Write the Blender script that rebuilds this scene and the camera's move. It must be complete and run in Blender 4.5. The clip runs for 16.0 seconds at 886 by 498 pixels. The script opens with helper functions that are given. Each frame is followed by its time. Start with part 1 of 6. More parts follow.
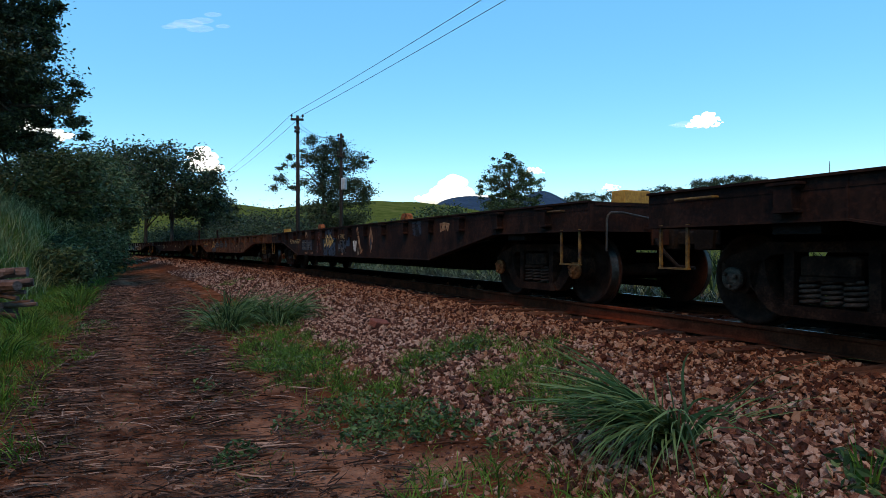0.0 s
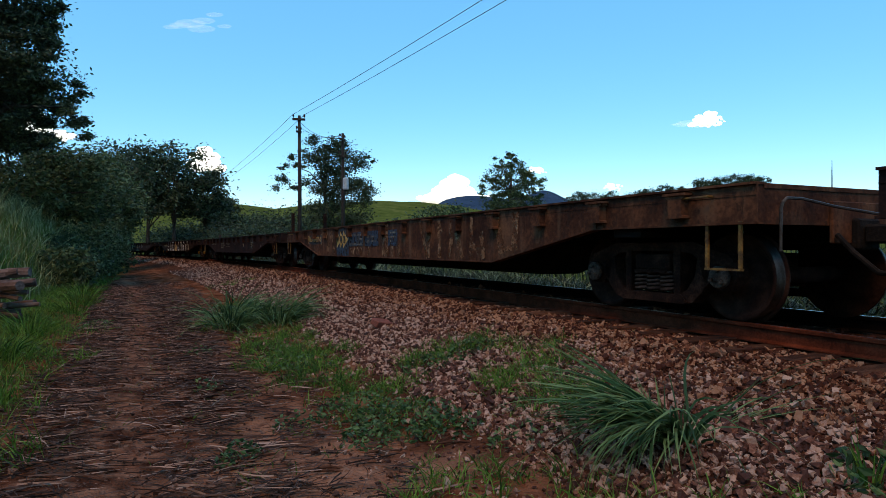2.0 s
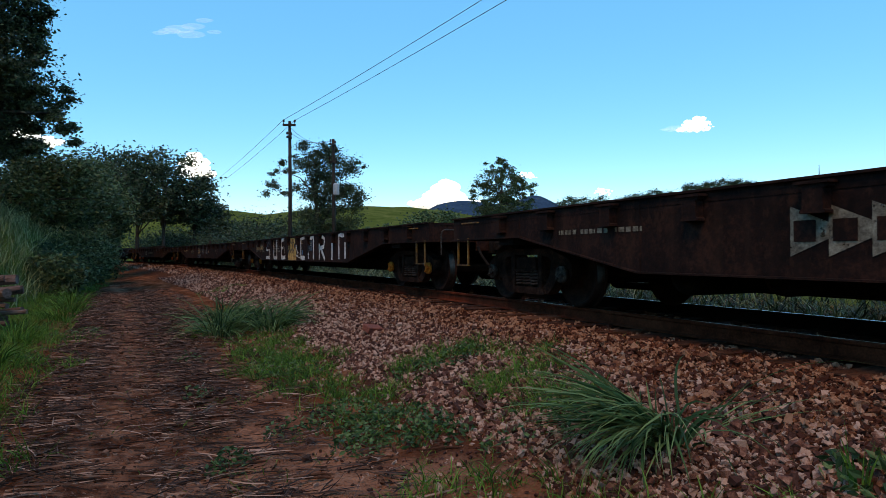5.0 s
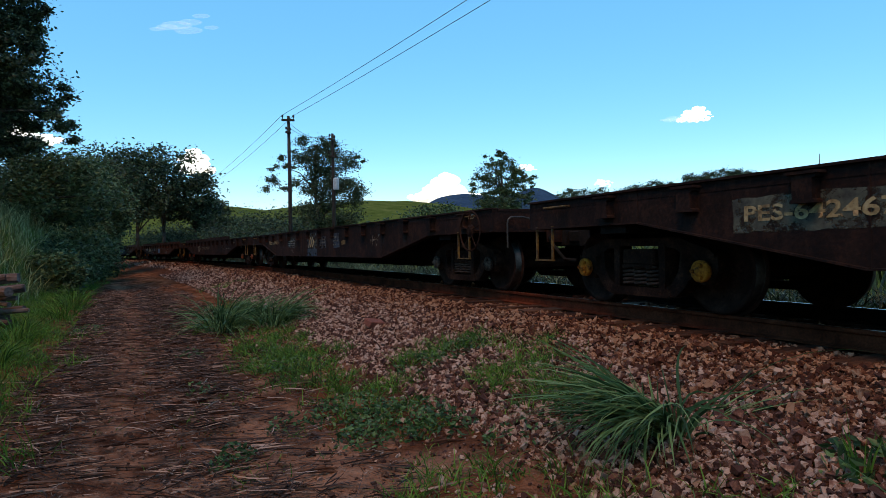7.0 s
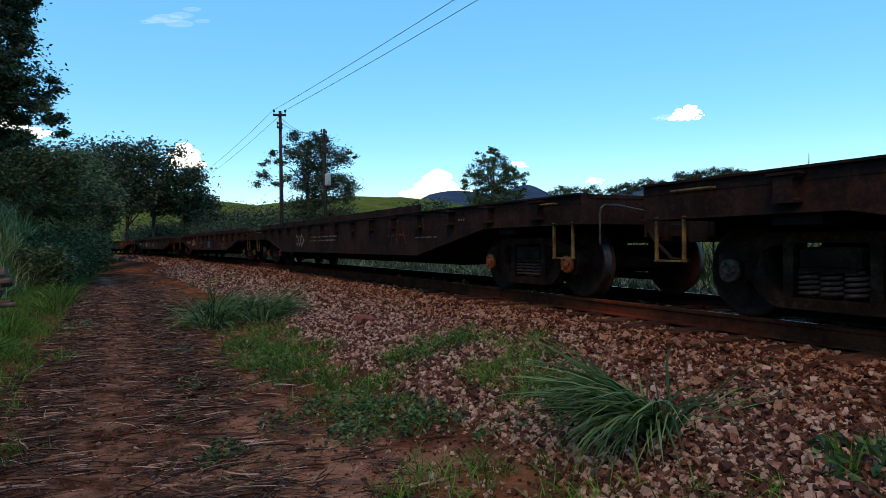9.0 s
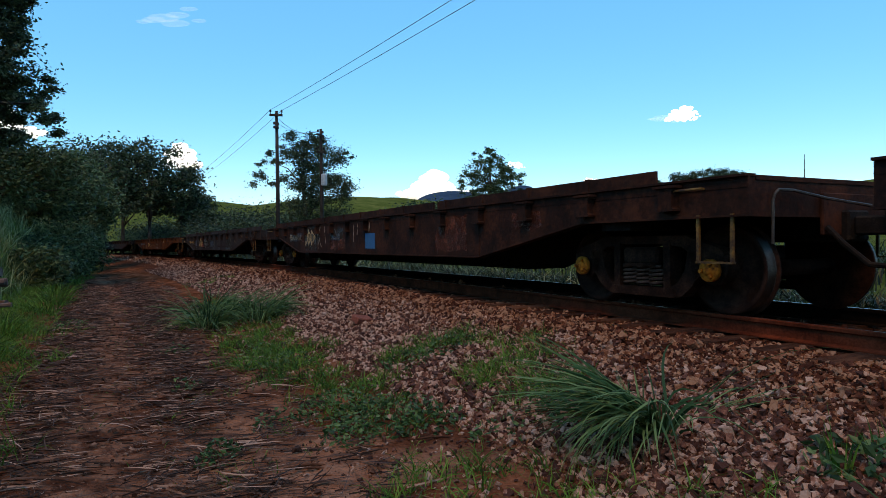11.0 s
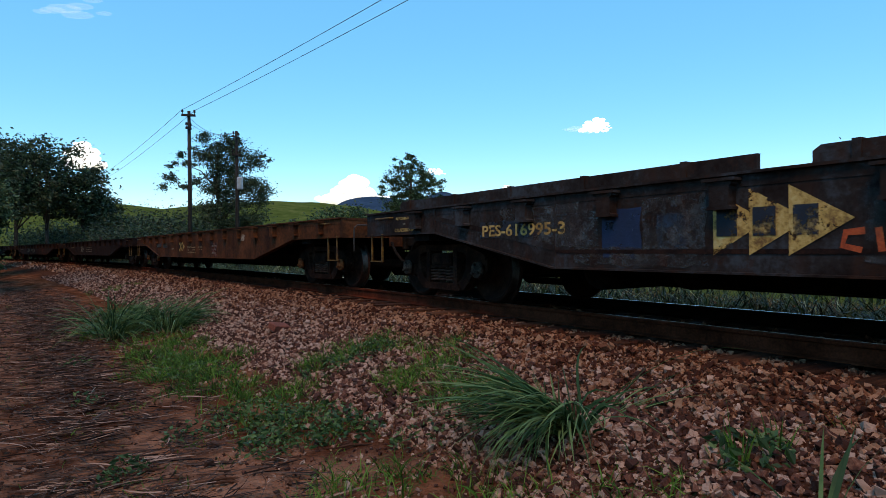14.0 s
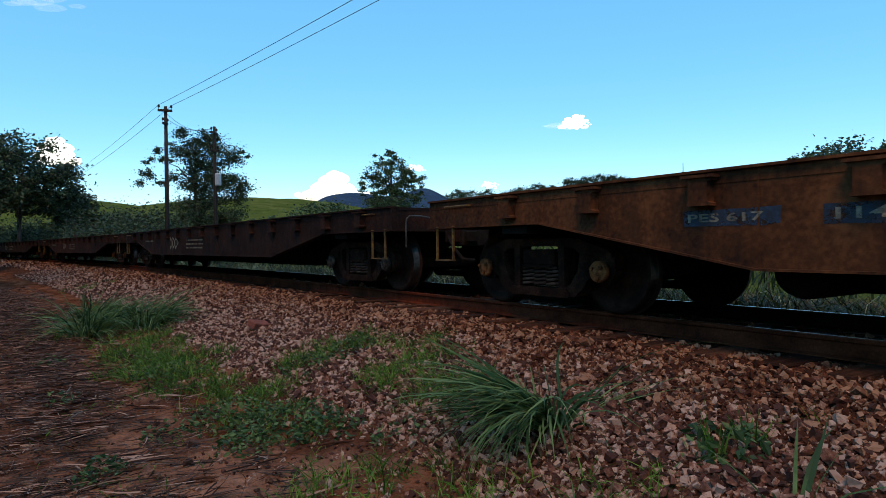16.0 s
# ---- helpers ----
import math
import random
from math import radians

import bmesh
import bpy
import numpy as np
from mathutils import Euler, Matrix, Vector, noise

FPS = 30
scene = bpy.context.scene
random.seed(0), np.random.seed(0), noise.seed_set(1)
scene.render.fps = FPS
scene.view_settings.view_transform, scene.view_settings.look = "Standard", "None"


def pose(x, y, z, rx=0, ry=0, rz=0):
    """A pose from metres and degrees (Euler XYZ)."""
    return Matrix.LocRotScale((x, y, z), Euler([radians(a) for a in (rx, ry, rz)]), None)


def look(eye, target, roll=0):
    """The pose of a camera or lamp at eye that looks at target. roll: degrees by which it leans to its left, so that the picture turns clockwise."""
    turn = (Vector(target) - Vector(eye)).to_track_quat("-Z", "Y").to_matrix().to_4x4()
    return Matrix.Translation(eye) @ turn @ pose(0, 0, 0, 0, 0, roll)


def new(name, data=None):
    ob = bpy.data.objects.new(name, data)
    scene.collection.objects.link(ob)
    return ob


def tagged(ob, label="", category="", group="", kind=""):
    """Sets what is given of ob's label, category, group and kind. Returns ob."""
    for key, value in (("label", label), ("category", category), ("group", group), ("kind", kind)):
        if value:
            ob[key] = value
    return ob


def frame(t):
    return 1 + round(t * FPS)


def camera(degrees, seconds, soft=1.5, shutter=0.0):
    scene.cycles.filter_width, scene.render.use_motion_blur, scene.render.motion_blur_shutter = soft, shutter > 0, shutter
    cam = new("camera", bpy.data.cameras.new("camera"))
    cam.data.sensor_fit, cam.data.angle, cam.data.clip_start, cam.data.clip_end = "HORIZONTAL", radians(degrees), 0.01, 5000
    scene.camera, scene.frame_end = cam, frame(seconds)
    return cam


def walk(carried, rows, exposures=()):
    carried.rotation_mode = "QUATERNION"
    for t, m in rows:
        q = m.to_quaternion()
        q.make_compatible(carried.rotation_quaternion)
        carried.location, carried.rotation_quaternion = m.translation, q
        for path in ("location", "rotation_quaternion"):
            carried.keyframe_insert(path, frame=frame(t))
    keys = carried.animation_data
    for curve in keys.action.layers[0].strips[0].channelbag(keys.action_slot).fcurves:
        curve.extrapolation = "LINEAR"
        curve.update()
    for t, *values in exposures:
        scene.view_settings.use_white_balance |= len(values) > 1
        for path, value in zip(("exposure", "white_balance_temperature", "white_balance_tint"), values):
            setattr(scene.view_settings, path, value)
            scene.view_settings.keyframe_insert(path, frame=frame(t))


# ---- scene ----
EXPOSURE, KELVIN, TINT = 0.97, 8500, 12
# ---------------------------------------------------------------- camera
EYE = 0.743                       # eye above the rail head
TURNS = [(0, 0.000, -0.063, 0.000), (0.5, 0.225, 0.008, 0.147), (1, 0.170, 0.026, 0.026), (1.5, 0.106, 0.024, -0.066),
         (2, 0.160, -0.094, -0.072), (2.5, 0.152, -0.082, -0.112), (3, -0.135, 0.135, -0.306), (3.5, -0.453, 0.101, -0.173),
         (4, -0.574, 0.380, -0.110), (6.5, -0.626, 0.344, -0.874), (7, -0.583, -0.212, -1.003), (7.5, -0.993, -0.116, -0.515),
         (8, -0.891, -0.324, -0.410), (8.5, -0.872, -0.257, -0.471), (9, -1.346, -0.541, -0.643), (11.5, -1.858, -0.509, -0.567),
         (12, -2.528, -0.595, -0.712), (12.5, -3.191, -0.349, -0.696), (13, -5.601, -0.004, -0.459), (13.5, -7.116, -0.091, -0.163),
         (14, -8.850, -0.051, -0.459), (14.5, -9.285, -0.199, -0.579), (15, -9.658, -0.581, -0.651), (15.5, -10.254, -0.587, -0.602),
         (16, -10.594, -0.394, -0.618)]
cam = camera(70.0, 16.0, soft=0.7, shutter=0.02)


def aim(yaw, pitch, roll):
    a, b = radians(yaw), radians(pitch)
    ahead = Vector((-math.sin(a) * math.cos(b), math.cos(a) * math.cos(b), math.sin(b)))
    eye = Vector((0, 0, EYE))
    return look(eye, eye + ahead, roll)


walk(cam, [(t, aim(yaw, pitch, roll)) for t, yaw, pitch, roll in TURNS], exposures=[(0, EXPOSURE, KELVIN, TINT), (16, EXPOSURE, KELVIN, TINT)])

# ---------------------------------------------------------------- light
SUN_EL, SUN_AZ = radians(56), radians(198)      # azimuth clockwise from +y
sun_way = Vector((math.sin(SUN_AZ) * math.cos(SUN_EL), math.cos(SUN_AZ) * math.cos(SUN_EL), math.sin(SUN_EL)))
world = bpy.data.worlds.new("sky")
scene.world = world
world.use_nodes = True
wn = world.node_tree
sky = wn.nodes.new("ShaderNodeTexSky")
sky.sky_type, sky.sun_disc = "NISHITA", False
sky.sun_elevation, sky.sun_rotation = SUN_EL, SUN_AZ
sky.air_density, sky.dust_density, sky.ozone_density, sky.altitude = 0.9, 0.15, 2.2, 900
wn.nodes["Background"].inputs["Strength"].default_value = 0.145
rich = wn.nodes.new("ShaderNodeHueSaturation")
rich.inputs["Hue"].default_value, rich.inputs["Saturation"].default_value = 0.489, 1.38
wn.links.new(sky.outputs[0], rich.inputs["Color"])
even = wn.nodes.new("ShaderNodeMix")          # clear dry air: an even blue down to the horizon
even.data_type = "RGBA"
even.inputs["Factor"].default_value = 0.48
even.inputs["B"].default_value = (0.095 / 0.145, 0.355 / 0.145, 0.78 / 0.145, 1)
wn.links.new(rich.outputs[0], even.inputs["A"])
wn.links.new(even.outputs["Result"], wn.nodes["Background"].inputs["Color"])
sun = new("sun", bpy.data.lights.new("sun", "SUN"))
sun.data.energy, sun.data.angle, sun.data.color = 0.95, radians(26), (1.0, 0.65, 0.36)
sun.matrix_world = look(Vector((0, 0, 50)) + sun_way, Vector((0, 0, 50)))


# ---------------------------------------------------------------- materials
def material(name, colours, rough=0.8, metal=0.0, scale=6.0, fine=60.0, bump=0.3, bump_scale=None, stretch=(1, 1, 1), streak=0.0,
             streak_colour=(0.25, 0.2, 0.15), vary=0.0, island=0.0, spec=0.3, coords="Object", through_light=0.0, bump_dist=0.02, flake=0.0,
             flake_colour=(0.10, 0.035, 0.016), flake_scale=7.0, chip=0.0, chip_soft=0.03):
    """A noise-driven surface: colours mixed at two scales, optional vertical streaks, fine relief."""
    m = bpy.data.materials.new(name)
    m.use_nodes = True
    n, l = m.node_tree.nodes, m.node_tree.links
    bsdf = n["Principled BSDF"]
    bsdf.inputs["Metallic"].default_value = metal
    bsdf.inputs["Specular IOR Level"].default_value = spec
    tc = n.new("ShaderNodeTexCoord")
    mp = n.new("ShaderNodeMapping")
    mp.inputs["Scale"].default_value = stretch
    info = n.new("ShaderNodeObjectInfo")
    push = n.new("ShaderNodeVectorMath")
    push.operation = "MULTIPLY_ADD"
    spread = n.new("ShaderNodeCombineXYZ")
    for k in range(3):
        l.new(info.outputs["Random"], spread.inputs[k])
    l.new(spread.outputs[0], push.inputs[0])
    push.inputs[1].default_value = (37.0, 11.0, 5.0)
    l.new(tc.outputs[coords], push.inputs[2])
    l.new(push.outputs[0], mp.inputs["Vector"])
    big = n.new("ShaderNodeTexNoise")
    big.inputs["Scale"].default_value, big.inputs["Detail"].default_value, big.inputs["Roughness"].default_value = scale, 10, 0.72
    l.new(mp.outputs[0], big.inputs["Vector"])
    small = n.new("ShaderNodeTexNoise")
    small.inputs["Scale"].default_value, small.inputs["Detail"].default_value = fine, 4
    l.new(mp.outputs[0], small.inputs["Vector"])
    ramp = n.new("ShaderNodeValToRGB")
    els = ramp.color_ramp.elements
    while len(els) < len(colours):
        els.new(0.5)
    for k, c in enumerate(colours):
        els[k].position = 0.36 + 0.30 * k / max(1, len(colours) - 1)
        els[k].color = (*c, 1)
    blend = n.new("ShaderNodeMath")
    blend.operation = "MULTIPLY_ADD"
    l.new(small.outputs["Fac"], blend.inputs[0])
    blend.inputs[1].default_value = 0.35
    shift = n.new("ShaderNodeMath")
    shift.operation = "MULTIPLY_ADD"
    l.new(big.outputs["Fac"], shift.inputs[0])
    shift.inputs[1].default_value, shift.inputs[2].default_value = 1.0, -0.175
    l.new(shift.outputs[0], blend.inputs[2])
    fac = blend.outputs[0]
    for amount, source in ((vary, info.outputs["Random"]), (island, None)):
        if amount:
            if source is None:
                source = n.new("ShaderNodeNewGeometry").outputs["Random Per Island"]
            add = n.new("ShaderNodeMath")
            add.operation = "MULTIPLY_ADD"
            l.new(source, add.inputs[0])
            add.inputs[1].default_value = amount
            off = n.new("ShaderNodeMath")
            off.operation = "ADD"
            l.new(fac, off.inputs[0])
            off.inputs[1].default_value = -amount / 2
            l.new(off.outputs[0], add.inputs[2])
            fac = add.outputs[0]
    l.new(fac, ramp.inputs[0])
    colour = ramp.outputs[0]
    if streak:
        ms = n.new("ShaderNodeMapping")
        ms.inputs["Scale"].default_value = (2.6, 2.6, 0.20)
        l.new(push.outputs[0], ms.inputs["Vector"])
        sn = n.new("ShaderNodeTexNoise")
        sn.inputs["Scale"].default_value, sn.inputs["Detail"].default_value = 1.6, 5
        l.new(ms.outputs[0], sn.inputs["Vector"])
        sr = n.new("ShaderNodeMapRange")
        sr.inputs["From Min"].default_value, sr.inputs["From Max"].default_value = 0.52, 0.72
        sr.inputs["To Max"].default_value = streak
        l.new(sn.outputs["Fac"], sr.inputs["Value"])
        mix = n.new("ShaderNodeMix")
        mix.data_type = "RGBA"
        l.new(sr.outputs[0], mix.inputs["Factor"])
        l.new(colour, mix.inputs["A"])
        mix.inputs["B"].default_value = (*streak_colour, 1)
        colour = mix.outputs["Result"]
    if flake:
        fn = n.new("ShaderNodeTexNoise")
        fn.inputs["Scale"].default_value, fn.inputs["Detail"].default_value, fn.inputs["Roughness"].default_value = flake_scale, 12, 0.7
        mf = n.new("ShaderNodeMapping")
        mf.inputs["Scale"].default_value = (1.0, 1.0, 0.55)
        l.new(push.outputs[0], mf.inputs["Vector"])
        l.new(mf.outputs[0], fn.inputs["Vector"])
        fr = n.new("ShaderNodeMapRange")
        fr.inputs["From Min"].default_value, fr.inputs["From Max"].default_value = 0.555, 0.60
        fr.inputs["To Max"].default_value = flake
        l.new(fn.outputs["Fac"], fr.inputs["Value"])
        mx = n.new("ShaderNodeMix")
        mx.data_type = "RGBA"
        l.new(fr.outputs[0], mx.inputs["Factor"])
        l.new(colour, mx.inputs["A"])
        mx.inputs["B"].default_value = (*flake_colour, 1)
        colour = mx.outputs["Result"]
    l.new(colour, bsdf.inputs["Base Color"])
    rr = n.new("ShaderNodeMapRange")
    rr.inputs["To Min"].default_value, rr.inputs["To Max"].default_value = max(0.02, rough - 0.12), min(1, rough + 0.12)
    l.new(small.outputs["Fac"], rr.inputs["Value"])
    l.new(rr.outputs[0], bsdf.inputs["Roughness"])
    if bump:
        bp = n.new("ShaderNodeBump")
        bp.inputs["Strength"].default_value, bp.inputs["Distance"].default_value = bump, bump_dist
        l.new(small.outputs["Fac"], bp.inputs["Height"])
        l.new(bp.outputs[0], bsdf.inputs["Normal"])
    if through_light:
        bsdf.inputs["Transmission Weight"].default_value = 0
        tr = n.new("ShaderNodeBsdfTranslucent")
        l.new(colour, tr.inputs["Color"])
        ms2 = n.new("ShaderNodeMixShader")
        ms2.inputs[0].default_value = through_light
        l.new(bsdf.outputs[0], ms2.inputs[1])
        l.new(tr.outputs[0], ms2.inputs[2])
        l.new(ms2.outputs[0], n["Material Output"].inputs["Surface"])
    if chip:
        # paint that has come away in flakes and bares the steel under it
        wear = n.new("ShaderNodeTexNoise")
        wear.inputs["Scale"].default_value, wear.inputs["Detail"].default_value, wear.inputs["Roughness"].default_value = 6.5, 9, 0.72
        l.new(push.outputs[0], wear.inputs["Vector"])
        gone = n.new("ShaderNodeMapRange")
        gone.inputs["From Min"].default_value, gone.inputs["From Max"].default_value = 0.70 - 0.3 * chip - chip_soft, 0.70 - 0.3 * chip + chip_soft
        l.new(wear.outputs["Fac"], gone.inputs["Value"])
        clear, lay = n.new("ShaderNodeBsdfTransparent"), n.new("ShaderNodeMixShader")
        l.new(gone.outputs[0], lay.inputs[0])
        l.new(bsdf.outputs[0], lay.inputs[1])
        l.new(clear.outputs[0], lay.inputs[2])
        l.new(lay.outputs[0], n["Material Output"].inputs["Surface"])
    return m


RUST = material("rusted_wagon_steel", [(0.01, 0.0048, 0.0036), (0.026, 0.0092, 0.0058), (0.066, 0.0205, 0.0105)], rough=0.9, spec=0.1, scale=1.3, fine=22, bump=0.25,
                streak=0.5, streak_colour=(0.022, 0.013, 0.010), flake=0.4, flake_colour=(0.050, 0.018, 0.009))
RUST_DARK = material("soot_dark_wagon_steel", [(0.007, 0.0037, 0.0031), (0.0168, 0.007, 0.0054), (0.038, 0.0142, 0.009)], rough=0.88, spec=0.1, scale=1.5, fine=24, bump=0.25,
                     streak=0.5, streak_colour=(0.040, 0.0165, 0.010), flake=0.4, flake_colour=(0.048, 0.018, 0.010))
RUST_WHITE = material("rusted_steel_with_old_white_paint", [(0.022, 0.008, 0.005), (0.06, 0.021, 0.011), (0.13, 0.048, 0.023)], rough=0.9, spec=0.1, scale=1.6, fine=22,
                      bump=0.25, streak=0.6, streak_colour=(0.17, 0.090, 0.052), flake=0.75, flake_colour=(0.03, 0.014, 0.009))
RUST_BLUE = material("rusted_steel_with_blue_grey_paint", [(0.014, 0.0065, 0.0048), (0.026, 0.0185, 0.0165), (0.048, 0.05, 0.055)], rough=0.88, spec=0.1, scale=1.4, fine=20,
                     bump=0.25, streak=0.75, streak_colour=(0.048, 0.019, 0.0115), flake=0.5, flake_colour=(0.042, 0.015, 0.008))
RUST_ORANGE = material("bright_rusted_wagon_steel", [(0.025, 0.0095, 0.006), (0.078, 0.025, 0.0105), (0.155, 0.05, 0.0195)], rough=0.9, spec=0.08, scale=1.2, fine=22, bump=0.25,
                       streak=0.6, streak_colour=(0.022, 0.012, 0.009), flake=0.4, flake_colour=(0.082, 0.030, 0.013))
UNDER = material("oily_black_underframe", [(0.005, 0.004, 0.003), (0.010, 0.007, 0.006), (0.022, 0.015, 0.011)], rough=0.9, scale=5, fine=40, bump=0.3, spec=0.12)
BOGIE = material("dusty_cast_bogie_steel", [(0.009, 0.0036, 0.0023), (0.024, 0.0092, 0.0055), (0.058, 0.023, 0.0135)], rough=0.95, scale=4, fine=45, bump=0.35, spec=0.08)
WHEEL = material("brown_wheel_steel", [(0.014, 0.0045, 0.003), (0.028, 0.0105, 0.0065), (0.048, 0.019, 0.012)], rough=0.9, scale=6, fine=50, bump=0.15, spec=0.1)
TREAD = material("polished_wheel_tread", [(0.03, 0.024, 0.02), (0.075, 0.066, 0.06)], rough=0.45, metal=1.0, scale=8, fine=80, bump=0.03)
RAIL_SIDE = material("rusty_rail_side", [(0.055, 0.0115, 0.0055), (0.105, 0.022, 0.01), (0.165, 0.038, 0.018)], rough=0.97, scale=3, fine=50, bump=0.3, spec=0.05)
RAIL_TOP = material("polished_rail_head", [(0.45, 0.45, 0.47), (0.6, 0.6, 0.62)], rough=0.18, metal=1.0, scale=4, fine=60, bump=0.02)
# side of the far rail, much darker than the near rail's rust
RAIL_SIDE_BLACK = material("near_black_rail_side", [(0.004, 0.003, 0.003), (0.009, 0.006, 0.005), (0.018, 0.011, 0.008)], rough=0.85, scale=3, fine=50, bump=0.3, spec=0.05)
# darker metal stands in for the dark wagon reflected in the near head
RAIL_TOP_DIMMED = material("rail_head_dimmed_for_reflection", [(0.10, 0.085, 0.08), (0.20, 0.18, 0.175)], rough=0.38, metal=1.0, scale=4, fine=60, bump=0.03)
SLEEPER = material("weathered_dark_sleeper_wood", [(0.022, 0.009, 0.006), (0.055, 0.022, 0.013), (0.11, 0.048, 0.028)], rough=0.95, spec=0.1, scale=3, fine=30, bump=0.7, vary=0.3,
                   stretch=(1, 6, 6))
YELLOW = material("worn_yellow_paint", [(0.03, 0.012, 0.006), (0.115, 0.056, 0.013), (0.25, 0.125, 0.025)], rough=0.6, scale=7, fine=50, bump=0.15)
YELLOW_BLOCK = material("yellow_painted_wood", [(0.24, 0.11, 0.02), (0.4, 0.19, 0.03), (0.48, 0.24, 0.045)], rough=0.7, scale=5, fine=40, bump=0.2)
ORANGE = material("orange_red_paint", [(0.25, 0.035, 0.01), (0.5, 0.07, 0.016), (0.56, 0.1, 0.025)], rough=0.6, scale=8, fine=50, bump=0.15)
TAN = material("ochre_bearing_paint", [(0.06, 0.018, 0.008), (0.22, 0.062, 0.021), (0.33, 0.105, 0.036)], rough=0.85, spec=0.1, scale=9, fine=50, bump=0.15)
CAP_OCHRE = material("oily_ochre_bearing_paint", [(0.07, 0.016, 0.004), (0.4, 0.105, 0.009), (0.52, 0.155, 0.016)], rough=0.8, scale=9, fine=50, bump=0.15, spec=0.15)
TEAL = material("teal_bearing_paint", [(0.008, 0.03, 0.03), (0.014, 0.06, 0.058)], rough=0.6, scale=9, fine=50, bump=0.15)
GREYCAP = material("grey_bearing_steel", [(0.020, 0.013, 0.010), (0.055, 0.037, 0.028), (0.12, 0.088, 0.068)], rough=0.85, spec=0.1, scale=9, fine=50, bump=0.15)
LETTER = material("faded_cream_lettering", [(0.10, 0.075, 0.05), (0.29, 0.245, 0.17), (0.42, 0.37, 0.28)], chip=0.35, chip_soft=0.03, rough=0.7, scale=7, fine=40, bump=0.1)
LETTER_Y = material("faded_yellow_lettering", [(0.17, 0.075, 0.022), (0.5, 0.28, 0.075), (0.6, 0.39, 0.15)], chip=0.32, chip_soft=0.03, rough=0.7, scale=7, fine=40, bump=0.1)
LETTER_DIM = material("nearly_worn_away_lettering", [(0.06, 0.045, 0.03), (0.15, 0.12, 0.085), (0.26, 0.22, 0.16)], chip=0.28, chip_soft=0.05, rough=0.75, scale=9, fine=40, bump=0.1)
SPRAY = material("chipped_white_spray_paint", [(0.20, 0.13, 0.09), (0.52, 0.48, 0.44), (0.66, 0.63, 0.60)], chip=0.30, chip_soft=0.02, rough=0.7, scale=5, fine=40, bump=0.1)
SPRAY_OLD = material("flaking_pale_paint", [(0.075, 0.034, 0.02), (0.24, 0.16, 0.11), (0.40, 0.31, 0.24)], chip=0.48, chip_soft=0.03, rough=0.75, scale=5, fine=36, bump=0.15)
SPRAY_RUST = material("pale_orange_paint", [(0.038, 0.0095, 0.005), (0.098, 0.0215, 0.0088), (0.155, 0.038, 0.016)], chip=0.62, chip_soft=0.12, rough=0.75, scale=3, fine=36, bump=0.15)
BLUE = material("blue_logo_paint", [(0.02, 0.013, 0.012), (0.014, 0.025, 0.043), (0.021, 0.042, 0.071)], chip=0.40, chip_soft=0.06, rough=0.65, scale=4, fine=40, bump=0.12)
BLUE_BRIGHT = material("fresh_blue_paint", [(0.015, 0.085, 0.19), (0.02, 0.12, 0.25)], chip=0.20, chip_soft=0.02, rough=0.6, scale=3, fine=40, bump=0.1)
BLUE_DEEP = material("deep_blue_paint", [(0.010, 0.018, 0.045), (0.012, 0.026, 0.070)], chip=0.25, chip_soft=0.03, rough=0.65, scale=4, fine=40, bump=0.1)
NAVY = material("navy_paint", [(0.022, 0.013, 0.011), (0.013, 0.016, 0.025), (0.02, 0.027, 0.041)], chip=0.45, chip_soft=0.06, rough=0.65, scale=4, fine=40, bump=0.1)
GREYPANEL = material("grey_green_panel_paint", [(0.026, 0.021, 0.018), (0.046, 0.052, 0.05), (0.075, 0.085, 0.082)], chip=0.60, chip_soft=0.12, rough=0.7, scale=4, fine=40, bump=0.1)
STRAP = material("woven_lever_steel", [(0.03, 0.022, 0.018), (0.08, 0.062, 0.05)], rough=0.5, metal=0.5, scale=9, fine=60, bump=0.1)

STONE_RUST = material("ballast_stone_dusted_with_rust", [(0.045, 0.012, 0.006), (0.108, 0.0355, 0.0175), (0.172, 0.067, 0.036), (0.28, 0.142, 0.087)], rough=0.9, scale=9, fine=60, bump=0.4, island=0.6,
                      spec=0.15)
STONE = material("reddish_ballast_stone", [(0.046, 0.0145, 0.009), (0.118, 0.042, 0.026), (0.192, 0.084, 0.054), (0.36, 0.225, 0.17)], rough=0.85, scale=9, fine=60, bump=0.4,
                 island=0.62, vary=0.0)
STONE_OBJ = material("reddish_ballast_stone_loose", [(0.048, 0.014, 0.008), (0.122, 0.04, 0.023), (0.195, 0.079, 0.048), (0.32, 0.18, 0.128)], rough=0.85, scale=9, fine=60,
                     bump=0.4, vary=0.55)
GRASS = material("green_grass_blades", [(0.026, 0.07, 0.01), (0.06, 0.148, 0.019), (0.12, 0.235, 0.036)], rough=0.65, spec=0.2, scale=0.7, fine=8, bump=0, island=0.5,
                 through_light=0.3)
GRASS_BLUE = material("bluish_tussock_blades", [(0.022, 0.058, 0.021), (0.056, 0.122, 0.04), (0.125, 0.205, 0.078)], rough=0.62, spec=0.2, scale=0.7, fine=8, bump=0, island=0.5,
                      through_light=0.25)
GRASS_TALL = material("tall_pale_bank_grass", [(0.072, 0.1, 0.034), (0.15, 0.185, 0.068), (0.31, 0.34, 0.165)], rough=0.6, scale=0.3, fine=4, bump=0, island=0.6,
                      through_light=0.25)
# shade beyond the passing train is put into these very dark greens
GRASS_DEEP = material("wayside_grass_darkened_for_shade", [(0.003, 0.008, 0.002), (0.008, 0.02, 0.0035), (0.026, 0.048, 0.011)], rough=0.5, scale=0.7, fine=8, bump=0, island=0.6, through_light=0.2)
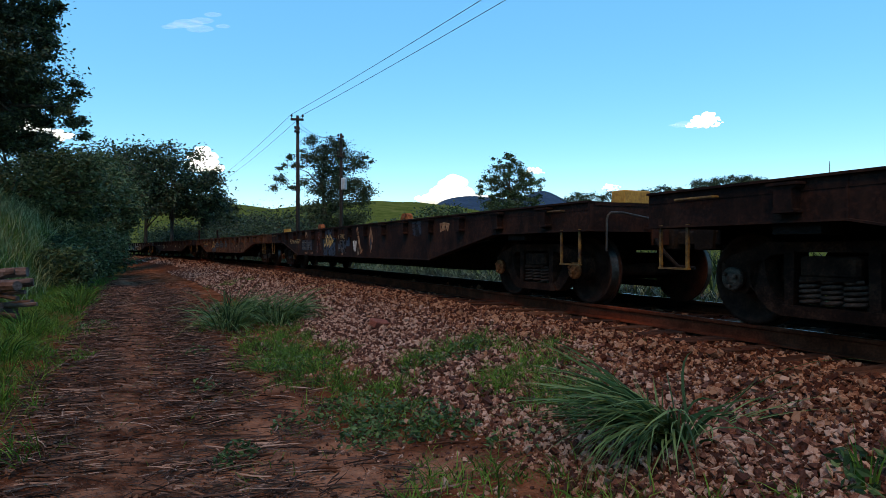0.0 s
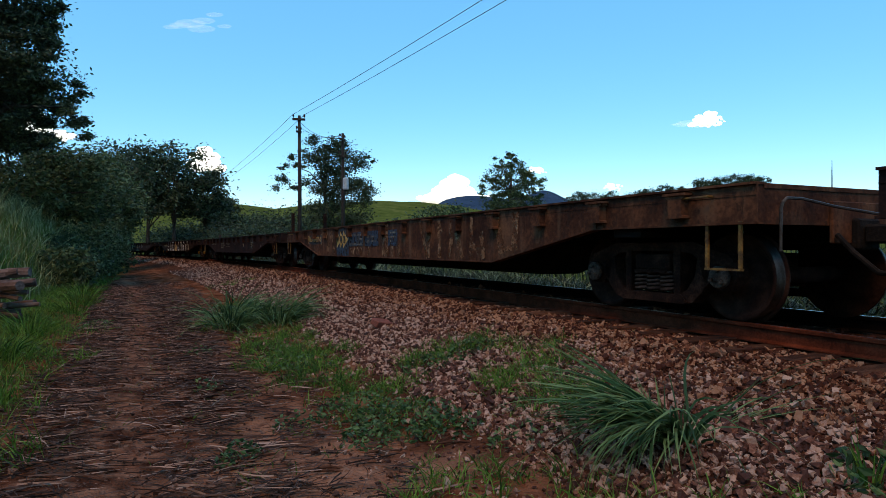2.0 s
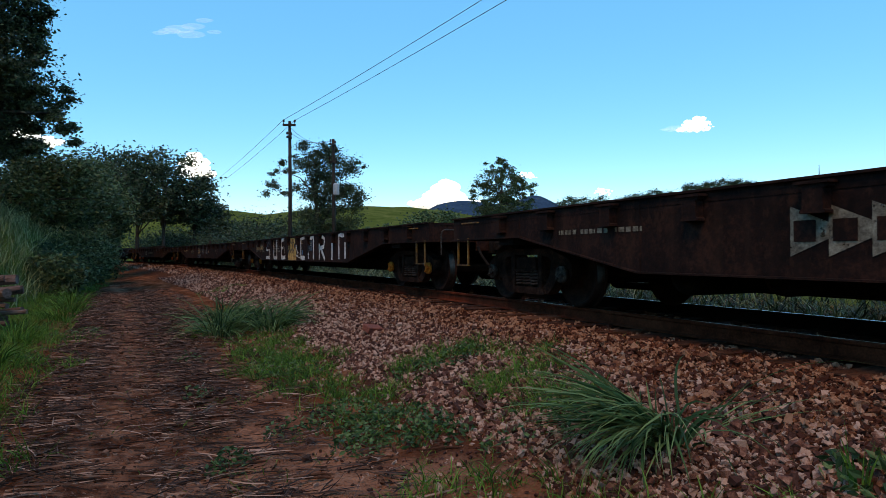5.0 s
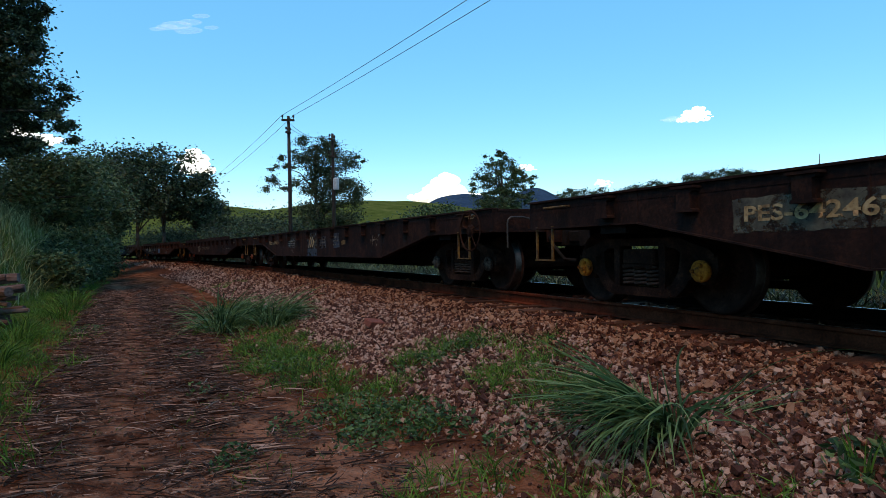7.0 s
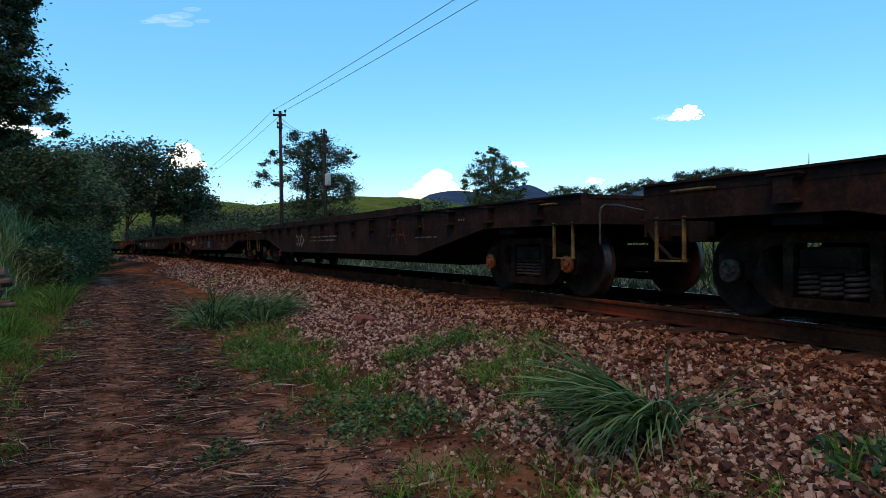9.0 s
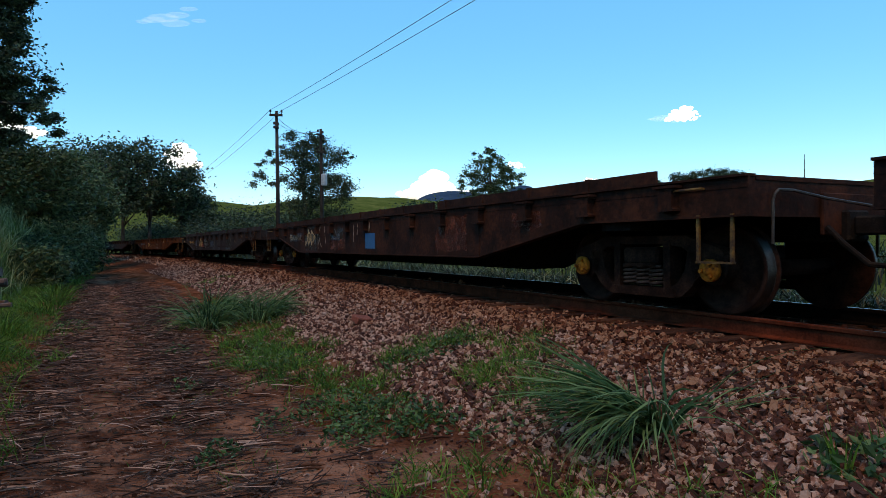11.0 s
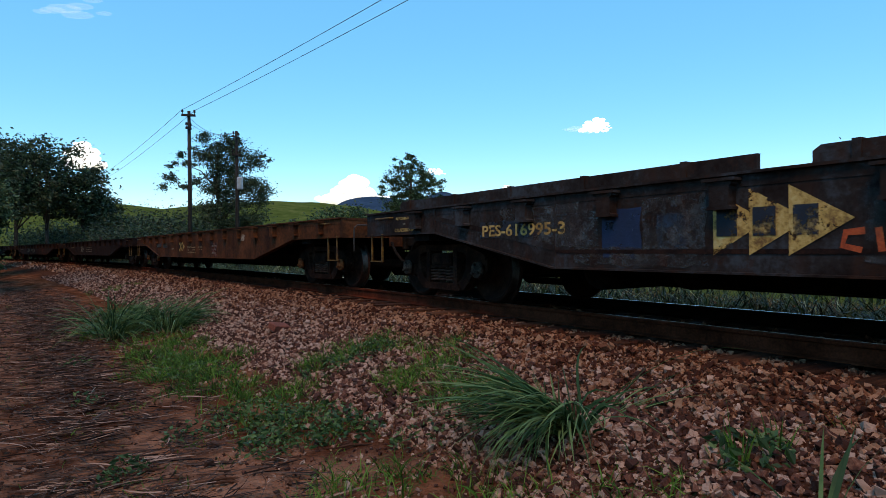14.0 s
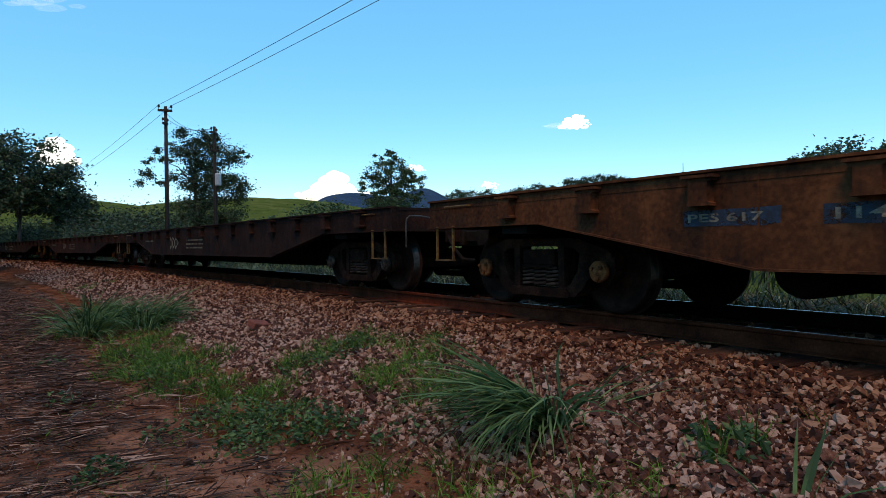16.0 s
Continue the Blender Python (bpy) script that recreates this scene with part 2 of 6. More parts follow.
# highlights on single blades are put into this paler colour
GRASS_PALE = material("grass_blades_paled_for_sunlight", [(0.04, 0.07, 0.022), (0.14, 0.19, 0.085), (0.33, 0.37, 0.21)], rough=0.55, scale=0.7, fine=8, bump=0, island=0.5, through_light=0.3)
WEED = material("broad_weed_leaves", [(0.022, 0.052, 0.016), (0.052, 0.112, 0.034), (0.10, 0.175, 0.06)], rough=0.5, scale=1, fine=9, bump=0, island=0.5, through_light=0.3)
STRAW_DARK = material("rotting_dark_stalks", [(0.014, 0.006, 0.004), (0.034, 0.016, 0.011), (0.072, 0.037, 0.027)], rough=0.9, scale=2, fine=10, bump=0, island=0.5)
STRAW = material("dry_straw_litter", [(0.075, 0.037, 0.025), (0.165, 0.09, 0.063), (0.32, 0.2, 0.15)], rough=0.85, scale=2, fine=10, bump=0, island=0.6)
LEAF = material("dark_tree_leaves", [(0.013, 0.026, 0.014), (0.03, 0.052, 0.024), (0.062, 0.092, 0.04)], rough=0.5, scale=0.5, fine=5, bump=0, island=0.5, through_light=0.25)
LEAF_FAR = material("distant_tree_leaves", [(0.022, 0.042, 0.018), (0.045, 0.08, 0.028), (0.085, 0.125, 0.05)], rough=0.6, scale=0.4, fine=4, bump=0, island=0.5,
                    through_light=0.2)
BARK = material("dark_bark", [(0.02, 0.015, 0.012), (0.05, 0.038, 0.03), (0.10, 0.08, 0.065)], rough=0.9, scale=4, fine=30, bump=0.6, stretch=(1, 1, 0.3))
POLE = material("weathered_pole_wood", [(0.012, 0.008, 0.006), (0.024, 0.017, 0.013), (0.045, 0.032, 0.025)], rough=0.85, scale=4, fine=30, bump=0.4, stretch=(1, 1, 0.15))
WIRE = material("aluminium_wire", [(0.10, 0.10, 0.10), (0.17, 0.17, 0.17)], rough=0.5, metal=0.6, bump=0)
GALV = material("galvanised_transformer_steel", [(0.28, 0.28, 0.28), (0.4, 0.4, 0.4)], rough=0.5, metal=0.3, bump=0.05)


def cloud_material(name, thin):
    """Vapour of the sky's backdrop, brightened by emission; thin wisps let the blue through."""
    m = bpy.data.materials.new(name)
    m.use_nodes = True
    n, l = m.node_tree.nodes, m.node_tree.links
    bsdf = n["Principled BSDF"]
    bsdf.inputs["Base Color"].default_value = (0.85, 0.85, 0.87, 1)
    bsdf.inputs["Roughness"].default_value = 1
    bsdf.inputs["Specular IOR Level"].default_value = 0
    # emission added in place of sunlight scattered inside the cloud
    bsdf.inputs["Emission Color"].default_value = (0.95, 0.97, 1.0, 1)
    bsdf.inputs["Emission Strength"].default_value = 0.5
    if thin:
        clear, mix = n.new("ShaderNodeBsdfTransparent"), n.new("ShaderNodeMixShader")
        mix.inputs[0].default_value = thin
        l.new(bsdf.outputs[0], mix.inputs[1])
        l.new(clear.outputs[0], mix.inputs[2])
        l.new(mix.outputs[0], n["Material Output"].inputs["Surface"])
    return m


CLOUD, CLOUD_THIN = cloud_material("white_cloud", 0), cloud_material("thin_cloud", 0.955)
# the blue of distance haze is put into the forest's base colour
MOUNTAIN = material("forested_mountain_coloured_for_haze", [(0.018, 0.040, 0.070), (0.026, 0.055, 0.095), (0.036, 0.070, 0.115)], rough=1.0, scale=0.01, fine=0.1, bump=0, spec=0.0)
# ---------------------------------------------------------------- the line of the track
PSI, BEND, X0, Y0 = 0.42658, 0.0026865, 3.154, 8.0       # heading at s = 0, turn per metre, a point of the centre line
RADIUS = 1 / BEND
CX, CY = X0 - RADIUS * math.cos(PSI), Y0 - RADIUS * math.sin(PSI)


def on_track(s, lat=0.0):
    """World x, y and heading at s metres up the line and lat metres to the far side of its centre."""
    a = PSI + BEND * s
    return CX + (RADIUS + lat) * np.cos(a), CY + (RADIUS + lat) * np.sin(a), a


def to_track(x, y):
    vx, vy = np.asarray(x, float) - CX, np.asarray(y, float) - CY
    return (np.arctan2(vy, vx) - PSI) / BEND, np.hypot(vx, vy) - RADIUS


def smooth(a, b, v):
    u = np.clip((v - a) / (b - a), 0, 1)
    return u * u * (3 - 2 * u)


def wave(x, y, seed, size, octaves=3):
    """Cheap smooth relief: a sum of turned sines."""
    out, rng = 0 * x, np.random.RandomState(seed)
    for k in range(octaves):
        for j in range(4):
            a, ph, w = rng.uniform(0, 6.28), rng.uniform(0, 6.28), 6.28 / size * 1.9 ** k * rng.uniform(0.7, 1.3)
            out = out + np.sin((x * np.cos(a) + y * np.sin(a)) * w + ph) / (4 * 1.7 ** k)
    return out


KEYS_L = (-9.0, -8.3, -7.6, -6.9, -6.2, -5.5, -4.9, -4.1, -3.0, -1.75, 1.75, 3.0, 5.0)
KEYS_Z = (-0.72, -0.80, -0.87, -0.80, -0.86, -0.80, -0.74, -0.66, -0.45, -0.20, -0.20, -0.45, -0.62)


def verge(s):
    """Where the grass verge of the cart track begins, across the line."""
    return np.interp(s, (-10, 5, 19, 30, 50, 80), (-7.2, -7.4, -8.2, -7.0, -4.6, -3.6))


def bank_foot(s):
    """How far behind the verge's edge the bank begins: a nook where the logs lie."""
    return 0.8 + 1.6 * np.exp(-((s - 9.5) / 4.0) ** 2)


def height(x, y):
    """The ground's height at world x, y; the rail head is at 0."""
    x, y = np.asarray(x, float), np.asarray(y, float)
    s, l = to_track(x, y)
    r = np.hypot(x, y)
    z = np.interp(l, KEYS_L, KEYS_Z)
    rough = wave(x, y, 3, 0.9) * 0.018 + wave(x, y, 5, 0.28, 2) * 0.010 * (l < -3.5) + wave(x, y, 4, 3.5, 2) * 0.03 + wave(x, y, 6, 0.6, 2) * 0.024 * (l < -4.6)
    z = z + rough * np.where(np.abs(l) < 2.0, 0.25, 1.0)
    # bank on the camera's side, higher behind the camera
    back = smooth(6, -14, y)
    up = np.clip(verge(s) - bank_foot(s) - l, 0, None)
    z = z + np.minimum(up * 1.4, 2.5 + 0.15 * up) * smooth(0, 1.0, up) * (1 - back) * smooth(200, 120, s) * (l < 0)
    z = z + back * smooth(2, 55, up) * 9
    # far side: a flat meadow, then pasture hills
    far = np.clip(l - 5, 0, None)
    z = z + wave(x, y, 9, 40, 2) * 0.5 * smooth(15, 60, far)
    swell = 0 * x
    for hx, hy, rad, top in HILLS:
        swell = np.maximum(swell, top * np.exp(-(((x - hx) ** 2 + (y - hy) ** 2) / rad ** 2)))
    z = z + swell * smooth(30, 110, far) + smooth(150, 500, r) * wave(x, y, 12, 160, 3) * 1.5 * smooth(10, 60, far)
    return z


def bearing(px, dist):
    """World x, y at a depth of dist in the first view's direction px (a slope of px)."""
    return px * dist, dist


HILLS = [(*bearing(-0.10, 330), 110, 25.5), (*bearing(-0.36, 320), 90, 24), (*bearing(-0.62, 330), 110, 26), (*bearing(0.45, 400), 110, 37),
         (*bearing(0.72, 420), 130, 40), (*bearing(1.1, 380), 140, 42), (900, -300, 300, 40), (200, 1200, 260, 30), (-700, 900, 300, 60)]


# ---------------------------------------------------------------- mesh helpers
def mesh_of(name, verts, faces, mats, slots=None, smooth_shade=False):
    me = bpy.data.meshes.new(name)
    me.from_pydata(verts, [], faces)
    for m in mats:
        me.materials.append(m)
    if slots is not None:
        me.polygons.foreach_set("material_index", slots)
    if smooth_shade:
        me.polygons.foreach_set("use_smooth", [True] * len(me.polygons))
    me.update()
    return me


def part(name, bm, mat, parent=None, label="", smooth_shade=False):
    me = bpy.data.meshes.new(name)
    bm.normal_update()
    bm.to_mesh(me)
    bm.free()
    for m in (mat if isinstance(mat, (list, tuple)) else [mat]):
        me.materials.append(m)
    if smooth_shade:
        me.polygons.foreach_set("use_smooth", [True] * len(me.polygons))
    ob = new(name, me)
    if parent:
        ob.parent = parent
    if label:
        ob["label"] = label
    return ob


def box(bm, x0, x1, y0, y1, z0, z1, mat=0, bevel=0.0):
    vs = [bm.verts.new((x, y, z)) for x in (x0, x1) for y in (y0, y1) for z in (z0, z1)]
    fs = [bm.faces.new([vs[k] for k in q]) for q in ((0, 1, 3, 2), (4, 6, 7, 5), (0, 4, 5, 1), (2, 3, 7, 6), (0, 2, 6, 4), (1, 5, 7, 3))]
    for f in fs:
        f.material_index = mat
    if bevel:
        edges = {e for f in fs for e in f.edges}
        out = bmesh.ops.bevel(bm, geom=list(edges), offset=bevel, segments=1, affect="EDGES")
        for f in out["faces"]:
            f.material_index = mat
    return bm


def prism(bm, outline, y0, y1, mat=0):
    """An outline of (x, z) points drawn out from y0 to y1."""
    a = [bm.verts.new((x, y0, z)) for x, z in outline]
    b = [bm.verts.new((x, y1, z)) for x, z in outline]
    n = len(outline)
    fs = [bm.faces.new(a), bm.faces.new(b[::-1])]
    for k in range(n):
        fs.append(bm.faces.new((a[k], b[k], b[(k + 1) % n], a[(k + 1) % n])))
    for f in fs:
        f.material_index = mat
    bmesh.ops.recalc_face_normals(bm, faces=fs)
    return bm


def tube(bm, points, radius, sides=8, mat=0, radii=None):
    """A round bar along points."""
    pts, rings, u = [Vector(q) for q in points], [], None
    for k, q in enumerate(pts):
        d = (pts[min(k + 1, len(pts) - 1)] - pts[max(k - 1, 0)]).normalized()
        u = d.orthogonal().normalized() if u is None else (u - d * u.dot(d)).normalized()
        w = d.cross(u)
        r = radii[k] if radii else radius
        rings.append([bm.verts.new(q + r * (u * math.cos(6.2832 * j / sides) + w * math.sin(6.2832 * j / sides))) for j in range(sides)])
    fs = []
    for a, b in zip(rings, rings[1:]):
        for j in range(sides):
            fs.append(bm.faces.new((a[j], a[(j + 1) % sides], b[(j + 1) % sides], b[j])))
    fs += [bm.faces.new(rings[0][::-1]), bm.faces.new(rings[-1])]
    for f in fs:
        f.material_index = mat
    bmesh.ops.recalc_face_normals(bm, faces=fs)
    return bm


def lathe_y(bm, profile, centre, sides=32, mats=None):
    """A turned body about an axis along y: profile of (y, radius)."""
    cx, cy, cz = centre
    rings = [[bm.verts.new((cx + r * math.cos(6.2832 * j / sides), cy + y, cz + r * math.sin(6.2832 * j / sides))) for j in range(sides)] for y, r in profile]
    fs = []
    for k, (a, b) in enumerate(zip(rings, rings[1:])):
        for j in range(sides):
            f = bm.faces.new((a[j], a[(j + 1) % sides], b[(j + 1) % sides], b[j]))
            f.material_index = mats[k] if mats else 0
            fs.append(f)
    for ring, m in ((rings[0], 0), (rings[-1], len(rings) - 2)):
        f = bm.faces.new(ring)
        f.material_index = mats[m] if mats else 0
        fs.append(f)
    bmesh.ops.recalc_face_normals(bm, faces=fs)
    return bm


# ---------------------------------------------------------------- ground
def ground_material():
    m = bpy.data.materials.new("red_soil_ballast_and_turf")
    m.use_nodes = True
    n, l = m.node_tree.nodes, m.node_tree.links
    bsdf = n["Principled BSDF"]
    bsdf.inputs["Specular IOR Level"].default_value = 0.0
    bsdf.inputs["Roughness"].default_value = 1.0
    tc = n.new("ShaderNodeTexCoord")
    attr = n.new("ShaderNodeAttribute")
    attr.attribute_name = "cover"                      # r: ballast, g: turf, b: bare path, a: swept sandy soil
    sep = n.new("ShaderNodeSeparateColor")
    l.new(attr.outputs["Color"], sep.inputs[0])

    def noise_ramp(scale, colours, lo=0.3, hi=0.7, detail=8):
        t = n.new("ShaderNodeTexNoise")
        t.inputs["Scale"].default_value, t.inputs["Detail"].default_value, t.inputs["Roughness"].default_value = scale, detail, 0.7
        l.new(tc.outputs["Object"], t.inputs["Vector"])
        r = n.new("ShaderNodeValToRGB")
        els = r.color_ramp.elements
        while len(els) < len(colours):
            els.new(0.5)
        for k, c in enumerate(colours):
            els[k].position, els[k].color = lo + (hi - lo) * k / (len(colours) - 1), (*c, 1)
        l.new(t.outputs["Fac"], r.inputs[0])
        return r.outputs[0], t.outputs["Fac"]

    def mix(f, a, b):
        x = n.new("ShaderNodeMix")
        x.data_type = "RGBA"
        l.new(f, x.inputs["Factor"])
        l.new(a, x.inputs["A"])
        l.new(b, x.inputs["B"])
        return x.outputs["Result"]

    soil, sf = noise_ramp(1.7, [(0.046, 0.015, 0.008), (0.130, 0.044, 0.022), (0.26, 0.102, 0.056)], 0.36, 0.62)
    turf, tf = noise_ramp(0.16, [(0.035, 0.055, 0.013), (0.075, 0.098, 0.024), (0.125, 0.135, 0.042)], detail=14)
    stone, bf = noise_ramp(26, [(0.025, 0.010, 0.006), (0.070, 0.028, 0.018), (0.15, 0.072, 0.050)])
    bare, pf = noise_ramp(3.2, [(0.024, 0.008, 0.005), (0.084, 0.032, 0.020), (0.23, 0.105, 0.068)], 0.40, 0.60, detail=14)
    sand, df = noise_ramp(2.2, [(0.12, 0.050, 0.031), (0.25, 0.112, 0.070), (0.36, 0.178, 0.114)], 0.36, 0.64, detail=12)
    c = mix(sep.outputs[2], soil, bare)
    c = mix(attr.outputs["Alpha"], c, sand)
    c = mix(sep.outputs[1], c, turf)
    c = mix(sep.outputs[0], c, stone)
    l.new(c, bsdf.inputs["Base Color"])
    fine = n.new("ShaderNodeTexNoise")
    fine.inputs["Scale"].default_value, fine.inputs["Detail"].default_value = 34, 6
    l.new(tc.outputs["Object"], fine.inputs["Vector"])
    bp = n.new("ShaderNodeBump")
    bp.inputs["Strength"].default_value, bp.inputs["Distance"].default_value = 1.0, 0.05
    l.new(fine.outputs["Fac"], bp.inputs["Height"])
    l.new(bp.outputs[0], bsdf.inputs["Normal"])
    return m


def build_ground():
    rings, spokes = 420, 560
    rad = 0.35 * (4800 / 0.35) ** (np.arange(rings) / (rings - 1))
    # spokes are closer ahead of the camera than behind it
    u = np.linspace(-1, 1, spokes, endpoint=False)
    ang = np.pi / 2 - 0.08 + np.pi * (0.45 * u + 0.55 * u ** 3)
    rr, aa = np.meshgrid(rad, ang, indexing="ij")
    x, y = rr * np.cos(aa), rr * np.sin(aa)
    z = height(x, y)
    verts = np.stack([x.ravel(), y.ravel(), z.ravel()], 1)
    verts = np.vstack([verts, [[0, 0, float(height(0, 0))]]])
    i = np.arange(rings - 1)[:, None] * spokes
    j = np.arange(spokes)[None, :]
    k = (j + 1) % spokes
    quads = np.stack([i + j, i + spokes + j, i + spokes + k, i + k], -1).reshape(-1, 4).tolist()
    quads = [q[::-1] for q in quads]
    fan = [[rings * spokes, a, (a + 1) % spokes] for a in range(spokes)]
    me = mesh_of("ground", verts.tolist(), quads + fan, [ground_material()], smooth_shade=True)
    vx, vy = verts[:, 0], verts[:, 1]
    s, l = to_track(vx, vy)
    w = wave(vx, vy, 21, 1.6, 3)
    ballast = smooth(-4.3, -3.7, l + 0.35 * w) * smooth(4.3, 3.6, l)
    edge = verge(s)
    turf = np.maximum(smooth(7.5, 11.0, l), smooth(0.1, -0.9, l - edge + 0.4 * w))
    path = smooth(-0.3, 0.4, l - edge) * smooth(-4.7, -5.5, l + 0.5 * w + np.clip(s - 15, 0, 40) * 0.03)
    col = me.color_attributes.new("cover", "FLOAT_COLOR", "POINT")
    sandy = 0 * l
    for px, py, ra, rb in ((-1.0, 4.45, 0.85, 0.5), (-1.65, 5.5, 0.55, 0.7), (-0.25, 4.2, 0.7, 0.35), (-0.9, 3.6, 0.8, 0.4), (0.5, 4.2, 0.4, 0.3)):
        sandy = np.maximum(sandy, smooth(1.25, 0.55, np.hypot((vx - px) / ra, (vy - py) / rb) + 0.35 * wave(vx, vy, 23, 0.5, 2)))
    # two wheel ruts swept nearly bare
    rut = 0.85 * np.exp(-((l + 6.45 + 0.12 * w) / 0.36) ** 2) + 0.85 * np.exp(-((l + 5.0 + 0.12 * w) / 0.30) ** 2)
    sandy = np.maximum(sandy, rut * smooth(-0.35, 0.25, wave(vx, vy, 27, 0.7, 3)) * path)
    data = np.stack([ballast, turf, path, sandy], 1).astype(np.float32)
    col.data.foreach_set("color", data.ravel())
    return tagged(new("ground", me), "red earth cart track, ballast shoulder and grass verge", "ground", kind="structure")


build_ground()


# ---------------------------------------------------------------- rails and sleepers
def build_rail(lat, label, side, head):
    """A flat-bottomed rail drawn along the bend; its head is bright on top."""
    prof = [(-0.07, -0.172), (-0.07, -0.160), (-0.012, -0.145), (-0.009, -0.045), (-0.034, -0.035), (-0.036, -0.006), (-0.030, 0.0), (-0.011, 0.001),
            (0.011, 0.001), (0.030, 0.0), (0.036, -0.006), (0.034, -0.035), (0.009, -0.045), (0.012, -0.145), (0.07, -0.160), (0.07, -0.172)]
    ss = np.arange(-60, 190, 1.5)
    verts, faces, slots, n = [], [], [], len(prof)
    for s in ss:
        for dl, z in prof:
            x, y, _ = on_track(s, lat + dl)
            verts.append((float(x), float(y), z))
    for a in range(len(ss) - 1):
        for b in range(n):
            faces.append((a * n + b, a * n + (b + 1) % n, (a + 1) * n + (b + 1) % n, (a + 1) * n + b))
            slots.append(1 if b == 7 else 0)
    faces = [f[::-1] for f in faces]
    return tagged(new("rail", mesh_of("rail", verts, faces, [side, head], slots)), label, "rail", kind="structure")


rail_near = build_rail(-0.835, "rusty brown steel rail, its head coloured dim like the wagon's reflection", RAIL_SIDE, RAIL_TOP_DIMMED)
rail_far = build_rail(0.835, "near-black steel rail with a polished head", RAIL_SIDE_BLACK, RAIL_TOP)


def build_sleepers():
    rng = random.Random(5)
    meshes = []
    for v in range(4):
        bm = bmesh.new()
        box(bm, -1.5, 1.5, -0.12, 0.12, -0.17, 0.0, bevel=0.012)
        for vert in bm.verts:
            vert.co += Vector((rng.uniform(-0.04, 0.04), rng.uniform(-0.012, 0.012), rng.uniform(-0.012, 0.004)))
        me = bpy.data.meshes.new("sleeper")
        bm.to_mesh(me)
        bm.free()
        me.materials.append(SLEEPER)
        meshes.append(me)
    for k in range(150):
        s = -22 + 0.56 * k
        x, y, a = on_track(s + rng.uniform(-0.05, 0.05), rng.uniform(-0.05, 0.05))
        ob = new("sleeper", meshes[k % 4])
        ob.matrix_basis = pose(float(x), float(y), -0.150 - rng.uniform(0, 0.025), 0, 0, math.degrees(a) + rng.uniform(-1.5, 1.5))
        tagged(ob, "dark weathered wooden railway sleeper sunk in ballast", "sleeper", "sleepers under the rails")


build_sleepers()
# ---------------------------------------------------------------- wagons
SPEED, PERIOD, FIRST, LENGTH = 11.55, 1.797, -0.08, 19.645
CENTRE = 11.0525                   # from the gap ahead of a wagon to its middle
HALF, SIDE = LENGTH / 2, 1.45
BOGIE_X, BASE, WHEEL_R = 8.13, 0.95, 0.45


def wagon_pose(k, t):
    s = SPEED * (FIRST + PERIOD * k - t) + CENTRE - 0.2 * max(0.0, t - 15.5)
    x0, y0, _ = on_track(s - BOGIE_X)
    x1, y1, _ = on_track(s + BOGIE_X)
    # local x runs the way the train goes, local y away from the camera
    a = math.atan2(float(y0 - y1), float(x0 - x1))
    return pose(float(x0 + x1) / 2, float(y0 + y1) / 2, 0, 0, 0, math.degrees(a))


def wheelset_mesh(cap):
    bm = bmesh.new()
    for sgn in (-1, 1):
        y = sgn * 0.76
        prof = [(sgn * q, r) for q, r in ((-0.005, 0.485), (0.02, 0.487), (0.03, 0.46), (0.035, 0.452), (0.135, 0.445), (0.137, 0.40), (0.115, 0.385), (0.085, 0.36), (0.06, 0.25),
                                          (0.10, 0.14), (0.16, 0.13), (0.16, 0.09), (0.36, 0.085))]
        lathe_y(bm, prof, (0, y, 0), 40, [0, 0, 2, 2, 0, 0, 0, 0, 0, 0, 0, 0])
        lathe_y(bm, [(sgn * 0.0, 0.112), (sgn * 0.05, 0.112), (sgn * 0.06, 0.095), (sgn * 0.045, 0.06), (sgn * 0.075, 0.045), (sgn * 0.085, 0.02)], (0, sgn * 1.115, 0), 20, [1, 1, 1, 1, 1])
        for j in range(3):
            a = 2.0944 * j + 0.4
            lathe_y(bm, [(0, 0.022), (sgn * 0.03, 0.02)], (0.07 * math.cos(a), sgn * 1.175, 0.07 * math.sin(a)), 6, [1])
    lathe_y(bm, [(-0.76, 0.085), (0.76, 0.085)], (0, 0, 0), 14, [0])
    me = bpy.data.meshes.new("wheelset")
    bm.normal_update()
    bm.to_mesh(me)
    bm.free()
    for m in (WHEEL, cap, TREAD):
        me.materials.append(m)
    for poly in me.polygons:
        poly.use_smooth = len(poly.vertices) == 4
    return me


CAPS = {"tan": TAN, "grey": GREYCAP, "orange": ORANGE, "yellow": CAP_OCHRE, "teal": TEAL}
WHEELSETS = {c: wheelset_mesh(m) for c, m in CAPS.items()}


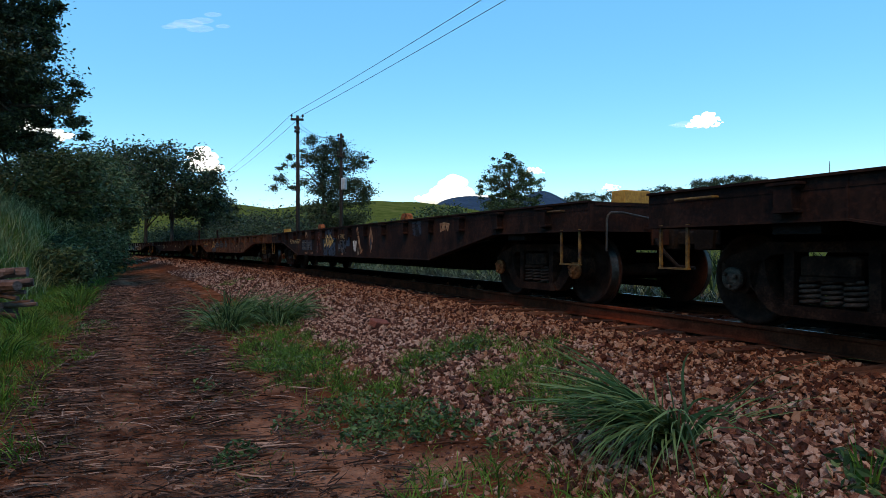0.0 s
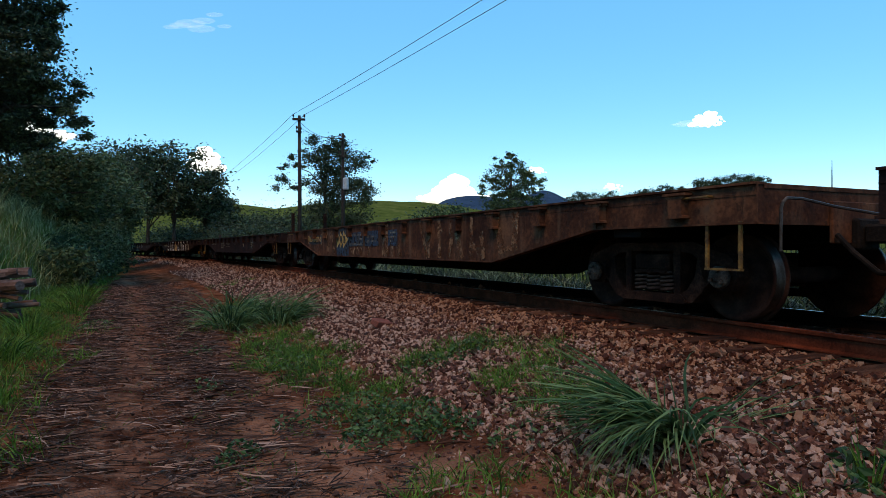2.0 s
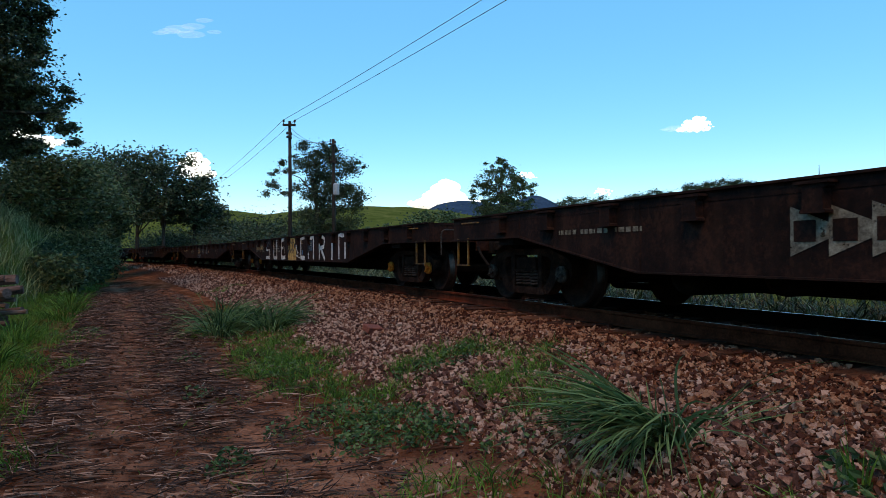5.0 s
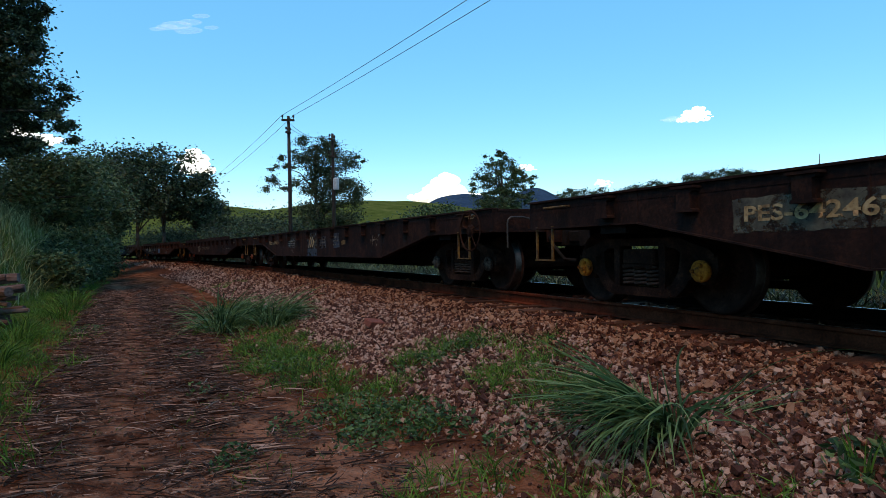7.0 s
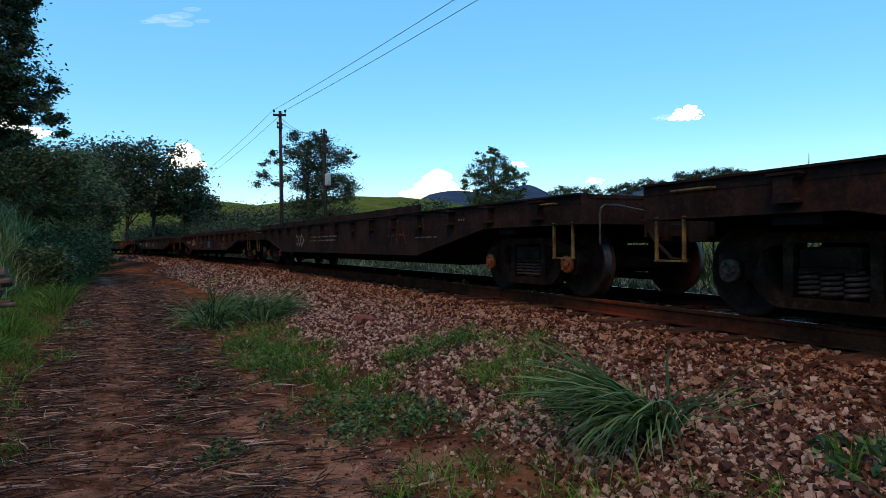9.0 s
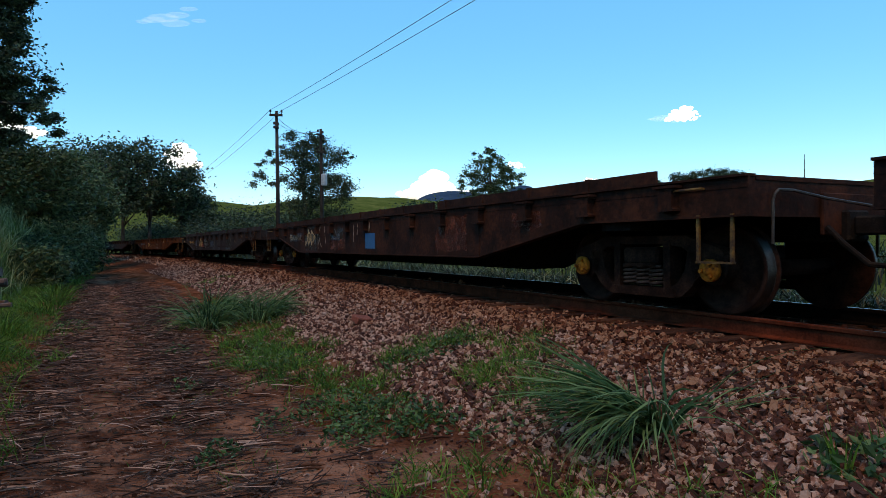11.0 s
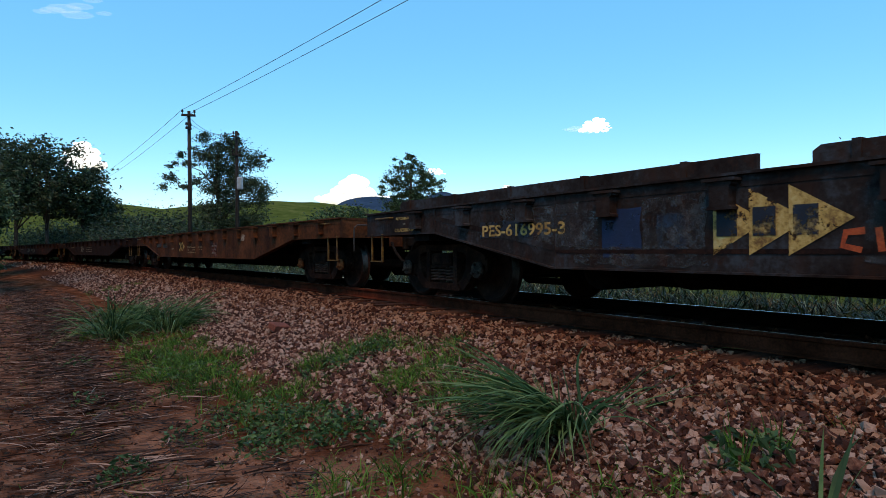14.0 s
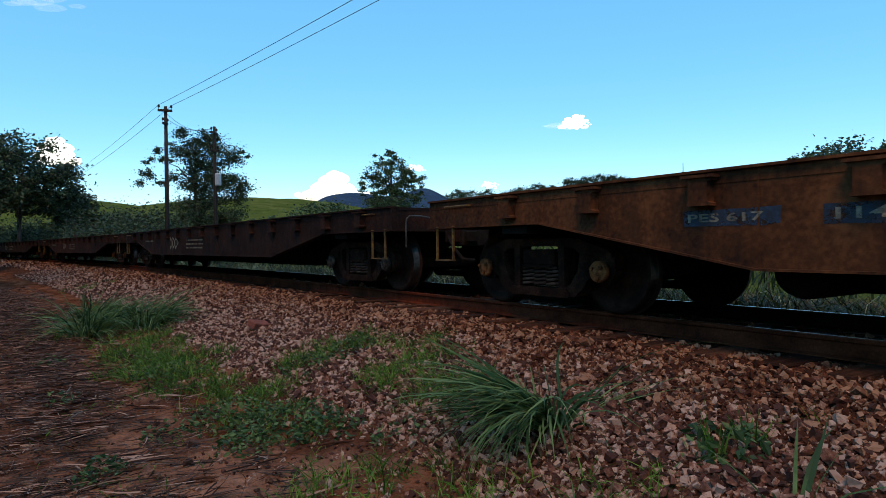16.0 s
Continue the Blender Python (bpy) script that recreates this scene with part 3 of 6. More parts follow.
def sideframe_mesh():
    """Cast side frame: arched top chord, two windows, spring seat, bearing pedestals."""
    bm = bmesh.new()
    for y0, y1 in ((-1.10, -0.94), (0.94, 1.10)):
        prism(bm, [(-1.08, 0.62), (-1.02, 0.67), (-0.80, 0.73), (-0.60, 0.80), (0.60, 0.80), (0.80, 0.73), (1.02, 0.67), (1.08, 0.62), (1.07, 0.56), (0.72, 0.58), (0.56, 0.68), (0.30, 0.71),
                   (-0.30, 0.71), (-0.56, 0.68), (-0.72, 0.58), (-1.07, 0.56)], y0, y1)
        for q in (-1, 1):
            prism(bm, [(q * 1.12, 0.61), (q * 1.13, 0.46), (q * 1.09, 0.38), (q * 1.05, 0.57)], y0, y1)
            prism(bm, [(q * 0.82, 0.64), (q * 0.82, 0.40), (q * 0.74, 0.34), (q * 0.66, 0.62)], y0, y1)
            # the leg that sweeps down from the pedestal to the spring seat
            prism(bm, [(q * 0.80, 0.62), (q * 0.79, 0.42), (q * 0.70, 0.28), (q * 0.57, 0.17), (q * 0.46, 0.145), (q * 0.36, 0.15), (q * 0.38, 0.24), (q * 0.50, 0.30), (q * 0.60, 0.44), (q * 0.64, 0.64)], y0, y1)
            prism(bm, [(q * 0.42, 0.73), (q * 0.42, 0.24), (q * 0.33, 0.20), (q * 0.32, 0.73)], y0 - 0.012, y1 + 0.012)
            box(bm, q * 0.94 - 0.16, q * 0.94 + 0.16, y0 + 0.01, y1 + 0.01, 0.52, 0.60, bevel=0.012)       # bearing adapter
            prism(bm, [(q * 0.94 - 0.15, 0.53), (q * 0.94 + 0.15, 0.53), (q * 0.94 + 0.14, 0.40), (q * 0.94 + 0.08, 0.31), (q * 0.94 - 0.08, 0.31), (q * 0.94 - 0.14, 0.40)], y0 + 0.03, y1 - 0.02)
        prism(bm, [(-0.50, 0.165), (-0.46, 0.145), (0.46, 0.145), (0.50, 0.165), (0.44, 0.245), (-0.44, 0.245)], y0 - 0.02, y1 + 0.02)
    me = bpy.data.meshes.new("bogie")
    bmesh.ops.recalc_face_normals(bm, faces=bm.faces[:])
    bm.to_mesh(me)
    bm.free()
    me.materials.append(BOGIE)
    return me


def spring_mesh():
    """A coil spring: a bar wound five times."""
    bm = bmesh.new()
    pts = [(0.088 * math.cos(0.5236 * j), 0.075 * math.sin(0.5236 * j), 0.255 + 0.0037 * j) for j in range(60)]
    tube(bm, pts, 0.017, 6)
    me = bpy.data.meshes.new("coil_spring")
    bm.to_mesh(me)
    bm.free()
    me.materials.append(GREYSPRING)
    me.polygons.foreach_set("use_smooth", [True] * len(me.polygons))
    return me


def bolster_mesh():
    bm = bmesh.new()
    box(bm, -0.26, 0.26, -1.13, 1.13, 0.49, 0.675, bevel=0.025)
    box(bm, -0.16, 0.16, -0.5, 0.5, 0.64, 0.80, bevel=0.02)
    for q in (-1, 1):
        box(bm, -0.24, 0.24, q * 1.04 - 0.11, q * 1.04 + 0.11, 0.47, 0.50)
        for w in (-0.62, 0.62):                                   # brake beams between the wheels
            box(bm, w - 0.05, w + 0.05, -0.8, 0.8, 0.30, 0.42)
            box(bm, w + 0.0 - 0.04, w + 0.04, q * 0.80 - 0.05, q * 0.80 + 0.05, 0.25, 0.60)
    me = bpy.data.meshes.new("bolster")
    bm.to_mesh(me)
    bm.free()
    me.materials.append(BOGIE)
    return me


GREYSPRING = material("dusty_spring_steel", [(0.022, 0.0115, 0.0085), (0.056, 0.03, 0.022), (0.105, 0.062, 0.047)], rough=0.9, spec=0.12, scale=9, fine=60, bump=0.2)
SIDEFRAME, SPRING, BOLSTER = sideframe_mesh(), spring_mesh(), bolster_mesh()
TOP, BELLY, SILL = 1.32, 0.52, 0.95
SLOPE_0, SLOPE_1 = 7.65, 5.25


def side_outline(inset=0.0):
    return [(-HALF + inset, SILL + inset), (-SLOPE_0 + inset, SILL + inset), (-SLOPE_1 + inset, BELLY + inset), (SLOPE_1 - inset, BELLY + inset), (SLOPE_0 - inset, SILL + inset),
            (HALF - inset, SILL + inset), (HALF - inset, TOP - inset), (-HALF + inset, TOP - inset)]


def shared(name, bm, mats):
    me = bpy.data.meshes.new(name)
    bm.normal_update()
    bm.to_mesh(me)
    bm.free()
    for m in mats:
        me.materials.append(m)
    return me


def girder_mesh(mat):
    """One fish-bellied side girder (its web at y = 0 faces -y) with flanges and a rubbing seam."""
    bm = bmesh.new()
    prism(bm, side_outline(), 0.0, 0.02)
    low = side_outline()[:6]
    for (xa, za), (xb, zb) in zip(low, low[1:]):
        prism(bm, [(xa, za), (xb, zb), (xb, zb + 0.018), (xa, za + 0.018)], -0.045, 0.09)
    prism(bm, [(-HALF, TOP - 0.02), (HALF, TOP - 0.02), (HALF, TOP + 0.002), (-HALF, TOP + 0.002)], -0.035, 0.10)
    prism(bm, [(-HALF, TOP - 0.115), (HALF, TOP - 0.115), (HALF, TOP - 0.108), (-HALF, TOP - 0.108)], -0.006, 0.004)
    for q in (-1, 1):
        prism(bm, [(q * SLOPE_0, SILL), (q * SLOPE_0 + q * 0.02, SILL), (q * SLOPE_0 + q * 0.02, TOP), (q * SLOPE_0, TOP)], -0.007, 0.004)
    for x in (-SLOPE_1, SLOPE_1, -1.7, 1.7):
        prism(bm, [(x, BELLY), (x + 0.02, BELLY), (x + 0.02, TOP), (x, TOP)], -0.006, 0.004)
    return shared("side_girder", bm, [mat])


def pocket_mesh(mat):
    bm = bmesh.new()
    prism(bm, [(-0.115, 0.0), (0.115, 0.0), (0.115, -0.035), (0.085, -0.05), (0.085, -0.20), (0.105, -0.215), (0.105, -0.235), (-0.105, -0.235), (-0.105, -0.215),
               (-0.085, -0.20), (-0.085, -0.05), (-0.115, -0.035)], -0.10, 0.0)
    prism(bm, [(-0.14, 0.012), (0.14, 0.012), (0.14, -0.012), (-0.14, -0.012)], -0.12, 0.0)
    return shared("stake_pocket", bm, [mat])


def deck_mesh(mat):
    bm = bmesh.new()
    box(bm, -HALF, HALF, -SIDE + 0.1, SIDE - 0.1, TOP - 0.05, TOP - 0.008)
    return shared("deck", bm, [mat])


def end_mesh(mat):
    bm = bmesh.new()
    box(bm, -0.02, 0.02, -SIDE + 0.02, SIDE - 0.02, SILL, TOP - 0.01)
    box(bm, 0.02, 0.06, -0.45, 0.45, 0.78, 1.18, bevel=0.01)
    return shared("end_sill", bm, [mat])


def under_mesh():
    bm = bmesh.new()
    for y in (-0.20, 0.20):
        box(bm, -HALF + 0.02, HALF - 0.02, y - 0.012, y + 0.012, 0.80, TOP - 0.05)
    box(bm, -HALF + 0.02, HALF - 0.02, -0.30, 0.30, 0.785, 0.80)
    belly = [(-6.6, 0.80), (-6.3, 0.72), (-5.0, 0.31), (5.0, 0.31), (6.3, 0.72), (6.6, 0.80)]
    for y in (-0.30, 0.30):
        prism(bm, belly, y - 0.012, y + 0.012)
    for (xa, za), (xb, zb) in zip(belly, belly[1:]):
        prism(bm, [(xa, za), (xb, zb), (xb, zb + 0.02), (xa, za + 0.02)], -0.36, 0.36)
    for x in np.arange(-7.2, 7.3, 2.4):
        zlow = 0.62 if abs(x) < SLOPE_1 else 0.85
        box(bm, x - 0.01, x + 0.01, -SIDE + 0.02, SIDE - 0.02, zlow, TOP - 0.05)
    for x in (-BOGIE_X, BOGIE_X):
        box(bm, x - 0.22, x + 0.22, -SIDE + 0.05, SIDE - 0.05, 0.86, TOP - 0.05)
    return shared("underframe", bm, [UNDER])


def coupler_mesh():
    """Draft gear and knuckle coupler that reach past the wagon's end."""
    bm = bmesh.new()
    box(bm, -0.5, 0.10, -0.17, 0.17, 0.72, 1.02, bevel=0.02)
    box(bm, 0.10, 0.52, -0.10, 0.10, 0.78, 0.96, bevel=0.02)
    prism(bm, [(0.45, 0.72), (0.70, 0.74), (0.72, 1.0), (0.45, 1.02)], -0.15, 0.13)
    tube(bm, [(0.05, -0.42, 0.86), (0.22, -0.45, 0.70), (0.42, -0.42, 0.52), (0.62, -0.35, 0.50)], 0.026, 7)
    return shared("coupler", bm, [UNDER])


def step_mesh():
    """Yellow U-shaped stirrup step that hangs under the sill."""
    bm = bmesh.new()
    box(bm, -0.20, -0.168, -0.012, 0.012, 0.55, 0.98)
    box(bm, 0.168, 0.20, -0.012, 0.012, 0.55, 0.98)
    box(bm, -0.20, 0.20, -0.025, 0.025, 0.532, 0.55)
    return shared("stirrup_step", bm, [YELLOW])


def grab_mesh():
    bm = bmesh.new()
    tube(bm, [(-0.24, 0, 0), (-0.24, -0.06, 0), (0.24, -0.06, 0), (0.24, 0, 0)], 0.012, 6)
    return shared("grab_iron", bm, [YELLOW])


def lever_mesh():
    """Uncoupling lever: a bent rod across the corner."""
    bm = bmesh.new()
    tube(bm, [(0.05, 0.20, -0.45), (0.05, 0.20, -0.08), (0.06, 0.21, -0.02), (0.06, 0.26, 0.02), (0.07, 0.45, 0.02), (0.16, 0.80, -0.05), (0.34, 1.15, -0.12)], 0.014, 6)
    return shared("uncoupling_lever", bm, [STRAP])


def brake_wheel_mesh():
    bm = bmesh.new()
    ring = [(0.31 * math.cos(a), 0, 0.31 * math.sin(a)) for a in np.linspace(0, 6.2832, 25)]
    tube(bm, ring, 0.014, 6)
    for k in range(5):
        a = 1.2566 * k + 0.3
        tube(bm, [(0, 0, 0), (0.31 * math.cos(a), 0, 0.31 * math.sin(a))], 0.010, 5)
    lathe_y(bm, [(-0.03, 0.06), (0.0, 0.10), (0.03, 0.10), (0.05, 0.06)], (0, 0, 0), 14)
    tube(bm, [(0, 0.0, 0), (0, 0.20, 0)], 0.02, 6)
    return shared("brake_wheel", bm, [BOGIE])


def reservoir_mesh(r, half):
    bm = bmesh.new()
    lathe_y(bm, [(-half, r * 0.55), (-half + 0.06, r * 0.9), (-half + 0.14, r), (half - 0.14, r), (half - 0.06, r * 0.9), (half, r * 0.55)], (0, 0, 0), 24)
    for y in (-half * 0.5, half * 0.5):
        box(bm, -0.03, 0.03, y - 0.02, y + 0.02, r * 0.9, r + 0.35)
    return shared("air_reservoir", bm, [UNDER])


COATS = {"orange": RUST_ORANGE, "rust": RUST, "dark": RUST_DARK, "white": RUST_WHITE, "blue": RUST_BLUE}
GIRDER = {c: girder_mesh(m) for c, m in COATS.items()}
POCKET = {c: pocket_mesh(m) for c, m in COATS.items()}
DECK = {c: deck_mesh(m) for c, m in COATS.items()}
END = {c: end_mesh(m) for c, m in COATS.items()}
UNDERFRAME, COUPLER, STEP, GRAB, LEVER, BRAKE_WHEEL = under_mesh(), coupler_mesh(), step_mesh(), grab_mesh(), lever_mesh(), brake_wheel_mesh()
TANK_BIG, TANK_SMALL = reservoir_mesh(0.24, 0.85), reservoir_mesh(0.18, 0.7)


def put(name, me, parent, m=None, label=""):
    ob = new(name, me)
    ob.parent = parent
    if m is not None:
        ob.matrix_basis = m
    if label:
        ob["label"] = label
    return ob


SPINNING = []                      # wheelsets, keyed at the end
WAGONS = {}


def build_wagon(k, coat, label, caps="tan", brake=0.0, coaming=None, tanks=True):
    w = tagged(new("flat_wagon"), label, "flat wagon", "wagons of the passing train")
    WAGONS[k] = w
    put("side_girder", GIRDER[coat], w, pose(0, -SIDE, 0))
    put("side_girder", GIRDER[coat], w, pose(0, SIDE, 0, 0, 0, 180))
    put("deck", DECK[coat], w)
    put("underframe", UNDERFRAME, w)
    for q in (-1, 1):
        put("end_sill", END[coat], w, pose(q * (HALF - 0.03), 0, 0, 0, 0, 0 if q > 0 else 180))
        put("coupler", COUPLER, w, pose(q * HALF, 0, 0, 0, 0, 0 if q > 0 else 180))
        put("uncoupling_lever", LEVER, w, pose(q * (HALF + 0.02), -q * (SIDE - 0.02), 1.16, 0, 0, 0 if q > 0 else 180), "pale bent steel rod")
        for y in (-SIDE - 0.01, SIDE + 0.01):
            put("stirrup_step", STEP, w, pose(q * (HALF - (0.38 if q < 0 else (brake + 0.55 if brake else 0.34))), y, 0), "worn yellow steel step")
            put("grab_iron", GRAB, w, pose(q * (HALF - 0.70), y, 1.22, 0, 0, 0 if y < 0 else 180), "yellow handrail")
        bogie = put("bogie", SIDEFRAME, w, pose(q * BOGIE_X + 0.08, 0, 0))
        put("bolster", BOLSTER, bogie)
        for y in (-1.05, 1.05):
            for x in (-0.20, 0.0, 0.20):
                put("coil_spring", SPRING, bogie, pose(x, y, 0))
        for x in (-BASE, BASE):
            ws = put("wheelset", WHEELSETS[caps], bogie, pose(x, 0, WHEEL_R))
            SPINNING.append((k, ws, x))
    for j in range(15):
        x = 0.42 + 1.222 * (j - 7)
        for y in (-SIDE - 0.002, SIDE + 0.002):
            put("stake_pocket", POCKET[coat], w, pose(x, y, TOP - 0.055, 0, 0, 0 if y < 0 else 180))
    if tanks:
        put("air_reservoir", TANK_BIG, w, pose(-HALF + 4.55, 0.0, 0.50))
        put("air_reservoir", TANK_SMALL, w, pose(-HALF + 5.75, -0.2, 0.50))
        put("brake_cylinder", TANK_SMALL, w, pose(-HALF + 6.6, 0.1, 0.52))
    if brake:
        put("brake_wheel", BRAKE_WHEEL, w, pose(HALF - brake, -SIDE - 0.20, 0.98), "spoked steel hand brake wheel")
    for x0, x1 in coaming or ():
        bm = bmesh.new()
        for y in (-SIDE + 0.16, SIDE - 0.16):
            prism(bm, [(x0, TOP - 0.01), (x1, TOP - 0.01), (x1, TOP + 0.15), (x0 + 0.06, TOP + 0.15), (x0, TOP + 0.11)], y - 0.02, y + 0.02)
            for x in np.arange(x0 + 0.3, x1 - 0.1, 1.22):
                box(bm, x - 0.03, x + 0.03, y - 0.035, y + 0.035, TOP - 0.01, TOP + 0.162)
        part("coaming", bm, COATS[coat], w, "raised steel side plates on the deck")
    return w


build_wagon(-1, "dark", "dark rusted steel flat wagon with fish-bellied sides", "grey")
build_wagon(0, "dark", "dark brown flat wagon with yellow blocks on deck", "tan")
build_wagon(1, "white", "rusted flat wagon with flaking pale painted letters and stakes", "grey")
build_wagon(2, "dark", "dark flat wagon with a grey panel and hand brake wheel", "grey", brake=0.3)
build_wagon(3, "dark", "brown flat wagon covered with large white sprayed letters", "yellow")
build_wagon(4, "dark", "dark brown flat wagon with a blue logo panel", "grey", brake=0.35)
build_wagon(5, "dark", "sooty flat wagon with orange bearing caps and low coaming", "orange", coaming=[(-HALF + 0.1, 5.0)])
build_wagon(6, "rust", "rusted flat wagon with a bright blue square and low coaming", "yellow", coaming=[(-HALF + 0.85, -3.24), (-3.08, 3.42), (3.60, HALF - 1.2)])
build_wagon(7, "blue", "blue-grey rusted flat wagon with low coaming", "grey", brake=0.35, coaming=[(-HALF + 0.9, -3.07), (-2.65, 2.84), (3.28, HALF - 0.5)])
build_wagon(8, "orange", "plain rust-brown flat wagon with faded yellow lettering", "tan")
build_wagon(9, "dark", "dark rust-brown flat wagon with faded lettering", "grey")
for far_k, far_coat in ((10, "rust"), (11, "dark"), (12, "dark"), (13, "rust")):
    build_wagon(far_k, far_coat, "rust-brown steel flat wagon far up the line")
# ---------------------------------------------------------------- paint and lettering on the wagons' camera side
FACE = -SIDE - 0.0025              # paint lies just proud of the web


def sheet(k, name, outline, mat, lift=0.0, label=""):
    """A flat coat of paint with the given outline of (x, z) on the near side of wagon k."""
    bm = bmesh.new()
    bm.faces.new([bm.verts.new((x, FACE - lift, z)) for x, z in outline])
    ob = part(name, bm, mat, WAGONS[k], label)
    return ob


def ragged(x0, x1, z0, z1, seed, wob=0.02, step=0.12):
    """A rectangle whose edges waver like worn paint."""
    r, out = random.Random(seed), []
    for (ax, az), (bx, bz) in zip(((x0, z0), (x1, z0), (x1, z1), (x0, z1)), ((x1, z0), (x1, z1), (x0, z1), (x0, z0))):
        n = max(1, int(math.hypot(bx - ax, bz - az) / step))
        for j in range(n):
            u = j / n
            out.append((ax + (bx - ax) * u + r.uniform(-wob, wob), az + (bz - az) * u + r.uniform(-wob, wob)))
    return out


def lettering(k, body, x0, x1, z0, z1, mat, lift=0.004, name="lettering", label=""):
    """Words in the built-in font, fitted to a box on the near side of wagon k."""
    cu = bpy.data.curves.new(name, "FONT")
    cu.body, cu.resolution_u, cu.offset = body, 3, 0.02
    tmp = bpy.data.objects.new(name, cu)
    me = bpy.data.meshes.new_from_object(tmp)
    bpy.data.objects.remove(tmp)
    vs = np.array([v.co[:] for v in me.vertices])
    lo, hi = vs.min(0), vs.max(0)
    for v in me.vertices:
        v.co = (x0 + (v.co.x - lo[0]) / (hi[0] - lo[0]) * (x1 - x0), FACE - lift, z0 + (v.co.y - lo[1]) / (hi[1] - lo[1]) * (z1 - z0))
    me.materials.append(mat)
    ob = new(name, me)
    ob.parent = WAGONS[k]
    if label:
        ob["label"] = label
    return ob


def bars(k, x0, x1, z0, z1, rows, mat, seed, lift=0.004, name="small_lettering"):
    """Writing too worn to read: short bars in rows."""
    r = random.Random(seed)
    bm = bmesh.new()
    h = (z1 - z0) / (rows * 2.6)
    for j in range(rows):
        z = z1 - (j + 0.5) * (z1 - z0) / rows
        x = x0
        while x < x1 - 0.02:
            w = r.uniform(0.025, 0.10)
            if r.random() < 0.8:
                e = min(x + w, x1)
                bm.faces.new([bm.verts.new((a, FACE - lift, b)) for a, b in ((x, z - h / 2), (e, z - h / 2), (e, z + h / 2), (x, z + h / 2))])
            x += w + r.uniform(0.012, 0.035)
    return part(name, bm, mat, WAGONS[k])


def arrows(k, x0, x1, z0, z1, mat, back, seed, panel=None, panel_mat=None):
    """A company mark as plain shapes: three overlapping pennants with dark blocks on them."""
    if panel:
        sheet(k, "paint_panel", ragged(*panel, seed, 0.012), panel_mat or BLUE)
    w, gap, mid = (x1 - x0) * 0.42, (x1 - x0) * 0.29, (z0 + z1) / 2
    for j in range(3):
        xa = x0 + j * gap
        sheet(k, "pennant", [(xa, z0), (xa + w, mid), (xa, z1)], mat, 0.003 + 0.0012 * j)
        hx, hz, wx = xa + (x1 - x0) * 0.03, (z1 - z0) * 0.21, (x1 - x0) * 0.17
        sheet(k, "pennant_block", [(hx, mid - hz), (hx + wx, mid - hz), (hx + wx, mid + hz), (hx, mid + hz)], back, 0.0085)


def stroke(k, points, width, mat, seed=0, lift=0.005, name="sprayed_letter"):
    """A brush stroke through points of (x, z)."""
    r = random.Random(seed)
    bm = bmesh.new()
    left, right = [], []
    for j, (x, z) in enumerate(points):
        a, b = points[max(0, j - 1)], points[min(len(points) - 1, j + 1)]
        d = Vector((b[0] - a[0], b[1] - a[1])).normalized()
        w = width / 2 * r.uniform(0.85, 1.15)
        left.append(bm.verts.new((x - d.y * w, FACE - lift, z + d.x * w)))
        right.append(bm.verts.new((x + d.y * w, FACE - lift, z - d.x * w)))
    for j in range(len(points) - 1):
        bm.faces.new((left[j], right[j], right[j + 1], left[j + 1]))
    return part(name, bm, mat, WAGONS[k])


def deck_block(k, x, y, mat, size=(0.5, 0.16, 0.22), label="yellow wooden block"):
    bm = bmesh.new()
    box(bm, -size[0] / 2, size[0] / 2, -size[1] / 2, size[1] / 2, 0, size[2], bevel=0.012)
    ob = part("stowage_block", bm, mat, WAGONS[k], label)
    ob.matrix_basis = pose(x, y, TOP - 0.006, 0, 0, 3)


def clamp(k, x, y):
    bm = bmesh.new()
    prism(bm, [(-0.24, 0), (0.24, 0), (0.17, 0.12), (0.10, 0.16), (-0.10, 0.16), (-0.15, 0.10)], -0.06, 0.06)
    prism(bm, [(-0.12, 0.05), (0.10, 0.05), (0.08, 0.11), (-0.09, 0.11)], -0.075, 0.075)
    ob = part("load_clamp", bm, TAN, WAGONS[k], "rusty orange load clamp")
    ob.matrix_basis = pose(x, y, TOP - 0.006)


def stake(k, x, y, tall):
    bm = bmesh.new()
    box(bm, -0.05, 0.05, -0.015, 0.015, 0, tall, bevel=0.005)
    box(bm, -0.05, -0.036, -0.05, 0.05, 0, tall)
    box(bm, 0.036, 0.05, -0.05, 0.05, 0, tall)
    ob = part("stake", bm, RUST_DARK, WAGONS[k], "upright dark steel stake")
    ob.matrix_basis = pose(x, y, TOP - 0.1)


FLAKED = material("mostly_flaked_off_paint", [(0.022, 0.010, 0.007), (0.085, 0.055, 0.038), (0.24, 0.185, 0.145)], chip=0.62, chip_soft=0.03, rough=0.85, scale=9, fine=36, bump=0.15, spec=0.1)
RUST_RED = material("red_primer_paint", [(0.05, 0.018, 0.012), (0.11, 0.03, 0.02), (0.16, 0.045, 0.03)], chip=0.50, chip_soft=0.08, rough=0.75, scale=4, fine=30, bump=0.15)

VIAN = material("weathered_tan_painted_letters", [(0.060, 0.020, 0.010), (0.165, 0.075, 0.038), (0.27, 0.155, 0.09)], chip=0.58, chip_soft=0.07, rough=0.85, scale=5, fine=36, bump=0.15, spec=0.1)

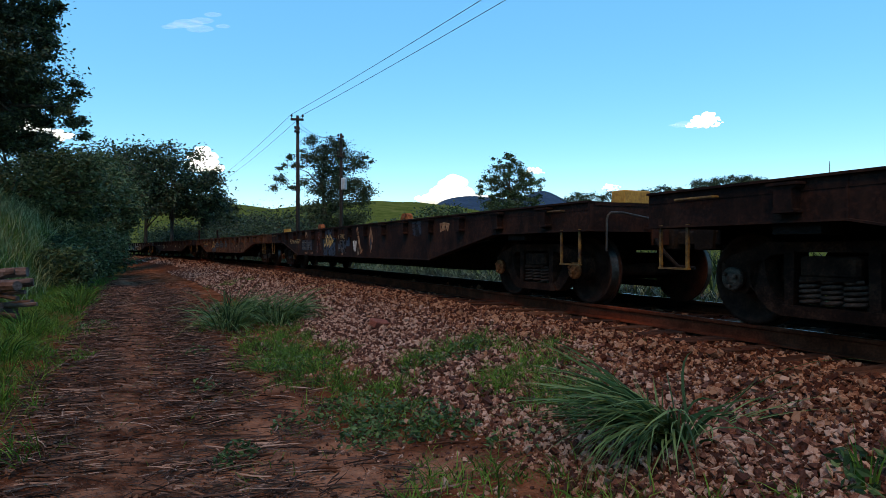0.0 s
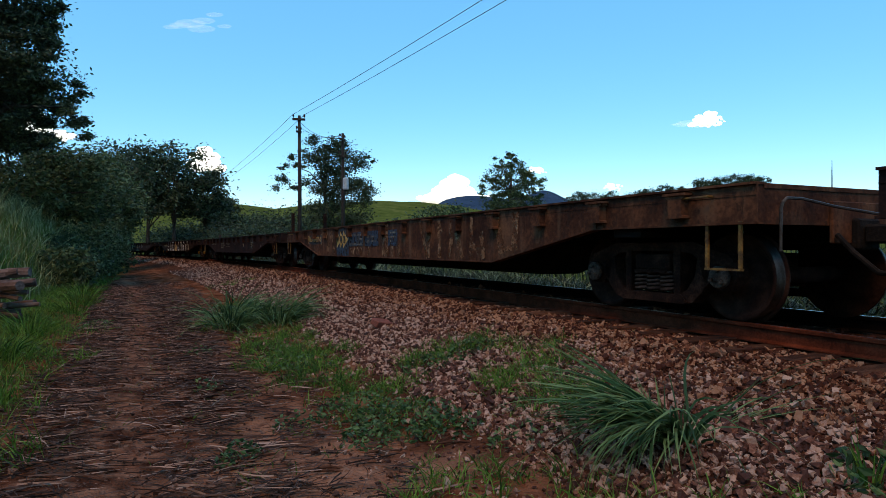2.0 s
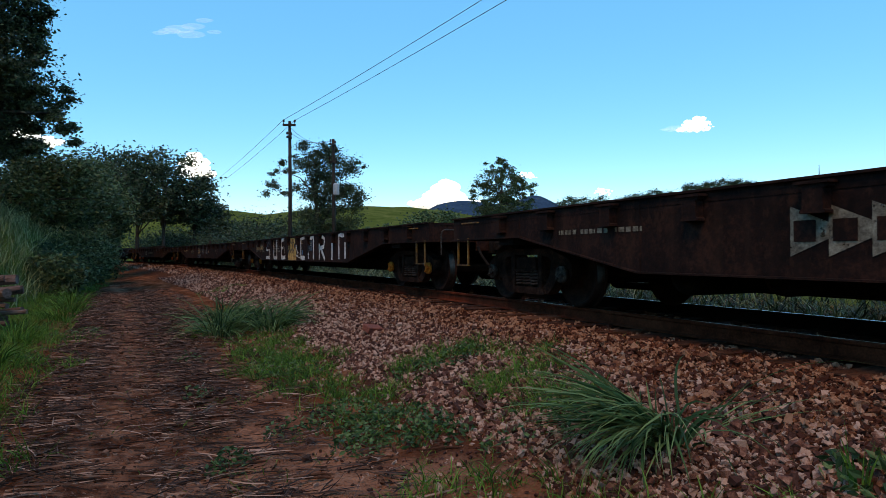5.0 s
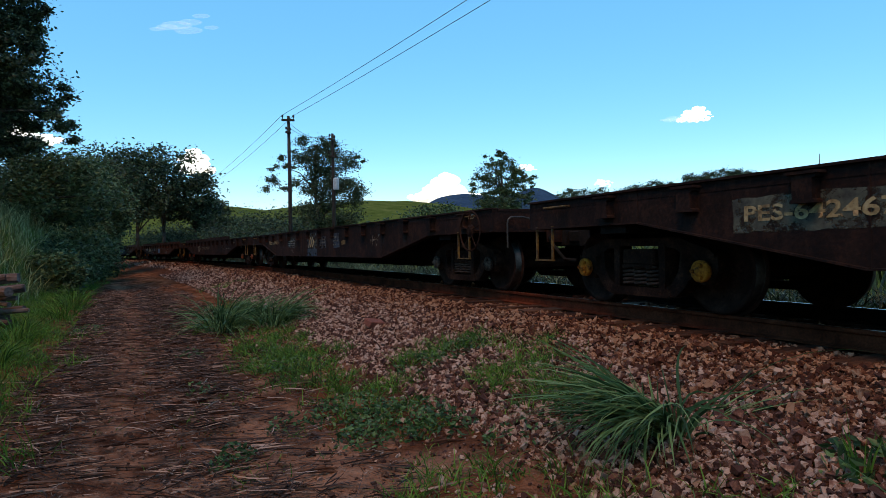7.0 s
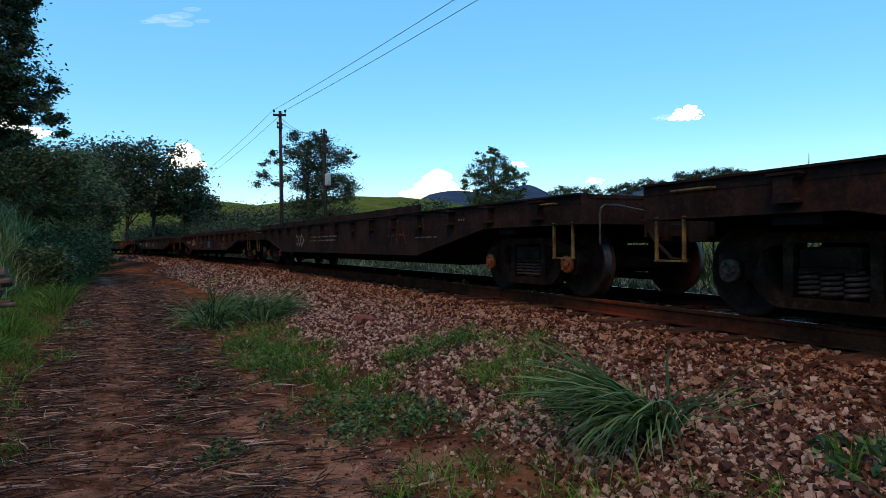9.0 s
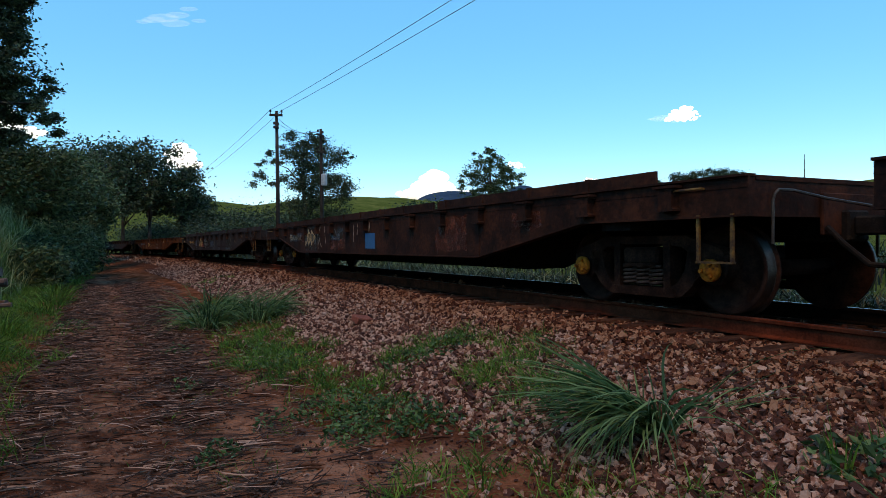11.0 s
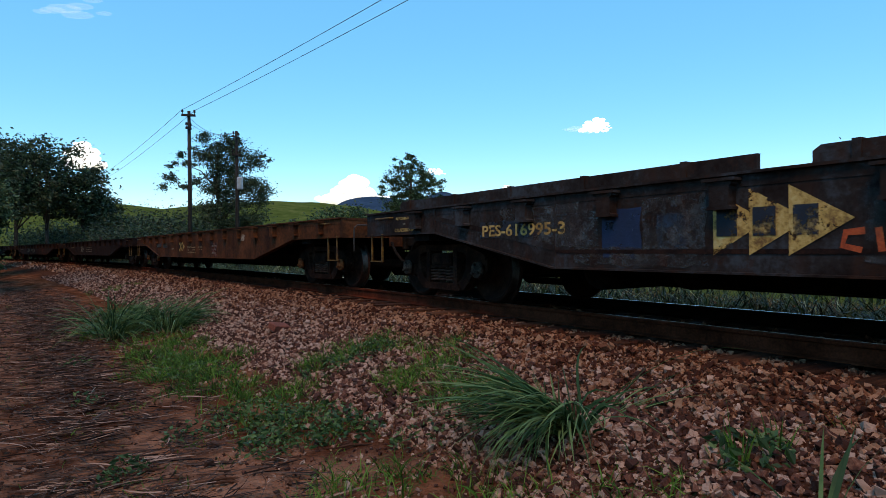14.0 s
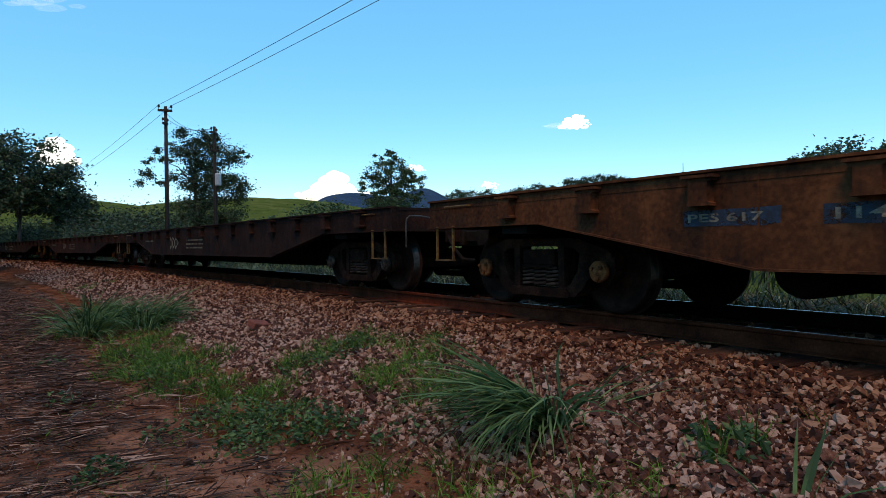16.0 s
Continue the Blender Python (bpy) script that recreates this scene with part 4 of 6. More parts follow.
# dark wagon with yellow blocks
deck_block(0, HALF - 0.20, -0.60, YELLOW_BLOCK, (0.24, 0.46, 0.17))
deck_block(0, -7.2, -0.2, YELLOW_BLOCK, (0.4, 0.2, 0.13))
deck_block(0, -HALF + 0.35, -0.9, YELLOW_BLOCK, (0.35, 0.2, 0.2))
clamp(0, 3.65, -SIDE + 0.2)
clamp(0, -3.1, -SIDE + 0.2)
CREAM = material("dirty_cream_lettering", [(0.13, 0.066, 0.026), (0.32, 0.195, 0.085), (0.42, 0.285, 0.15)], chip=0.35, chip_soft=0.03, rough=0.7, scale=7, fine=40, bump=0.1)
PEELED = material("peeling_cream_paint_over_rust", [(0.11, 0.030, 0.011), (0.24, 0.10, 0.045), (0.42, 0.27, 0.16)], chip=0.42, chip_soft=0.03, rough=0.8, scale=6, fine=36, bump=0.15)
lettering(0, "PDS624655-9", -6.47, -4.95, 0.905, 1.055, CREAM)
sheet(0, "paint_panel", ragged(-4.72, -3.45, 0.69, 1.0, 1, 0.01), NAVY)
for word, xa, xb, za in (("PESO BRUTO MAX", -4.69, -4.14, 0.905), ("TARA", -4.69, -4.50, 0.82), ("LOTACAO LIM", -4.69, -4.25, 0.735)):
    lettering(0, word, xa, xb, za, za + 0.052, LETTER_DIM)
bars(0, -3.98, -3.55, 0.72, 0.96, 3, LETTER_DIM, 3)
sheet(0, "paint_patch", ragged(-4.34, -4.03, 0.56, 0.63, 4, 0.008), PEELED)
sheet(0, "paint_patch", ragged(-3.6, -3.25, 0.56, 0.62, 5, 0.008), PEELED)
stroke(0, [(-4.25, 1.09), (-4.2, 1.26)], 0.09, PEELED)
stroke(0, [(-4.02, 1.09), (-4.12, 1.26)], 0.11, PEELED)
stroke(0, [(-2.82, 0.62), (-2.74, 0.9), (-2.68, 1.22)], 0.11, SPRAY_RUST)
stroke(0, [(-2.40, 0.62), (-2.52, 0.9), (-2.62, 1.22)], 0.13, SPRAY_RUST)
arrows(0, -2.04, -1.05, 0.76, 1.15, LETTER_Y, NAVY, 6, (-2.12, -0.91, 0.54, 1.25))
sheet(0, "paint_panel", ragged(-0.67, 0.06, 0.62, 0.94, 10, 0.008), NAVY)
lettering(0, "TRAIL", -0.48, -0.03, 1.0, 1.115, CREAM)
for j, (dx, dz) in enumerate(((0.0, 0.0), (0.035, 0.035), (0.0, 0.07), (-0.035, 0.035))):
    sheet(0, "painted_dot", ragged(-0.60 + dx - 0.016, -0.60 + dx + 0.016, 1.02 + dz - 0.016, 1.02 + dz + 0.016, j, 0.002), CREAM, 0.004)
bars(0, -0.64, -0.02, 0.93, 0.965, 1, LETTER_DIM, 2)
bars(0, -0.43, -0.25, 0.82, 0.90, 1, LETTER_DIM, 7)
lettering(0, "09 - 2016", -0.60, -0.14, 0.715, 0.765, LETTER_DIM)
sheet(0, "paint_patch", ragged(0.08, 0.39, 0.80, 1.02, 12, 0.01), BLUE)
stroke(0, [(-0.80, 1.22), (-0.78, 1.10), (-0.775, 1.0)], 0.035, SPRAY_OLD)
stroke(0, [(-0.76, 1.22), (-0.775, 1.10)], 0.03, SPRAY_OLD)
stroke(0, [(-0.28, 1.14), (-0.24, 1.25), (-0.15, 1.14)], 0.05, SPRAY_RUST)
sheet(0, "paint_patch", ragged(-0.35, -0.2, 0.56, 0.62, 13, 0.012), PEELED)
stroke(0, [(0.72, 0.93), (0.74, 0.82), (0.78, 0.71)], 0.12, SPRAY)
stroke(0, [(0.78, 0.70), (0.85, 0.72), (0.91, 0.92)], 0.11, SPRAY)
stroke(0, [(1.03, 0.76), (1.05, 0.68), (1.07, 0.58)], 0.085, SPRAY_OLD)
stroke(0, [(0.98, 1.25), (1.07, 1.06), (1.18, 0.82), (1.30, 0.66)], 0.11, PEELED)
stroke(0, [(1.20, 0.67), (1.30, 0.68), (1.39, 0.73)], 0.11, PEELED)
sheet(0, "paint_patch", ragged(0.53, 0.58, 1.20, 1.25, 14, 0.008), SPRAY_OLD)
sheet(0, "painted_diamond", [(1.84, 0.95), (1.98, 0.63), (2.14, 0.95), (1.98, 1.26)], PEELED, 0.002)
sheet(0, "painted_diamond", [(1.92, 0.86), (1.98, 0.70), (2.06, 0.86), (1.98, 1.02)], NAVY, 0.005)
sheet(0, "paint_patch", ragged(4.42, 4.86, 0.98, 1.26, 8, 0.01), NAVY)
sheet(0, "paint_patch", ragged(5.7, 6.05, 1.04, 1.20, 9, 0.03), PEELED)

# wagon with flaking pale letters
sheet(1, "number_panel", ragged(-6.57, -4.87, 0.86, 1.14, 19, 0.01), NAVY)
lettering(1, "PES 624335-5", -6.44, -4.98, 0.94, 1.09, LETTER_Y)
stroke(1, [(-6.47, 1.12), (-6.54, 1.12), (-6.54, 0.89), (-6.47, 0.89)], 0.025, LETTER_Y)
stroke(1, [(-4.95, 1.14), (-4.89, 1.14), (-4.89, 0.86), (-4.95, 0.86)], 0.025, LETTER_Y)
arrows(1, -3.31, -2.25, 0.74, 1.20, LETTER_Y, NAVY, 11, (-3.33, -2.18, 0.54, 1.27))
for q, (xa, xb) in enumerate(((-2.15, -1.02), (-0.86, 0.09), (0.70, 1.26))):
    sheet(1, "paint_panel", ragged(xa, xb, 0.79, 1.14, 12 + q, 0.012), BLUE, 0.0075)
for word, xa, xb, za in (("PESO BRUTO MAX", -2.12, -1.55, 1.045), ("TARA", -2.12, -1.96, 0.93), ("LOTACAO LIMITE", -2.12, -1.54, 0.82), ("COMP", -0.75, -0.56, 0.985), ("LARG", -0.75, -0.56, 0.875)):
    lettering(1, word, xa, xb, za, za + 0.055, LETTER_DIM, 0.011)
for word, xa, xb, za in (("72000KG", -1.42, -1.07, 0.815), ("M", -0.13, -0.08, 0.985), ("M", -0.13, -0.08, 0.875)):
    lettering(1, word, xa, xb, za, za + 0.055, LETTER_DIM, 0.011)
bars(1, -1.44, -1.07, 0.92, 1.11, 2, LETTER_DIM, 15, 0.011)
bars(1, -0.40, -0.20, 0.86, 1.06, 2, LETTER_DIM, 16, 0.011)
bars(1, 0.75, 1.20, 0.85, 1.12, 3, LETTER_DIM, 17, 0.011)
stroke(1, [(-2.38, 1.14), (-2.38, 1.24), (-2.05, 1.245)], 0.05, LETTER_Y, 18)
for q, (pts, wide) in enumerate((([(-4.34, 1.26), (-4.28, 0.9), (-4.2, 0.58)], 0.16), ([(-4.20, 0.62), (-4.0, 0.95), (-3.85, 1.22)], 0.12), ([(-3.85, 1.24), (-3.72, 0.9), (-3.5, 0.6)], 0.15), ([(-2.0, 0.77), (-1.86, 0.58), (-1.7, 0.77)], 0.13),
                                 ([(-1.48, 0.58), (-1.42, 0.77)], 0.14), ([(-1.16, 0.58), (-1.2, 0.77)], 0.14), ([(-0.7, 0.58), (-0.56, 0.77)], 0.12), ([(0.36, 1.27), (0.40, 0.9), (0.42, 0.56)], 0.22), ([(0.62, 1.27), (0.62, 0.9), (0.62, 0.56)], 0.16),
                                 ([(0.92, 0.80), (0.99, 0.56)], 0.12), ([(1.26, 0.80), (1.38, 0.56)], 0.16), ([(2.42, 1.24), (2.62, 0.9), (2.80, 0.56)], 0.13), ([(2.88, 1.24), (2.86, 0.9), (2.84, 0.56)], 0.12), ([(3.30, 1.24), (3.32, 0.9), (3.33, 0.56)], 0.14),
                                 ([(3.34, 1.08), (3.46, 1.06)], 0.05), ([(3.82, 1.25), (3.80, 0.9), (3.74, 0.56)], 0.16), ([(3.95, 1.25), (4.04, 0.9), (4.20, 0.56)], 0.16), ([(4.55, 1.25), (4.54, 0.9), (4.52, 0.56)], 0.11), ([(4.55, 0.80), (4.75, 0.72), (4.9, 0.57)], 0.12),
                                 ([(4.86, 1.0), (4.92, 0.8), (4.95, 0.57)], 0.13), ([(5.30, 1.24), (5.42, 0.95), (5.52, 0.66)], 0.20), ([(5.55, 0.66), (5.70, 0.74), (5.80, 0.74)], 0.08), ([(5.88, 1.26), (5.88, 0.95), (5.84, 0.72)], 0.17))):
    stroke(1, pts, wide, VIAN, 30 + q)
stake(1, -HALF + 0.20, -SIDE + 0.16, 0.80)
stake(1, -HALF + 0.26, -0.12, 0.80)

# wagon with grey panel
sheet(2, "paint_panel", ragged(4.25, 4.85, 0.74, 1.10, 40, 0.006), GREYPANEL)
bars(2, 4.35, 4.75, 0.80, 1.06, 3, LETTER_DIM, 41)
sheet(2, "paint_patch", [(2.41, 0.955), (2.80, 0.955), (2.82, 0.80), (2.74, 0.81), (2.62, 0.86), (2.56, 0.935), (2.41, 0.94)], CREAM)
arrows(2, -3.5, -2.4, 0.70, 1.10, LETTER_DIM, RUST_DARK, 42)
lettering(2, "AN", 6.25, 6.5, 0.80, 0.90, LETTER_DIM)
lettering(2, "1", 6.8, 6.85, 0.86, 0.98, LETTER_DIM)
bars(2, -6.7, -5.2, 0.92, 1.06, 1, LETTER_DIM, 43)
bars(2, 0.31, 0.66, 0.92, 1.15, 3, LETTER_DIM, 44)
bars(2, -1.8, -0.8, 0.8, 1.05, 3, LETTER_DIM, 45)

# wagon with large sprayed letters
OLIVE = material("faded_olive_panel_paint", [(0.03, 0.022, 0.014), (0.062, 0.052, 0.034), (0.1, 0.086, 0.055)], chip=0.45, chip_soft=0.06, rough=0.7, scale=5, fine=30, bump=0.1)
sheet(3, "number_panel", ragged(-6.42, -4.80, 0.82, 1.12, 50, 0.012), OLIVE)
lettering(3, "PES-642467", -6.30, -5.02, 0.91, 1.05, CREAM, 0.006)
GRAFFITI = (([(-3.84, 0.90), (-4.16, 0.90), (-4.38, 0.90)], 0.07), ([(-4.40, 1.22), (-4.42, 1.05), (-4.40, 0.87)], 0.06), ([(-3.84, 0.93), (-3.82, 0.75), (-3.82, 0.60)], 0.10), ([(-4.46, 0.61), (-4.1, 0.62), (-3.78, 0.61)], 0.11),
            ([(-3.16, 1.24), (-3.14, 0.9), (-3.14, 0.58)], 0.11), ([(-3.10, 0.61), (-2.9, 0.61), (-2.68, 0.61)], 0.12), ([(-2.64, 1.24), (-2.65, 0.9), (-2.64, 0.58)], 0.12), ([(-1.97, 1.24), (-1.93, 0.9), (-1.93, 0.58)], 0.12),
            ([(-1.92, 1.22), (-1.7, 1.23), (-1.50, 1.24)], 0.10), ([(-1.88, 0.95), (-1.78, 0.95), (-1.66, 0.96)], 0.09), ([(-1.88, 0.62), (-1.6, 0.62), (-1.38, 0.63)], 0.13), ([(-1.52, 0.98), (-1.44, 0.84), (-1.38, 0.66)], 0.03),
            ([(0.28, 1.02), (0.18, 1.07), (0.11, 0.98), (0.18, 0.88), (0.28, 0.80), (0.31, 0.70), (0.24, 0.66), (0.14, 0.70)], 0.055), ([(0.40, 0.78), (0.46, 0.80), (0.49, 0.75), (0.40, 0.63), (0.58, 0.63)], 0.04),
            ([(0.66, 1.24), (0.69, 0.9), (0.69, 0.58)], 0.11), ([(0.70, 1.20), (0.9, 1.22), (1.12, 1.24)], 0.09), ([(0.74, 0.63), (0.9, 0.62), (1.14, 0.62)], 0.13), ([(1.54, 1.24), (1.54, 1.12)], 0.12), ([(1.56, 0.80), (1.57, 0.70), (1.57, 0.60)], 0.11),
            ([(1.50, 1.20), (1.8, 1.21), (2.14, 1.22)], 0.10), ([(2.12, 1.22), (2.13, 0.9), (2.12, 0.58)], 0.11), ([(2.72, 0.58), (2.73, 0.9), (2.72, 1.24)], 0.12), ([(2.72, 1.20), (3.0, 1.22), (3.22, 1.16), (3.16, 0.94), (2.78, 0.90)], 0.10),
            ([(2.90, 0.88), (3.06, 0.74), (3.25, 0.58)], 0.11), ([(3.9, 0.58), (3.91, 0.9), (3.92, 1.24)], 0.12), ([(4.5, 0.60), (4.5, 0.9), (4.5, 1.22), (4.75, 1.22), (5.0, 1.2), (5.0, 0.9), (5.0, 0.62)], 0.11))
for q, (pts, wide) in enumerate(GRAFFITI):
    stroke(3, pts, wide, SPRAY, 60 + q)
sheet(3, "paint_patch", ragged(-4.36, -3.92, 1.0, 1.20, 75, 0.01), NAVY)
sheet(3, "paint_patch", ragged(0.80, 0.90, 0.72, 0.86, 76, 0.006), BLUE_BRIGHT)
lettering(3, "R", 0.77, 0.88, 1.04, 1.17, CREAM)
arrows(3, -0.97, 0.07, 0.76, 1.22, NAVY, LETTER_Y, 70, (-0.99, 0.10, 0.54, 1.27), LETTER_Y)
sheet(3, "paint_panel", ragged(1.50, 2.06, 0.83, 1.15, 71, 0.01), BLUE, 0.0075)
bars(3, 1.66, 2.0, 0.88, 1.10, 3, LETTER_DIM, 72, 0.011)
bars(3, -3.15, -2.1, 0.8, 1.08, 3, LETTER_DIM, 73)

# wagon with a blue panel under its mark
lettering(4, "PES 616413", -6.47, -4.95, 0.93, 1.07, CREAM)
arrows(4, -0.84, -0.13, 0.77, 1.13, CREAM, BLUE, 80, (-1.01, 0.07, 0.54, 1.20), GREYPANEL)
sheet(4, "paint_panel", ragged(-1.01, 0.07, 0.54, 0.75, 81, 0.008), BLUE, 0.0012)
sheet(4, "paint_panel", ragged(-3.41, -2.35, 0.79, 1.13, 82, 0.012), GREYPANEL)
bars(4, -3.4, -2.45, 0.83, 1.05, 3, LETTER_DIM, 83)
sheet(4, "paint_panel", ragged(0.37, 1.0, 0.76, 1.08, 84, 0.012), NAVY)
bars(4, 0.42, 0.95, 0.8, 1.04, 3, LETTER_DIM, 85)
sheet(4, "paint_panel", ragged(1.64, 2.22, 0.77, 1.15, 86, 0.01), BLUE)
bars(4, 1.7, 2.15, 0.8, 1.1, 3, LETTER_DIM, 87)
sheet(4, "paint_patch", ragged(2.40, 2.70, 0.84, 0.94, 88, 0.02), YELLOW)
for q, pts in enumerate(([(-4.4, 0.7), (-4.3, 1.2), (-4.1, 0.8), (-4.0, 1.2)], [(-3.2, 0.68), (-2.9, 0.72), (-2.7, 0.62)], [(4.6, 0.66), (4.7, 1.1), (4.9, 0.8), (5.1, 1.1)], [(4.4, 0.9), (5.0, 0.95)])):
    stroke(4, pts, 0.045, FLAKED, 90 + q)
lettering(4, "AD", HALF - 0.75, HALF - 0.55, 1.18, 1.26, LETTER_DIM)

# sooty wagon
sheet(5, "paint_panel", ragged(5.12, 5.48, 1.0, 1.24, 100, 0.008), GREYPANEL)
bars(5, 5.16, 5.44, 1.03, 1.2, 3, LETTER_DIM, 101)
for q, pts in enumerate(([(3.9, 0.65), (4.1, 1.15), (4.3, 0.7), (4.5, 1.1), (4.7, 0.7)], [(3.8, 0.9), (4.8, 0.92)], [(4.2, 0.6), (4.3, 1.2)])):
    stroke(5, pts, 0.05, SPRAY_RUST, 102 + q)
arrows(5, -3.6, -2.62, 0.66, 1.08, LETTER_DIM, RUST_DARK, 106)
bars(5, 5.1, 6.0, 0.82, 0.88, 1, LETTER_DIM, 107)
bars(5, 6.3, 7.0, 1.06, 1.16, 1, LETTER_DIM, 108)
bars(5, -2.0, 0.4, 0.8, 1.0, 2, LETTER_DIM, 109)

# wagon with a bright blue square
sheet(6, "paint_square", ragged(0.35, 0.94, 0.65, 0.98, 110, 0.004), BLUE_BRIGHT)
sheet(6, "paint_patch", ragged(3.8, 4.85, 0.63, 1.18, 111, 0.05), SPRAY_RUST)
sheet(6, "paint_patch", ragged(6.18, 6.8, 0.92, 1.15, 112, 0.04), SPRAY_RUST)
sheet(6, "paint_patch", ragged(-7.1, -6.85, 1.0, 1.24, 113, 0.05), SPRAY_RUST)
sheet(6, "paint_patch", ragged(-5.0, -4.8, 0.85, 1.2, 114, 0.05), SPRAY_RUST)
sheet(6, "number_panel", ragged(-6.42, -5.0, 0.85, 1.08, 115, 0.01), NAVY)
lettering(6, "PES 624511-1", -6.38, -5.07, 0.89, 1.05, LETTER)
sheet(6, "paint_panel", ragged(-4.60, -3.42, 0.60, 1.24, 116, 0.02), GREYPANEL)
arrows(6, -4.58, -3.51, 0.71, 1.18, CREAM, GREYPANEL, 117)
sheet(6, "paint_panel", ragged(-2.20, -1.19, 0.88, 1.14, 118, 0.012), GREYPANEL)
sheet(6, "paint_patch", ragged(-2.26, -1.04, 0.62, 0.86, 119, 0.02), SPRAY_RUST)
sheet(6, "paint_panel", ragged(-2.0, -1.4, 0.84, 0.94, 120, 0.008), BLUE, 0.002)
bars(6, -1.95, -1.45, 0.86, 0.92, 1, LETTER_DIM, 121)
for q, pts in enumerate(([(-3.32, 1.24), (-3.29, 0.95), (-3.25, 0.62)], [(-3.05, 1.22), (-3.22, 1.02), (-3.10, 0.82), (-2.94, 0.64)], [(-2.68, 1.22), (-2.64, 1.0), (-2.58, 0.77)], [(-0.4, 0.8), (-0.38, 1.2)], [(-0.15, 0.95), (-0.1, 1.2)], [(0.6, 1.02), (0.66, 1.22)])):
    stroke(6, pts, 0.05, SPRAY_OLD, 122 + q)

# blue-grey wagon
sheet(7, "paint_panel", ragged(3.73, 4.80, 0.58, 1.12, 130, 0.03), GREYPANEL)
sheet(7, "paint_patch", ragged(6.27, 6.87, 0.94, 1.24, 131, 0.04), FLAKED)
sheet(7, "paint_patch", ragged(5.26, 5.72, 0.82, 0.96, 132, 0.03), FLAKED)
arrows(7, -3.36, -2.30, 0.67, 1.19, LETTER_Y, NAVY, 133)
stroke(7, [(-2.24, 0.84), (-2.36, 0.83), (-2.38, 0.74), (-2.26, 0.71)], 0.045, ORANGE)
stroke(7, [(-2.16, 0.86), (-2.14, 0.70)], 0.04, ORANGE)
sheet(7, "number_panel", ragged(-6.6, -5.0, 0.86, 1.06, 134, 0.01), NAVY)
lettering(7, "PES-616995-3", -6.54, -5.08, 0.88, 1.02, LETTER_Y)
lettering(7, "REFORMAÇÃO", -8.80, -8.22, 1.17, 1.23, LETTER_Y)
bars(7, -8.58, -8.42, 1.09, 1.14, 1, LETTER_DIM, 135)
lettering(7, "CRUZEIRO-SP", -8.84, -8.24, 1.0, 1.05, LETTER_Y)
sheet(7, "paint_panel", ragged(-4.56, -4.10, 0.64, 1.10, 136, 0.012), BLUE_DEEP)
sheet(7, "paint_panel", ragged(-3.93, -3.60, 0.70, 1.02, 151, 0.03), BLUE)
sheet(7, "paint_panel", ragged(-1.84, -1.0, 0.73, 1.02, 137, 0.012), NAVY)
bars(7, -1.78, -1.08, 0.76, 1.0, 3, LETTER_DIM, 138)
sheet(7, "paint_panel", ragged(-0.1, 0.7, 0.7, 1.1, 139, 0.012), BLUE)
for q, pts in enumerate(([(-0.8, 1.0), (-0.78, 0.66), (-0.6, 0.66)], [(-0.5, 0.7), (-0.5, 1.0), (-0.36, 0.95), (-0.4, 0.8)], [(-0.25, 0.98), (-0.25, 0.72)], [(0.78, 0.62), (0.9, 1.12)], [(0.98, 0.66), (1.06, 1.1)],
                         [(1.7, 0.7), (1.75, 1.1)], [(1.95, 0.65), (2.1, 0.7), (2.0, 0.9), (2.15, 0.95)])):
    stroke(7, pts, 0.05, FLAKED, 140 + q)
for zz, (xa, xb) in ((0.995, (-SLOPE_0, -SLOPE_1)), (0.995, (SLOPE_0, SLOPE_1))):
    stroke(7, [(xa, 1.16), (xb, 0.74)], 0.07, RUST_BLUE, 149, 0.003, "reinforcing_strip")
    stroke(7, [(xb, 0.70), (xb * 0.3, 0.70)], 0.035, RUST_DARK, 150, 0.003, "weld_seam")

PALE_BLUE = material("pale_blue_grey_paint_streaked_with_rust", [(0.030, 0.017, 0.013), (0.058, 0.058, 0.058), (0.100, 0.110, 0.115)], chip=0.62, chip_soft=0.10, rough=0.8, spec=0.1, scale=3, fine=30, bump=0.15, streak=0.7,
                     streak_colour=(0.075, 0.030, 0.016))
for q, (xa, xb, za, zb) in enumerate(((-6.2, -4.9, 1.06, 1.20), (-5.6, -4.62, 0.74, 1.10), (-4.95, -3.4, 0.57, 0.74), (-4.08, -3.42, 0.72, 1.18), (-2.25, -1.2, 0.62, 1.16), (-0.95, -0.15, 0.60, 1.12))):
    sheet(7, "paint_patch", ragged(xa, xb, za, zb, 152 + q, 0.02), PALE_BLUE, 0.0008)

# plain rust wagon
arrows(8, -2.30, -1.56, 0.71, 1.04, LETTER_Y, RUST_DARK, 160)
for word, xa, xb, za in (("PESO BRUTO MAX", -1.22, -0.62, 0.825), ("TARA", -1.22, -1.05, 0.74), ("LOTACAO LIMITE", -1.22, -0.66, 0.655)):
    lettering(8, word, xa, xb, za, za + 0.05, CREAM)
bars(8, -0.56, -0.21, 0.64, 0.88, 3, CREAM, 161)
bars(8, 0.04, 0.6, 0.74, 0.88, 2, CREAM, 162)
sheet(8, "number_panel", ragged(-5.88, -5.07, 0.87, 1.0, 163, 0.008), BLUE)
lettering(8, "PES 617", -5.84, -5.2, 0.90, 0.97, LETTER_DIM)
sheet(8, "number_panel", ragged(-4.77, -4.07, 0.86, 1.0, 164, 0.008), BLUE)
lettering(8, "114-1", -4.7, -4.2, 0.89, 0.97, LETTER_DIM)
lettering(8, "HORTO", -3.34, -3.02, 0.78, 0.83, LETTER)
bars(8, -3.3, -3.1, 0.64, 0.68, 1, LETTER_DIM, 165)
sheet(8, "paint_patch", ragged(4.15, 4.5, 0.98, 1.12, 166, 0.02), SPRAY_OLD)
